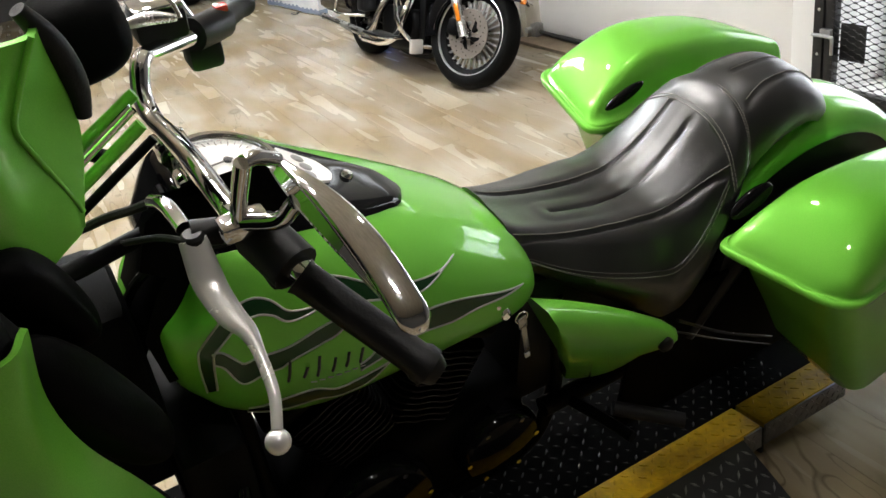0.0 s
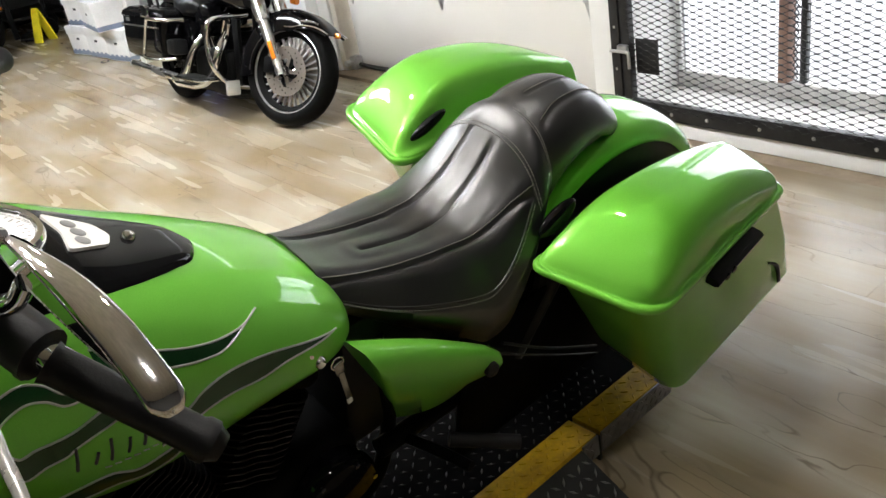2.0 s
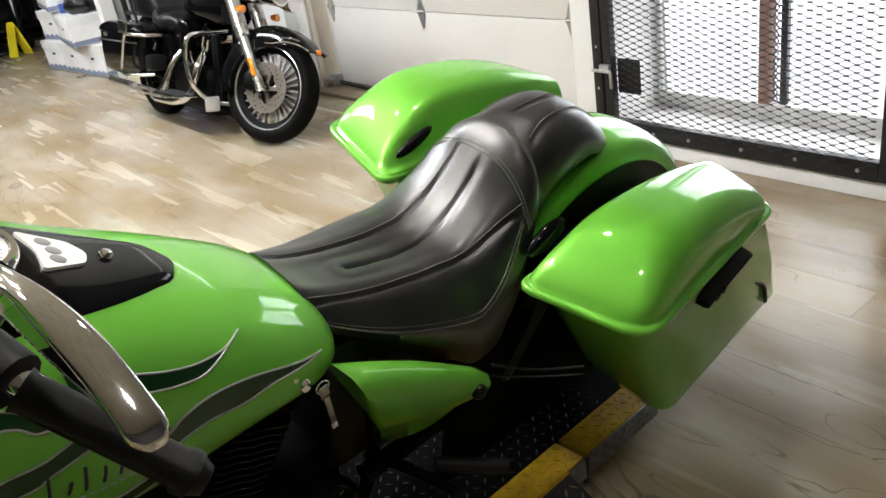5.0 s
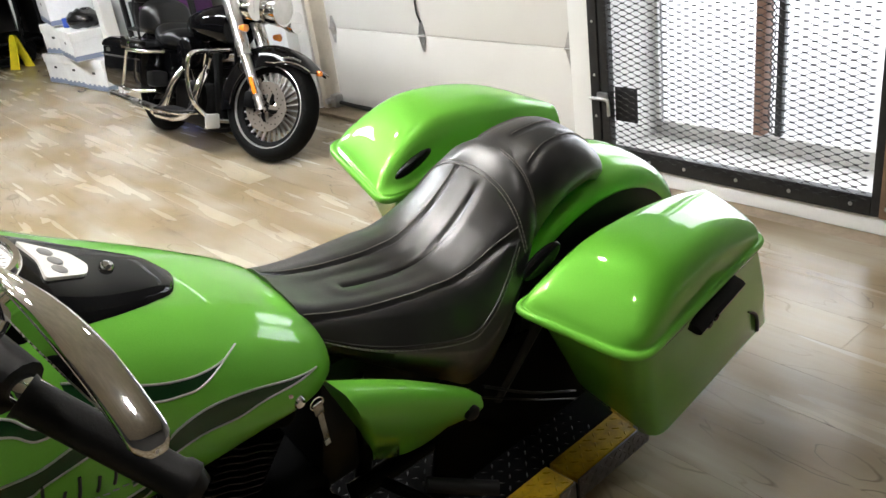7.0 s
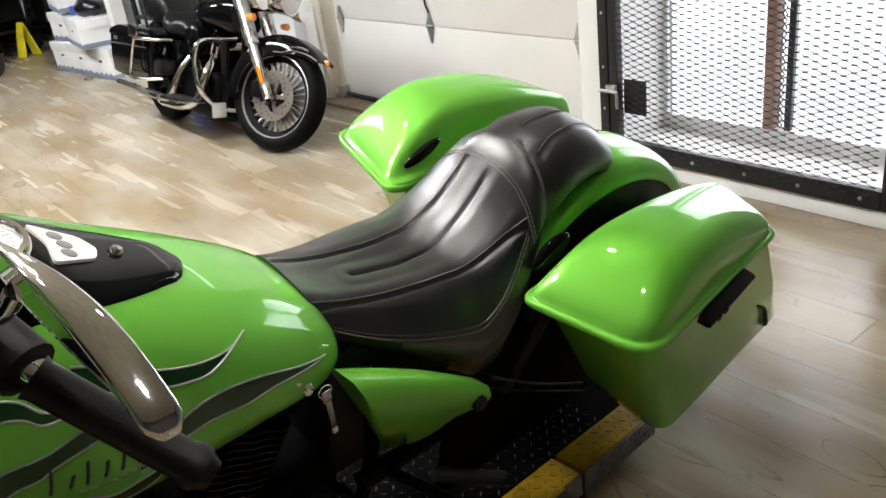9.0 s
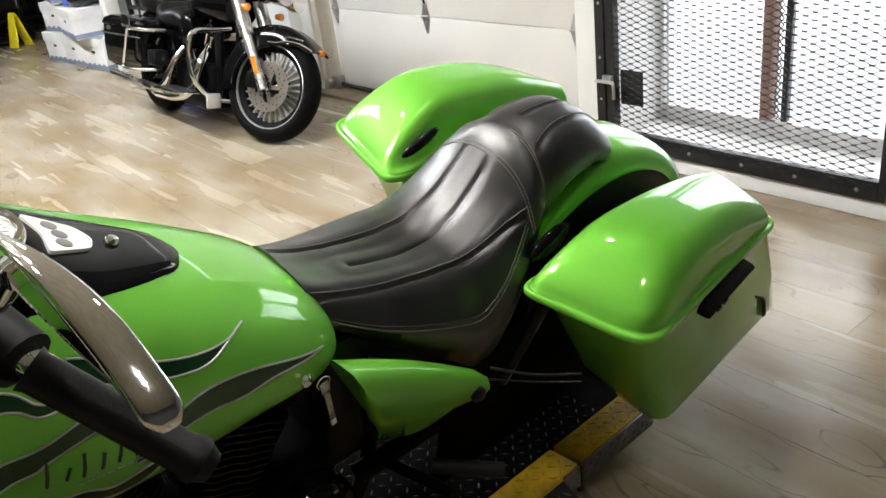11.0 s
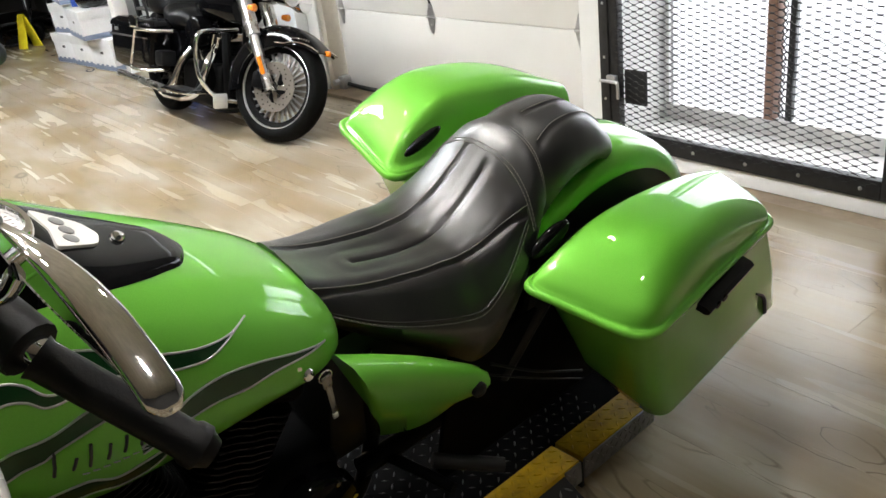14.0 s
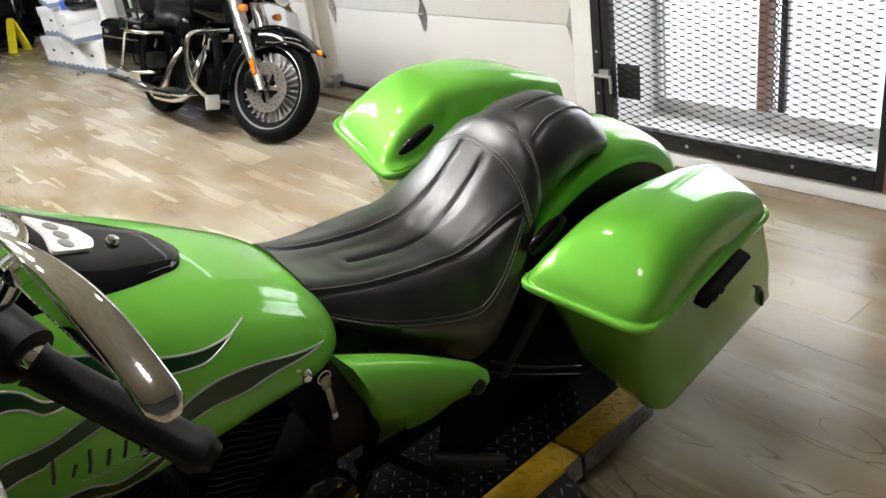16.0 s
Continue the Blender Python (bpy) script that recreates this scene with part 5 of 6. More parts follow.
# handlebar with grips, levers, switches and mirrors
bar_pts = [(-0.350, -0.400, 1.133), (-0.368, -0.375, 1.152), (-0.390, -0.30, 1.160), (-0.393, -0.235, 1.150), (-0.388, -0.09, 1.118), (-0.387, 0.03, 1.088), (-0.390, 0.105, 1.074), (-0.390, 0.145, 1.092), (-0.375, 0.172, 1.128), (-0.345, 0.205, 1.122), (-0.223, 0.30, 1.093), (-0.19, 0.345, 1.082)]
hb = part("handlebar", tube(bmesh.new(), bar_pts, 0.0145, 20, per=6), CHROME, bike, "chrome handlebar")
bm = bmesh.new()
for y in (-0.05, 0.05):
    tube(bm, [(-0.395, y, 0.96), (-0.385, y, 1.05)], 0.020, 16, curved=False)
    box(bm, (-0.408, y - 0.02, 1.036), (-0.360, y + 0.02, 1.076), 0.008)
part("riser_clamp", bm, CHROME, hb, "chrome riser clamp")


def grip(a, b):
    a, b = Vector(a), Vector(b)
    g = part("grip", tube(bmesh.new(), [a + (b - a) * t for t in (0, 0.04, 0.06, 0.5, 0.9, 0.93, 1.0)], 0.0185, 20, curved=False,
                          taper=lambda t: 1.12 if t < 0.1 else (1.0 if t < 0.75 else (1.02 if t < 0.8 else 1.16))), RUBBER, hb, "black rubber grip")
    d = (b - a).normalized()
    part("end_cap", tube(bmesh.new(), [b, b + d * 0.006, b + d * 0.012], 0.0195, 18, curved=False, taper=lambda t: 1 - 0.3 * t), PLASTIC, g)
    return g


grip((-0.368, -0.385, 1.147), (-0.283, -0.488, 1.060))
grip((-0.210, 0.318, 1.090), (-0.138, 0.42, 1.064))
# left switch housing, perch and clutch lever
bm = bmesh.new()
tube(bm, [(-0.385, -0.325, 1.166), (-0.380, -0.345, 1.163), (-0.369, -0.380, 1.152)], 0.027, 14, curved=False)
box(bm, (-0.395, -0.375, 1.125), (-0.35, -0.335, 1.165), 0.008)
part("switch_housing", bm, PLASTIC, hb, "black switch housing")
bm = tube(bmesh.new(), [(-0.398, -0.318, 1.172), (-0.420, -0.316, 1.178), (-0.447, -0.312, 1.183)], 0.014, 12)
lathe(bm, [(0.009, -0.014), (0.012, -0.011), (0.012, 0.008), (0.009, 0.011)], 16, Matrix.Translation((-0.447, -0.322, 1.180)), "z")
perch = part("lever_perch", bm, PLASTIC, hb, "black clutch lever perch")
lev = [(-0.448, -0.325, 1.186), (-0.448, -0.350, 1.150), (-0.443, -0.385, 1.134), (-0.434, -0.41, 1.124), (-0.434, -0.44, 1.113), (-0.437, -0.47, 1.097), (-0.447, -0.495, 1.080)]
bm = bmesh.new()
path = smooth_path(lev, 6)
rings = []
for i, p in enumerate(path):
    t = i / (len(path) - 1)
    d = (path[min(i + 1, len(path) - 1)] - path[max(0, i - 1)]).normalized()
    n = Vector((1, 0, 0)) - d * d.x
    n.normalize()
    q = d.cross(n)
    wd = interp(t, (0, 0.15, 0.35, 0.6, 1), (0.014, 0.0165, 0.014, 0.0065, 0.0055))
    th = interp(t, (0, 0.3, 0.6, 1), (0.006, 0.006, 0.005, 0.005))
    rings.append([p + n * wd * math.cos(a) + q * th * math.sin(a) for a in (2 * math.pi * k / 14 for k in range(14))])
loft(bm, rings)
bmesh.ops.create_uvsphere(bm, u_segments=16, v_segments=12, radius=0.0125, matrix=Matrix.Translation((-0.450, -0.501, 1.071)))
part("clutch_lever", bm, LEVER, perch, "satin aluminium clutch lever with ball end")
bm = tube(bmesh.new(), [(-0.450, -0.305, 1.186), (-0.455, -0.265, 1.190), (-0.463, -0.235, 1.178)], 0.0085, 12)
part("cable_elbow", bm, CHROME, perch, "chrome cable elbow")
for pts, r in (([(-0.463, -0.235, 1.178), (-0.480, -0.19, 1.145), (-0.520, -0.14, 1.108), (-0.60, -0.08, 1.04), (-0.62, -0.06, 0.90), (-0.50, -0.08, 0.55)], 0.0055),
               ([(-0.39, -0.30, 1.15), (-0.42, -0.25, 1.11), (-0.47, -0.15, 1.07), (-0.56, -0.10, 1.02), (-0.60, -0.05, 0.80)], 0.0045),
               ([(-0.40, -0.20, 1.10), (-0.43, -0.12, 1.02), (-0.50, -0.08, 0.95), (-0.56, -0.04, 0.80)], 0.007)):
    part("cable", tube(bmesh.new(), pts, r, 8), RUBBER, hb, "black cable")
# mirrors: a teardrop shell seen edge-on, its glass leaning under the rim
def mirror(base, top, inner, tip, mid_up, lean):
    base, top, inner, tip, lean = (Vector(v) for v in (base, top, inner, tip, lean))
    bm = tube(bmesh.new(), [base, base * 0.5 + top * 0.5 + Vector((-0.002, 0, 0)), top], 0.0085, 12)
    tube(bm, [top, top * 0.6 + inner * 0.4 + Vector((0, 0, 0.004)), inner], 0.0075, 10)
    mr = part("mirror", bm, CHROME, hb, "chrome mirror on a short stalk")
    d = tip - inner

    def rim(t):
        return inner + d * t + Vector(mid_up) * math.sin(math.pi * t) - Vector((0, 0, 0.014)) * t ** 4

    def low(t):
        return rim(t) + lean * math.sin(math.pi * min(1, 0.10 + 0.90 * t)) ** 0.7
    rings = []
    for i in range(33):
        t = i / 32
        prof = max(0.10, math.sin(math.pi * min(1, t * 1.25 + 0.12) * 0.5) * (1 - (max(0, t - 0.95) / 0.05) ** 2 * 0.5))
        h, w = 0.0085 * prof, 0.0155 * prof
        ring = []
        for k in range(20):
            a = 2 * math.pi * k / 20
            ca, sa = math.cos(a), math.sin(a)
            ring.append(rim(t) + Vector((math.copysign(abs(ca) ** 0.7, ca) * w, 0, math.copysign(abs(sa) ** 0.7, sa) * h)))
        rings.append(ring)
    part("mirror_shell", loft(bmesh.new(), rings), CHROME, mr, "chrome teardrop mirror shell", angle=70)
    n = d.cross(lean).normalized() * 0.002
    rings = []
    for i in range(21):
        p, q = rim(0.03 + 0.95 * i / 20) + lean * 0.12, low(0.03 + 0.95 * i / 20)
        rings.append([p - n, q - n, q + n, p + n])
    part("mirror_glass", loft(bmesh.new(), rings), MIRROR, mr, "mirror glass")
    part("mirror_rim", tube(bmesh.new(), [low(k / 16) for k in range(17)], 0.0022, 8, curved=False), SATIN, mr, "thin lower mirror rim")
    return mr


mirror((-0.405, -0.335, 1.185), (-0.394, -0.36, 1.276), (-0.358, -0.345, 1.258), (-0.330, -0.562, 1.222), (0.004, 0, 0.012), (-0.015, 0.003, -0.022))
bm = bmesh.new()
box(bm, (-0.425, -0.352, 1.183), (-0.375, -0.322, 1.203), 0.006)
tube(bm, [(-0.40, -0.345, 1.20), (-0.375, -0.375, 1.213), (-0.362, -0.392, 1.24)], 0.009, 10)
part("mirror_clamp", bm, CHROME, hb, "chrome mirror clamp")
mirror((-0.255, 0.285, 1.10), (-0.285, 0.29, 1.165), (-0.28, 0.30, 1.185), (-0.20, 0.47, 1.195), (0.004, 0, 0.010), (-0.024, -0.004, -0.027))
bm = bmesh.new()
tube(bm, [(-0.275, 0.262, 1.106), (-0.235, 0.293, 1.097), (-0.212, 0.315, 1.091)], 0.027, 14, curved=False)
box(bm, (-0.285, 0.275, 1.03), (-0.225, 0.325, 1.08), 0.012)
part("switch_housing", bm, PLASTIC, hb, "black switch housing")
part("stop_switch", box(bmesh.new(), (-0.222, 0.298, 1.112), (-0.200, 0.318, 1.124), 0.003), RED, hb, "red stop switch")
bm = bmesh.new()
box(bm, (-0.365, 0.215, 1.125), (-0.285, 0.275, 1.175), 0.010)
mc = part("brake_reservoir", bm, PLASTIC, hb, "black brake reservoir")
part("reservoir_lid", box(bmesh.new(), (-0.362, 0.218, 1.1755), (-0.288, 0.272, 1.182), 0.003), CHROME, mc, "chrome reservoir lid")
bm = tube(bmesh.new(), [(-0.375, 0.25, 1.15), (-0.37, 0.30, 1.155), (-0.32, 0.37, 1.135), (-0.25, 0.45, 1.10), (-0.23, 0.48, 1.08)], 0.008, 10)
part("brake_lever", bm, SATIN, mc, "satin aluminium brake lever")
bm = tube(bmesh.new(), [(-0.36, 0.22, 1.16), (-0.40, 0.17, 1.20), (-0.46, 0.10, 1.20), (-0.55, 0.05, 1.10), (-0.62, 0.06, 0.8)], 0.006, 8)
part("brake_hose", bm, CHROME, hb, "braided brake hose")

# fork, yokes, and the green and bright struts up to the fairing
bm = bmesh.new()
for y in (-0.115, 0.115):
    tube(bm, [(-0.600, y, 0.80), (-0.86, y, 0.318)], 0.021, 16, curved=False)
box(bm, (-0.66, -0.145, 0.66), (-0.58, 0.145, 0.69), 0.012)
tube(bm, [(-0.43, 0, 0.96), (-0.56, 0, 0.72)], 0.028, 16, curved=False)
fork = part("fork", bm, ENGINE, bike, "dark fork legs and yokes")
for y in (-0.115, 0.115):
    part("fork_leg", tube(bmesh.new(), [(-0.66, y, 0.685), (-0.86, y, 0.318)], 0.030, 18, curved=False), ENGINE, fork, "dark lower fork leg")
for a, b, r, mt, lab in (((-0.640, -0.10, 1.050), (-0.434, -0.10, 1.190), 0.0078, GREEN, "lime green fairing strut"), ((-0.640, -0.095, 1.072), (-0.438, -0.095, 1.210), 0.0062, CHROME, "chrome fairing strut"),
                         ((-0.640, 0.03, 1.020), (-0.415, 0.03, 1.160), 0.0085, GREEN, "lime green fairing strut"), ((-0.640, -0.10, 1.025), (-0.425, -0.10, 1.168), 0.0060, ENGINE, "black fairing strut")):
    part("fairing_strut", tube(bmesh.new(), [a, b], r, 14, curved=False), mt, fork, lab)
bm = box(bmesh.new(), (-0.53, -0.20, 0.22), (-0.43, 0.20, 0.70), 0.012)
rad = part("radiator", bm, ENGINE, bike, "black radiator between the frame tubes")
for k in range(14):
    part("radiator_fin", box(bmesh.new(), (-0.535, -0.18, 0.25 + 0.032 * k), (-0.53, 0.18, 0.254 + 0.032 * k), 0), ENGINE, rad)
bm = tube(bmesh.new(), [(-0.43, -0.10, 0.62), (-0.47, -0.24, 0.56), (-0.47, -0.27, 0.40), (-0.44, -0.22, 0.22), (-0.40, -0.10, 0.17)], 0.014, 12)
part("engine_guard", bm, BLACK_GLOSS, bike, "black engine guard")

bm = bmesh.new()
rings = []
for i in range(31):
    a = radians(84 + 86 * i / 30)
    ring = []
    for k in range(13):
        f = 2 * k / 12 - 1
        r = 0.355 - 0.05 * abs(f) ** 3
        ring.append(Vector((-0.86 + r * math.cos(a), 0.085 * f, 0.318 + r * math.sin(a))))
    for k in range(12, -1, -1):
        f = 2 * k / 12 - 1
        r = 0.350 - 0.05 * abs(f) ** 3
        ring.append(Vector((-0.86 + r * math.cos(a), 0.082 * f, 0.318 + r * math.sin(a))))
    rings.append(ring)
loft(bm, rings)
part("front_fender", bm, GREEN, bike, "lime green front fender", angle=60)

outline = [(-0.395, 1.035), (-0.415, 0.950), (-0.440, 0.860), (-0.500, 0.800), (-0.512, 0.890), (-0.482, 0.955), (-0.425, 1.030)]
rings = [[Vector((u * k - 0.465 * (k - 1), s, w * k - 0.93 * (k - 1))) for u, w in outline] for s, k in ((0.02, 0.9), (0.01, 1.0), (-0.125, 1.0), (-0.135, 0.93))]
part("headstock_cover", loft(bmesh.new(), rings), MATT_BLACK, bike, "black headstock cover")
outline = [(-0.490, 1.006), (-0.452, 0.975), (-0.412, 0.955), (-0.400, 0.995), (-0.404, 1.035), (-0.424, 1.075), (-0.440, 1.095), (-0.466, 1.075)]
rings = [[Vector((u * k - 0.44 * (k - 1), s, w * k - 1.07 * (k - 1))) for u, w in outline] for s, k in ((-0.100, 0.85), (-0.106, 1.0), (-0.125, 1.0), (-0.135, 0.88))]
part("neck_cover", loft(bmesh.new(), rings), MATT_BLACK, bike, "black cover over the steering neck")
# added black box: hides the floor where only deep shade belongs
part("fork_shroud", box(bmesh.new(), (-0.665, -0.150, 0.62), (-0.516, 0.020, 0.972), 0.025), MATT_BLACK, bike, "black box added to fill the dark gap by the fork")
# fork fairing: wings that wrap forward, black pods on their inner edge
def shell(name, rows, thick, material, parent, label):
    """A bowed sheet through rows of points, given thickness."""
    bm = bmesh.new()
    fine = [smooth_path(r, 6) for r in rows]
    cols = [smooth_path([r[i] for r in fine], 6) for i in range(len(fine[0]))]
    grid = [[cols[i][j] for i in range(len(cols))] for j in range(len(cols[0]))]
    loft(bm, grid, close=False, caps=False)
    bmesh.ops.recalc_face_normals(bm, faces=bm.faces)
    bmesh.ops.solidify(bm, geom=bm.faces[:], thickness=thick)
    return part(name, bm, material, parent, label, angle=50)


fairing = shell("fairing", [[(-0.512, -0.270, 1.400), (-0.506, -0.262, 1.345), (-0.508, -0.258, 1.285), (-0.532, -0.262, 1.195)],
                            [(-0.527, -0.300, 1.404), (-0.560, -0.306, 1.338), (-0.556, -0.296, 1.290), (-0.550, -0.285, 1.195)],
                            [(-0.60, -0.320, 1.415), (-0.60, -0.335, 1.350), (-0.61, -0.335, 1.270), (-0.63, -0.325, 1.180)],
                            [(-0.75, -0.27, 1.42), (-0.76, -0.285, 1.35), (-0.77, -0.285, 1.26), (-0.77, -0.27, 1.17)],
                            [(-0.86, -0.12, 1.42), (-0.88, -0.13, 1.34), (-0.89, -0.13, 1.25), (-0.88, -0.12, 1.15)],
                            [(-0.88, 0.0, 1.42), (-0.90, 0.0, 1.34), (-0.91, 0.0, 1.25), (-0.90, 0.0, 1.15)],
                            [(-0.86, 0.12, 1.42), (-0.88, 0.13, 1.34), (-0.89, 0.13, 1.25), (-0.88, 0.12, 1.15)],
                            [(-0.75, 0.27, 1.42), (-0.76, 0.285, 1.35), (-0.77, 0.285, 1.26), (-0.77, 0.27, 1.17)],
                            [(-0.60, 0.320, 1.415), (-0.60, 0.335, 1.350), (-0.61, 0.335, 1.270), (-0.63, 0.325, 1.180)]], 0.006, GREEN, bike, "lime green fork-mounted fairing")
# bead added along the crease to give its highlight line
part("fairing_bead", tube(bmesh.new(), [(-0.520, -0.300, 1.406), (-0.545, -0.303, 1.362), (-0.556, -0.304, 1.336), (-0.552, -0.296, 1.310), (-0.540, -0.280, 1.262), (-0.529, -0.266, 1.215)], 0.0028, 10), GREEN, fairing, "thin lime green bead added for the highlight on the crease")
shell("lower_wing", [[(-0.600, -0.43, 1.240), (-0.610, -0.43, 1.165), (-0.600, -0.425, 1.085), (-0.570, -0.41, 0.985), (-0.55, -0.38, 0.88)],
                     [(-0.625, -0.455, 1.235), (-0.640, -0.465, 1.150), (-0.640, -0.460, 1.055), (-0.62, -0.44, 0.95), (-0.60, -0.40, 0.85)],
                     [(-0.72, -0.44, 1.22), (-0.74, -0.455, 1.13), (-0.745, -0.45, 1.03), (-0.74, -0.43, 0.93), (-0.73, -0.39, 0.83)],
                     [(-0.86, -0.30, 1.18), (-0.88, -0.31, 1.10), (-0.89, -0.31, 1.0), (-0.88, -0.30, 0.92), (-0.87, -0.28, 0.85)]], 0.006, GREEN, fairing, "lime green lower fairing wing")


def pod(name, c, axes, parent, label, material):
    """A cushion-shaped pod; axes are its three half lengths as vectors."""
    bm = bmesh.new()
    bmesh.ops.create_uvsphere(bm, u_segments=36, v_segments=24, radius=1)
    ax = [Vector(a) for a in axes]
    for v in bm.verts:
        p = [math.copysign(abs(x) ** 0.75, x) for x in v.co]
        v.co = Vector(c) + ax[0] * p[0] + ax[1] * p[1] + ax[2] * p[2]
    return part(name, bm, material, parent, label, angle=70)


pod("speaker_pod", (-0.580, -0.372, 1.068), ((0.027, -0.012, 0.006), (0.014, 0.035, 0.0), (0.040, 0.03, -0.135)), fairing, "black padded lower pod", MATT_BLACK)
pod("speaker_pod", (-0.588, -0.325, 1.175), ((0.030, 0, 0), (0, 0.035, 0), (0.018, 0.02, -0.075)), fairing, "black padded upper pod", MATT_BLACK)
pod("instrument_pod", (-0.452, 0.08, 1.235), ((0.058, 0.0, 0.014), (0.0, 0.06, 0), (-0.008, 0.015, 0.052)), fairing, "round black inner pod", MATT_BLACK)
# black panel added to keep the gap behind the pods in darkness
part("gap_panel", box(bmesh.new(), (-0.690, -0.420, 0.93), (-0.635, -0.240, 1.25), 0.02), MATT_BLACK, fairing, "black panel added to close the dark gap inside the fairing")
pod("edge_trim", (-0.500, -0.02, 1.245), ((0.012, 0, 0), (0, 0.02, 0), (0.010, 0.02, -0.055)), fairing, "black rubber edge trim", RUBBER)
part("edge_pad", tube(bmesh.new(), [(-0.522, -0.265, 1.415), (-0.510, -0.262, 1.390), (-0.502, -0.258, 1.362), (-0.498, -0.256, 1.332), (-0.500, -0.256, 1.305)], 0.0105, 14, taper=lambda t: 0.7 + 0.5 * math.sin(math.pi * t)), RUBBER, fairing, "black padded edge along the fairing")
bez = part("dash_bezel", tube(bmesh.new(), [(-0.419, 0.10, 1.233), (-0.400, 0.10, 1.250), (-0.364, 0.10, 1.253), (-0.332, 0.10, 1.241), (-0.321, 0.10, 1.212)], 0.0032, 10), CHROME, fairing, "chrome dash bezel")
part("dash_plate", tube(bmesh.new(), [(-0.400, 0.11, 1.214), (-0.360, 0.11, 1.216), (-0.324, 0.11, 1.208)], 0.009, 12, taper=lambda t: 0.5 + 0.5 * math.sin(math.pi * t)), SATIN, bez, "pale dash plate")
part("fairing_bracket", tube(bmesh.new(), [(-0.47, -0.10, 1.04), (-0.60, -0.20, 1.10), (-0.70, -0.25, 1.2)], 0.012, 10), ENGINE, fairing)
part("fairing_bracket", tube(bmesh.new(), [(-0.47, 0.10, 1.04), (-0.60, 0.20, 1.10), (-0.70, 0.25, 1.2)], 0.012, 10), ENGINE, fairing)
bm = lathe(bmesh.new(), [(0.085, -0.86), (0.088, -0.90), (0.07, -0.94), (0.0001, -0.955)], 36, Matrix.Translation((0, 0, 1.03)), "x")
hl = part("headlight", bm, CHROME, bike, "round chrome headlight")

# ---- black touring motorcycle by the garage door ----
far = thing("motorcycle", "black touring cruiser with chrome guards parked on the floor", "motorcycle", bike_pose(-4.300, 2.746, 0.0, -92.16, 12))
AX = Vector((0.48, 0, 0.88)).normalized()
PV = Vector((0.36, 0, 0.95))
STEER = Matrix.Translation(PV) @ Matrix.Rotation(radians(24), 4, AX) @ Matrix.Translation(-PV)
wheel(far, STEER @ pose(0, 0, 0.322), 0.322, 0.13, 0.246, 28, True, RIM, 0.06, RIM)
wheel(far, pose(1.52, 0, 0.318), 0.318, 0.16, 0.215, 10, False, SATIN)


def arc_fender(parent, name, c, r, a0, a1, hw, material, label, m=None, drop=0.16, flare=0.0):
    """Deep-sided fender round a wheel; its front tip may flare outwards."""
    bm = bmesh.new()
    rings = []
    for i in range(45):
        d = a0 + (a1 - a0) * i / 44
        a = radians(d)
        ro = r + flare * max(0, (75 - d) / 45) ** 1.6
        ring = []
        for s, k in ((1, range(25)), (0.98, range(24, -1, -1))):
            for j in k:
                f = math.sin(math.pi / 2 * (2 * j / 24 - 1))
                dr = drop * (0.15 + 0.85 * min(1, (d - a0) / 45)) if flare else drop
                rr = (ro - dr * r * abs(f) ** 5) * s
                ring.append(Vector((c[0] - rr * math.cos(a), hw * f * (1 if s == 1 else 0.97), c[1] + rr * math.sin(a))))
        rings.append(ring)
    return part(name, loft(bm, rings), material, parent, label, angle=60, m=m)


ff = arc_fender(far, "front_fender", (0, 0.322), 0.368, 37, 190, 0.094, BLACK_GLOSS, "gloss black front fender with chrome trim", STEER, 0.36, 0.02)
for y in (-0.097, 0.097):
    def trim_at(d, off=0.0):
        ro = 0.368 * (1 - 0.36 * (0.15 + 0.85 * min(1, (d - 36) / 45))) + 0.02 * max(0, (75 - d) / 45) ** 1.6 + off
        return Vector((-ro * math.cos(radians(d)), y, 0.322 + ro * math.sin(radians(d))))
    part("fender_trim", tube(bmesh.new(), [trim_at(d, 0.022) for d in range(37, 100, 7)], 0.004, 8, curved=False), CHROME, ff, "chrome fender trim")
    part("fender_trim", tube(bmesh.new(), [trim_at(d, 0.012) for d in range(120, 189, 7)], 0.003, 8, curved=False), CHROME, ff, "chrome fender trim")
    for k in range(9):
        p = trim_at(72 - 2.6 * k, 0.048)
        part("script_stroke", box(bmesh.new(), (p.x - 0.004, y - 0.003, p.z - (0.009 if k in (0, 4) else 0.006)), (p.x + 0.003, y + 0.001 if y > 0 else y + 0.003, p.z + 0.005), 0.0005), SATIN, ff)
part("fender_lamp", box(bmesh.new(), (-0.322, -0.016, 0.540), (-0.286, 0.016, 0.574), 0.010), AMBER, ff, "amber fender tip lamp")
bm = bmesh.new()
for y in (-0.105, 0.105):
    tube(bm, [(0.0, y, 0.30), (0.36, y, 0.96)], 0.024, 16, curved=False)
fk = part("fork", bm, CHROME, far, "chrome fork legs", m=STEER)
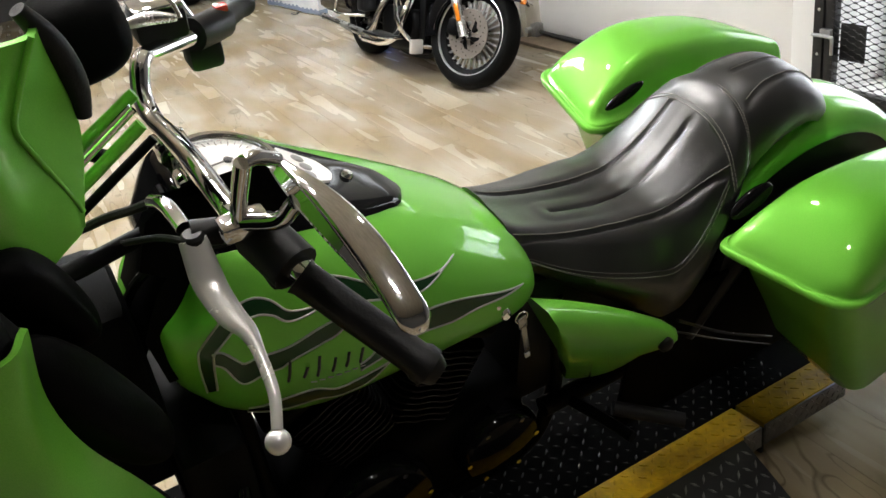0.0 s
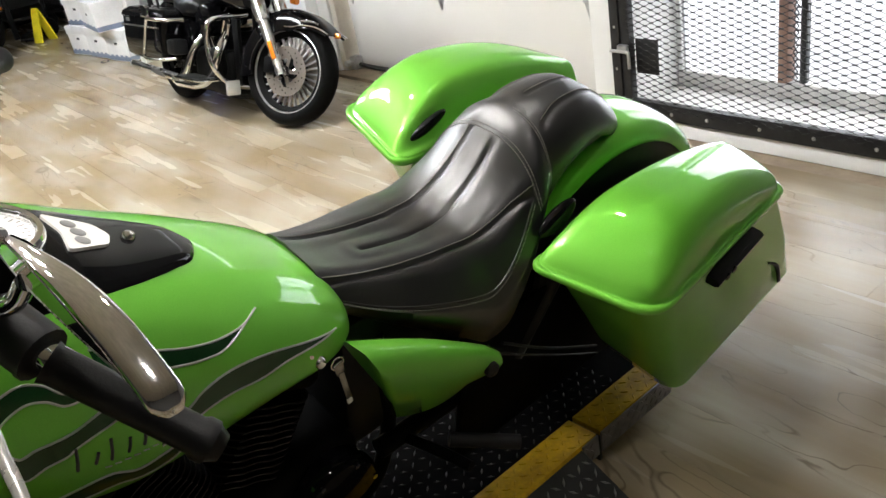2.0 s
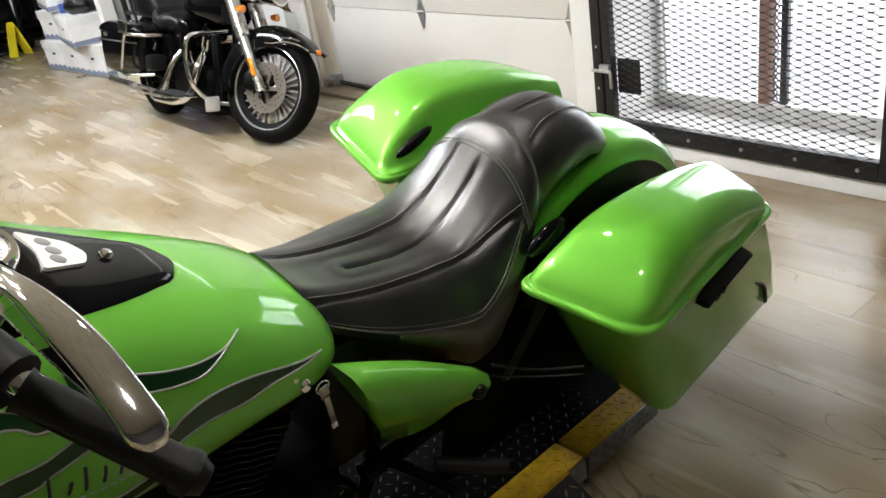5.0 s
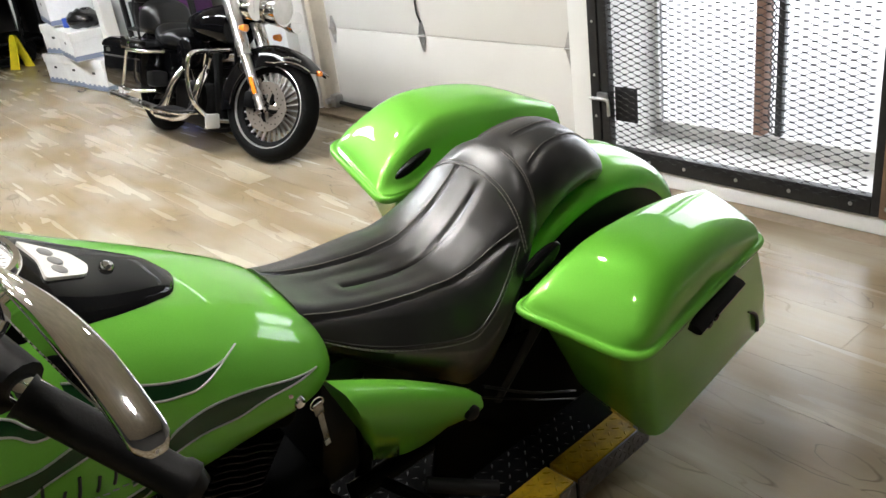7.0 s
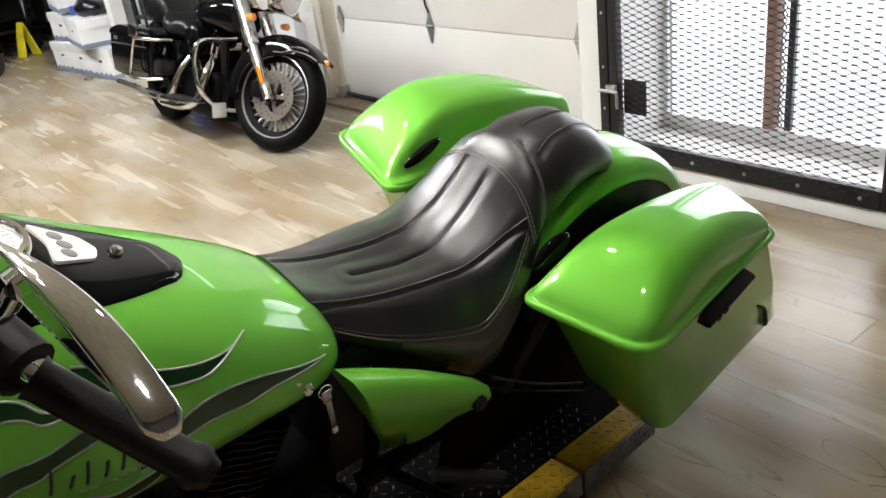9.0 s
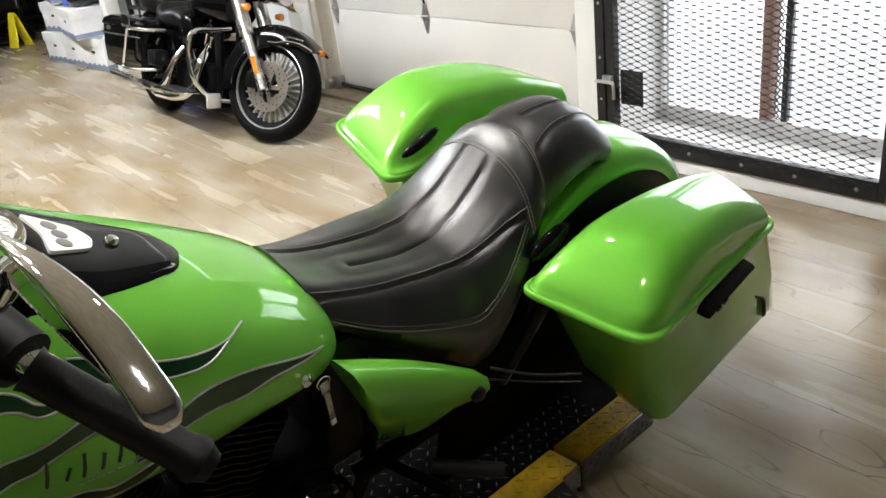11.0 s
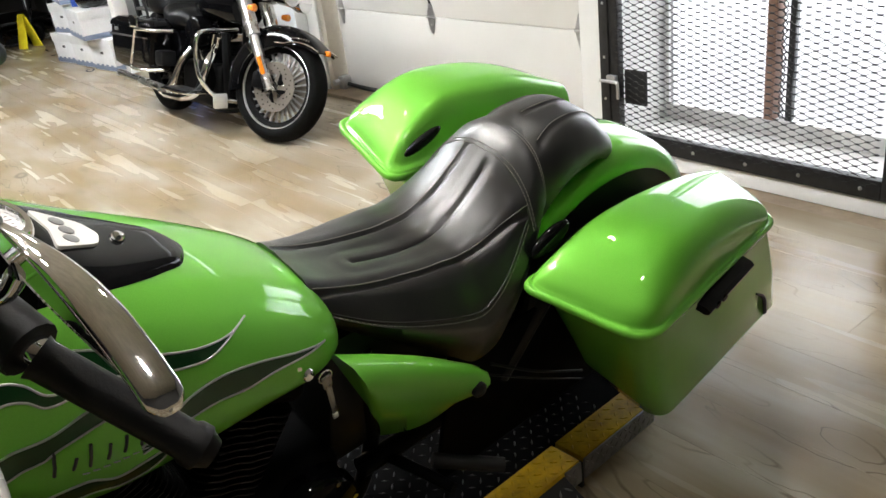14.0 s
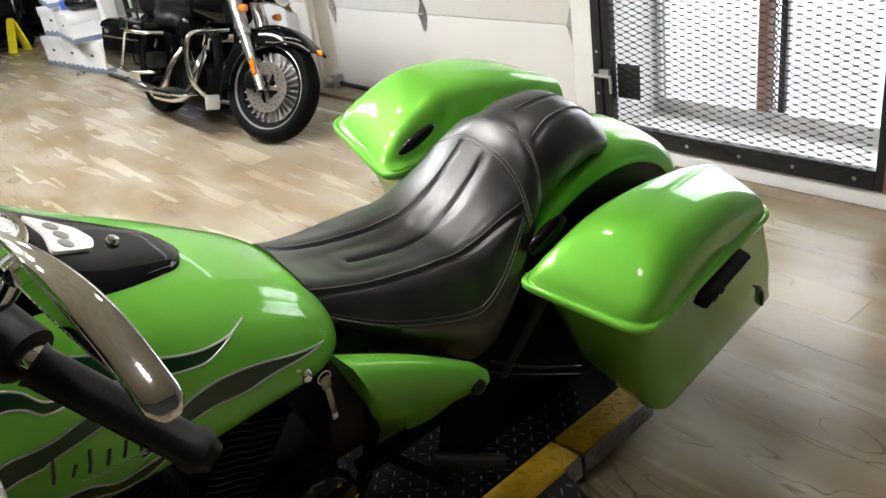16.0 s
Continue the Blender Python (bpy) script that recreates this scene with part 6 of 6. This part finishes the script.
for y in (-0.105, 0.105):
    part("fork_shroud", tube(bmesh.new(), [(0.165, y, 0.60), (0.37, y, 0.98)], 0.043, 18, curved=False), SATIN, fk, "pale fork shroud")
    part("fork_leg", tube(bmesh.new(), [(-0.005, y, 0.295), (0.03, y, 0.36), (0.165, y, 0.60)], 0.030, 16, curved=False), SATIN, fk)
    part("reflector", box(bmesh.new(), (0.045, y + math.copysign(0.028, y) - 0.004, 0.38), (0.075, y + math.copysign(0.028, y) + 0.004, 0.49), 0.004, Matrix.Translation((0.06, 0, 0.43)) @ Matrix.Rotation(radians(28), 4, "Y") @ Matrix.Translation((-0.06, 0, -0.43))), AMBER, fk, "amber reflector")
    part("caliper", box(bmesh.new(), (0.05, y * 0.75 - 0.03, 0.30), (0.14, y * 0.75 + 0.03, 0.40), 0.015), ENGINE, fk, "black brake caliper")
# headlamp group
bm = lathe(bmesh.new(), [(0.04, 0.30), (0.085, 0.22), (0.098, 0.12), (0.100, 0.09), (0.092, 0.085)], 36, Matrix.Translation((-0.08, 0, 0.90)), "x")
hl = part("headlight", bm, CHROME, far, "round chrome headlight between two spot lamps", m=STEER)
part("lens", lathe(bmesh.new(), [(0.092, 0.088), (0.06, 0.075), (0.0001, 0.068)], 30, Matrix.Translation((-0.08, 0, 0.90)), "x"), mat("lamp_lens", (0.75, 0.76, 0.78), 0.12, coat=1.0), hl, "clear headlight lens")
for y in (-0.20, 0.20):
    sl = part("spot_lamp", lathe(bmesh.new(), [(0.0001, 0.25), (0.04, 0.235), (0.062, 0.19), (0.066, 0.15), (0.060, 0.147)], 28, Matrix.Translation((-0.10, y, 0.86)), "x"), CHROME, hl, "chrome spot lamp")
    part("turn_signal", lathe(bmesh.new(), [(0.0001, 0.25), (0.016, 0.24), (0.022, 0.21), (0.022, 0.195), (0.0001, 0.19)], 20, Matrix.Translation((-0.06, y * 0.80, 0.755)), "x"), AMBER, hl, "amber turn signal")
part("lamp_bar", tube(bmesh.new(), [(0.11, -0.22, 0.81), (0.11, -0.10, 0.83), (0.11, 0.10, 0.83), (0.11, 0.22, 0.81)], 0.012, 10), CHROME, hl)
part("nacelle", lathe(bmesh.new(), [(0.10, 0.12), (0.125, 0.20), (0.12, 0.34), (0.05, 0.42)], 30, Matrix.Translation((-0.06, 0, 0.93)), "x"), CHROME, hl, "chrome headlight nacelle")
bm = tube(bmesh.new(), [(0.62, -0.43, 1.05), (0.45, -0.36, 1.10), (0.38, -0.12, 1.05), (0.38, 0.12, 1.05), (0.45, 0.36, 1.10), (0.62, 0.43, 1.05)], 0.0125, 12)
part("handlebar", bm, CHROME, far, "chrome handlebar", m=STEER)
# tank
bm = bmesh.new()
rings = []
for i in range(25):
    t = i / 24
    hw = 0.165 * math.sin(math.pi * min(1, 0.16 + 0.80 * t)) ** 0.6
    top, bot = 0.945 - 0.11 * t - 0.05 * (1 - t) ** 6, 0.655 + 0.03 * t
    mid = bot + 0.45 * (top - bot)
    rings.append([Vector((0.36 + 0.60 * t, hw * math.copysign(abs(math.sin(q)) ** 0.8, math.sin(q)), mid + (top - mid if math.cos(q) > 0 else mid - bot) * math.cos(q))) for q in (2 * math.pi * k / 32 for k in range(32))])
part("fuel_tank", loft(bm, rings), BLACK_GLOSS, far, "gloss black fuel tank", angle=60)
# seats
def cushion(name, parent, u0, u1, top, bot, hw, material, label, dish=0.0):
    bm = bmesh.new()
    rings = []
    for i in range(25):
        t = i / 24
        e = max(0.02, 1 - abs(2 * t - 1) ** 5)
        tz = bot + (interp(t, (0, 0.5, 1), top) - bot) * e
        w = hw * (0.72 + 0.28 * math.sin(math.pi * t)) * e ** 0.4
        rings.append([Vector((u0 + (u1 - u0) * t, w * math.copysign(abs(math.sin(q)) ** 0.7, math.sin(q)), (bot + tz) / 2 + (tz - bot) / 2 * math.copysign(abs(math.cos(q)) ** 0.7, math.cos(q)))) for q in (2 * math.pi * k / 28 for k in range(28))])
    return part(name, loft(bm, rings), material, parent, label, angle=60)


cushion("seat", far, 0.90, 1.33, (0.775, 0.735, 0.83), 0.60, 0.19, VINYL, "black leather bucket seat")
cushion("passenger_pad", far, 1.26, 1.62, (0.90, 0.93, 0.86), 0.68, 0.17, VINYL, "black leather passenger pad")
bm = bmesh.new()
box(bm, (1.60, -0.14, 0.90), (1.66, 0.14, 1.18), 0.03, None, 3)
tube(bm, [(1.66, -0.12, 1.1), (1.70, -0.12, 0.85), (1.62, -0.12, 0.66)], 0.010, 8)
tube(bm, [(1.66, 0.12, 1.1), (1.70, 0.12, 0.85), (1.62, 0.12, 0.66)], 0.010, 8)
part("backrest", bm, VINYL, far, "black padded passenger backrest")
arc_fender(far, "rear_fender", (1.52, 0.318), 0.40, 20, 188, 0.105, BLACK_GLOSS, "gloss black rear fender")
# bags with chrome rails
for sgn in (1, -1):
    def q(u, s, z):
        return (u, sgn * s, z)
    bm = loft(bmesh.new(), [rounded([q(a, 0.17, z), q(a + 0.02, o, z), q(b, o, z), q(b, 0.17, z)], 0.035, 5) for a, b, o, z in ((1.16, 1.72, 0.29, 0.315), (1.12, 1.79, 0.32, 0.345), (1.10, 1.80, 0.33, 0.46), (1.09, 1.78, 0.335, 0.600))])
    sb = part("saddlebag", bm, BLACK_GLOSS, far, "gloss black saddlebag with chrome rail", angle=45)
    bm = loft(bmesh.new(), [rounded([q(1.08 + k, 0.165, z), q(1.09 + k, 0.342 - k, z), q(1.79 - k, 0.342 - k, z), q(1.79 - k, 0.165, z)], 0.04, 5) for k, z in ((0, 0.603), (0, 0.62), (0.01, 0.640), (0.045, 0.662), (0.08, 0.668))])
    part("lid", bm, BLACK_GLOSS, sb, angle=45)
    part("bag_trim", box(bmesh.new(), q(1.12, 0.334, 0.535), q(1.79, 0.340, 0.545), 0.001) if sgn > 0 else box(bmesh.new(), (1.12, -0.340, 0.535), (1.79, -0.334, 0.545), 0.001), SATIN, sb, "pale trim line")
    bm = bmesh.new()
    box(bm, (1.24, min(sgn * 0.335, sgn * 0.362), 0.600), (1.37, max(sgn * 0.335, sgn * 0.362), 0.685), 0.012)
    part("latch", bm, CHROME, sb, "chrome bag latch")
    for k in range(3):
        part("badge_stroke", box(bmesh.new(), (1.68 - 0.02 * k, min(sgn * 0.330, sgn * 0.340), 0.565), (1.693 - 0.02 * k, max(sgn * 0.330, sgn * 0.340), 0.590), 0.001), SATIN, sb)
    bm = tube(bmesh.new(), [q(0.98, 0.22, 0.595), q(1.03, 0.34, 0.598), q(1.20, 0.37, 0.598), q(1.245, 0.37, 0.58), q(1.30, 0.37, 0.46), q(1.345, 0.37, 0.36), q(1.31, 0.37, 0.335), q(1.15, 0.36, 0.335), q(1.06, 0.26, 0.34)], 0.012, 12)
    part("bag_guard", bm, CHROME, far, "chrome bag guard rail")
    bm = tube(bmesh.new(), [q(0.36, 0.08, 0.645), q(0.34, 0.22, 0.64), q(0.31, 0.34, 0.63), q(0.31, 0.375, 0.58), q(0.32, 0.375, 0.46), q(0.30, 0.35, 0.34), q(0.32, 0.24, 0.24), q(0.38, 0.08, 0.20)], 0.014, 14)
    part("engine_guard", bm, CHROME, far, "chrome engine guard")
    bm = box(bmesh.new(), (0.52, min(sgn * 0.23, sgn * 0.36), 0.245), (0.86, max(sgn * 0.23, sgn * 0.36), 0.262), 0.008)
    fb = part("floorboard", bm, RUBBER, far, "black rubber floorboard")
    part("board_edge", tube(bmesh.new(), [q(0.50, 0.24, 0.25), q(0.50, 0.35, 0.25), q(0.54, 0.37, 0.25), q(0.86, 0.37, 0.25)], 0.008, 8), CHROME, fb)
    bm = box(bmesh.new(), (0.24, min(sgn * 0.22, sgn * 0.31), 0.185), (0.265, max(sgn * 0.22, sgn * 0.31), 0.275), 0.008, Matrix.Identity(4))
    part("highway_peg", bm, RIM, far, "pale flat highway peg")
# engine
bm = bmesh.new()
box(bm, (0.50, -0.16, 0.13), (1.02, 0.16, 0.42), 0.05, None, 3)
lathe(bm, [(0.11, 0.15), (0.11, 0.19), (0.09, 0.21), (0.0001, 0.215)], 32, Matrix.Translation((0.64, 0, 0.33)))
cr = part("crankcase", bm, ENGINE, far, "black crankcase")
for u, a in ((0.66, -24), (0.80, 22)):
    m = Matrix.Translation((u, 0, 0.40)) @ Matrix.Rotation(radians(a), 4, "Y")
    cy = part("cylinder", lathe(bmesh.new(), [(0.06, 0), (0.06, 0.21)], 20, None, "z"), ENGINE, far, "black finned cylinder", m=m)
    for k in range(9):
        z = 0.02 + 0.019 * k
        out = rounded([(-0.075, -0.095, z), (0.075, -0.095, z), (0.075, 0.095, z), (-0.075, 0.095, z)], 0.035, 4)
        part("fin", loft(bmesh.new(), [out, [p + Vector((0, 0, 0.005)) for p in out]]), ENGINE, cy)
    part("rocker_cover", box(bmesh.new(), (-0.085, -0.10, 0.20), (0.085, 0.10, 0.27), 0.025), CHROME, cy, "chrome rocker cover")
    for dx in (-0.03, 0.03):
        part("pushrod_tube", tube(bmesh.new(), [(dx, 0.115, -0.05), (dx, 0.112, 0.21)], 0.011, 10, curved=False), CHROME, cy, "chrome pushrod tube")
bm = lathe(bmesh.new(), [(0.10, 0.10), (0.105, 0.13), (0.105, 0.19), (0.085, 0.205), (0.0001, 0.21)], 36, Matrix.Translation((0.74, 0, 0.60)))
part("air_cleaner", bm, BLACK_GLOSS, far, "round black air cleaner")
bm = bmesh.new()
tube(bm, [(0.60, 0.11, 0.52), (0.54, 0.20, 0.42), (0.60, 0.24, 0.26), (0.80, 0.25, 0.19), (1.10, 0.25, 0.18)], 0.026, 14)
tube(bm, [(0.88, 0.11, 0.52), (0.92, 0.20, 0.40), (0.98, 0.24, 0.26), (1.15, 0.25, 0.19)], 0.026, 14)
ex = part("exhaust", bm, CHROME, far, "chrome exhaust header pipes")
part("muffler", tube(bmesh.new(), [(1.02, 0.25, 0.205), (1.10, 0.25, 0.21), (1.84, 0.255, 0.245), (1.88, 0.256, 0.247)], 0.027, 20, curved=False), SATIN, ex, "long chrome muffler")
bm = bmesh.new()
tube(bm, [(0.36, 0, 0.90), (0.40, 0, 0.60), (0.46, 0, 0.16), (1.1, 0, 0.15), (1.2, 0, 0.60), (0.9, 0, 0.66), (0.40, 0, 0.80)], 0.022, 10)
tube(bm, [(1.05, 0.12, 0.30), (1.52, 0.12, 0.318)], 0.022, 10, curved=False)
tube(bm, [(1.05, -0.12, 0.30), (1.53, -0.12, 0.318)], 0.022, 10, curved=False)
tube(bm, [(0.75, -0.14, 0.16), (0.78, -0.24, 0.06), (0.80, -0.30, -0.045)], 0.012, 8)
part("frame", bm, ENGINE, far, "black frame and side stand")
part("regulator", box(bmesh.new(), (0.40, 0.10, 0.22), (0.48, 0.13, 0.62), 0.01), ENGINE, far)
part("side_panel", box(bmesh.new(), (1.02, -0.14, 0.33), (1.27, 0.17, 0.60), 0.03), BLACK_GLOSS, far, "gloss black side panel")
part("passenger_peg", box(bmesh.new(), (0.98, 0.20, 0.37), (1.10, 0.31, 0.47), 0.02), PLASTIC, far, "folded black passenger peg")

# ---- clutter at the far end ----
def carton(x, y, z, sx, sy, sz, turn=0, band=True):
    c = thing("carton", "white cardboard carton with a blue-grey printed band", "box", pose(x, y, z, 0, 0, turn), "stacked cartons")
    part("box_body", box(bmesh.new(), (-sx / 2, -sy / 2, 0.0), (sx / 2, sy / 2, sz - 0.062), 0.006), CARTON, c)
    l = part("box_lid", box(bmesh.new(), (-sx / 2 - 0.006, -sy / 2 - 0.006, sz - 0.085), (sx / 2 + 0.006, sy / 2 + 0.006, sz - 0.001), 0.004), CARTON, c)
    if band:
        bm = bmesh.new()
        for k in range(9):
            x0 = -sx / 2 + sx * k / 9
            box(bm, (x0, -sy / 2 - 0.0025, 0.008), (x0 + sx / 9 - 0.002, -sy / 2 + 0.001, 0.045 + 0.014 * (k % 2)), 0)
        box(bm, (sx / 2 - 0.001, -sy / 2, 0.008), (sx / 2 + 0.0025, sy / 2, 0.052), 0)
        part("printed_band", bm, BLUE_BAND, c, "blue-grey printed band")
        # flat dark plate stands in for the shade inside a hand hole
        part("hand_hole_shade", box(bmesh.new(), (-0.03, -sy / 2 - 0.0022, sz * 0.52), (0.03, -sy / 2 + 0.002, sz * 0.60), 0.001), INK, c)
    return c


for x, y, z, sx, sy, sz, turn in ((-9.42, 3.18, 0.004, 0.30, 0.36, 0.30, 6), (-9.02, 3.02, 0.004, 0.44, 0.38, 0.30, 9), (-8.54, 3.06, 0.004, 0.44, 0.38, 0.30, 7), (-8.06, 3.10, 0.004, 0.44, 0.38, 0.30, 8),
                                  (-9.36, 3.24, 0.306, 0.34, 0.36, 0.28, 4), (-8.92, 3.06, 0.306, 0.46, 0.38, 0.29, 10), (-8.30, 3.02, 0.306, 0.66, 0.40, 0.27, -6),
                                  (-9.00, 3.10, 0.598, 0.86, 0.42, 0.34, -9)):
    carton(x, y, z, sx, sy, sz, turn)
# dark bag and a small blue box on the stack
bm = bmesh.new()
bmesh.ops.create_icosphere(bm, subdivisions=3, radius=1)
rng = random.Random(5)
for v in bm.verts:
    v.co = Vector((v.co.x * 0.20, v.co.y * 0.15, max(-0.07, v.co.z * 0.10 * rng.uniform(0.75, 1.2)) + 0.07))
bag_ob = part("bin_bag", bm, mat("black_film", (0.006, 0.006, 0.007), 0.25, bump=0.3), None, angle=70)
bag_ob.matrix_world = pose(-8.22, 3.02, 0.577)
tagged(bag_ob, "crumpled black plastic bag on a white carton", "bag")
b = boxed("storage_box", (-0.07, -0.06, 0), (0.07, 0.06, 0.09), BLUE, bev=0.006)
b.matrix_world = pose(-8.47, 2.98, 0.577, 0, 0, 20)
tagged(b, "small blue plastic box on a white carton", "box")
post = slab("trim_4", (-7.72, 3.0, -0.01), (-7.60, 3.12, 3.0), WHITE, "white painted post beside the cartons", "post")
shelf = thing("shelving_unit", "dark metal shelving unit crowded with parts", "shelving", pose(-6.75, 3.36, 0))
for x in (-0.75, 0.75):
    for y in (-0.18, 0.18):
        boxed("upright", (x - 0.02, y - 0.02, 0), (x + 0.02, y + 0.02, 2.0), CAGE, shelf)
for z in (0.12, 0.55, 1.0, 1.5):
    boxed("shelf", (-0.73, -0.2, z), (0.73, 0.2, z + 0.025), CAGE, shelf)
rng = random.Random(9)
cols = [BLUE, PLASTIC, ENGINE, mat("purple_plastic", (0.12, 0.03, 0.14), 0.4), CARDBOARD, CARTON, PLASTIC, BLUE]
for z in (0.145, 0.575, 1.025):
    x = -0.68
    while x < 0.55:
        w, h = rng.uniform(0.1, 0.26), rng.uniform(0.14, 0.34)
        b = boxed("storage_box", (x, -0.16, 0), (x + w, 0.12, h), rng.choice(cols), bev=0.01)
        b.matrix_world = pose(-6.75, 3.36, z)
        tagged(b, "small storage box on the metal shelf", "box", "boxes on the shelving")
        x += w + 0.02
# yellow folding sign and black trolley
sign = thing("folding_sign", "yellow plastic folding floor sign", "floor sign", pose(-10.75, 2.9, 0, 0, 0, 20))
for k, a in ((1, 14), (-1, -14)):
    bm = loft(bmesh.new(), [[(x, y, z) for x, y in ((-w, -0.008), (w, -0.008), (w, 0.008), (-w, 0.008))] for z, w in ((0.0, 0.085), (0.34, 0.065), (0.40, 0.045))])
    part("sign_panel", bm, SIGN_YELLOW, sign, m=pose(0, -0.10 * k, 0.002, -a, 0, 0))
cart = thing("hand_truck", "black tubular hand truck with pale panels", "hand truck", pose(-11.3, 3.05, 0, 0, 0, -15))
bm = bmesh.new()
for x in (-0.3, 0.3):
    tube(bm, [(x, -0.25, 0.03), (x, 0.0, 0.06), (x, 0.10, 0.5), (x, 0.12, 1.0), (x * 0.7, 0.10, 1.12)], 0.022, 10)
tube(bm, [(-0.3, 0.1, 0.5), (0.3, 0.1, 0.5)], 0.018, 8, curved=False)
tube(bm, [(-0.21, 0.10, 1.12), (0.21, 0.10, 1.12)], 0.022, 8, curved=False)
box(bm, (-0.3, -0.3, 0.02), (0.3, 0.0, 0.035), 0.004)
part("frame", bm, PLASTIC, cart)
part("panel", box(bmesh.new(), (-0.24, 0.06, 0.30), (0.24, 0.09, 0.78), 0.01), CARTON, cart, "pale panel")
for x in (-0.34, 0.34):
    part("wheel", lathe(bmesh.new(), [(0.03, x - 0.02), (0.11, x - 0.02), (0.12, x), (0.11, x + 0.02), (0.03, x + 0.02)], 24, Matrix.Translation((0, 0.06, 0.12)), "x"), TYRE, cart)
bench = thing("workbench", "dark workbench with cardboard boxes", "workbench", pose(-12.2, 3.1, 0))
boxed("bench_top", (-0.7, -0.4, 0.80), (0.7, 0.4, 0.86), PLASTIC, bench)
for x in (-0.65, 0.65):
    for y in (-0.35, 0.35):
        boxed("leg", (x - 0.03, y - 0.03, 0), (x + 0.03, y + 0.03, 0.80), PLASTIC, bench)
boxed("bench_shelf", (-0.65, -0.35, 0.2), (0.65, 0.35, 0.24), PLASTIC, bench)
for x, w, h in ((-0.4, 0.4, 0.3), (0.15, 0.5, 0.4)):
    b = boxed("cardboard_box", (0, -0.2, 0), (w, 0.2, h), CARDBOARD, bev=0.005)
    b.matrix_world = pose(-12.2 + x, 3.1, 0.861)
    tagged(b, "brown cardboard box on the workbench", "box", "boxes on the bench")
other = copy_thing(far, bike_pose(-10.5, 2.15, 0, -115, 8))
tagged(other, "black touring cruiser parked far back on the floor", "motorcycle")

# ---- floor planks ----
PW, PL = 0.182, 1.22
bm = box(bmesh.new(), (-PL / 2 + 0.0002, -PW / 2 + 0.0002, -0.006), (PL / 2 - 0.0002, PW / 2 - 0.0002, 0.0), 0)
top = [e for e in bm.edges if all(v.co.z > -0.001 for v in e.verts)]
bmesh.ops.bevel(bm, geom=top, offset=0.0005, segments=1, affect="EDGES")
first = part("plank", bm, OAK, floor, m=pose(0, -30, 0))
rest = bmesh.new()
rng = random.Random(2)
j = 0
y = 3.50 - PW / 2
used = False
while y > -3.95:
    x = -12.9 + PL / 2 - rng.uniform(0, PL)
    while x < 2.5:
        x0, x1 = max(-12.98, x - PL / 2), min(2.58, x + PL / 2)
        if y > 0.3 and x0 > -11.6 and x1 < 1.3:
            if not used:
                first.matrix_local = pose(x, y, 0)
                used = True
            else:
                o = new("plank", first.data)
                o.parent = floor
                o.matrix_local = pose(x, y, 0)
        elif x1 - x0 > 0.02:
            join(rest, [(x0 + 0.0006, y - PW / 2 + 0.0006, 0), (x1 - 0.0006, y - PW / 2 + 0.0006, 0), (x1 - 0.0006, y + PW / 2 - 0.0006, 0), (x0 + 0.0006, y + PW / 2 - 0.0006, 0)], [(0, 1, 2, 3)])
        x += PL
    y -= PW
me = bpy.data.meshes.new("plank_field")
rest.to_mesh(me)
rest.free()
tagged(finish("plank_field", me, OAK, floor), kind="stuff")
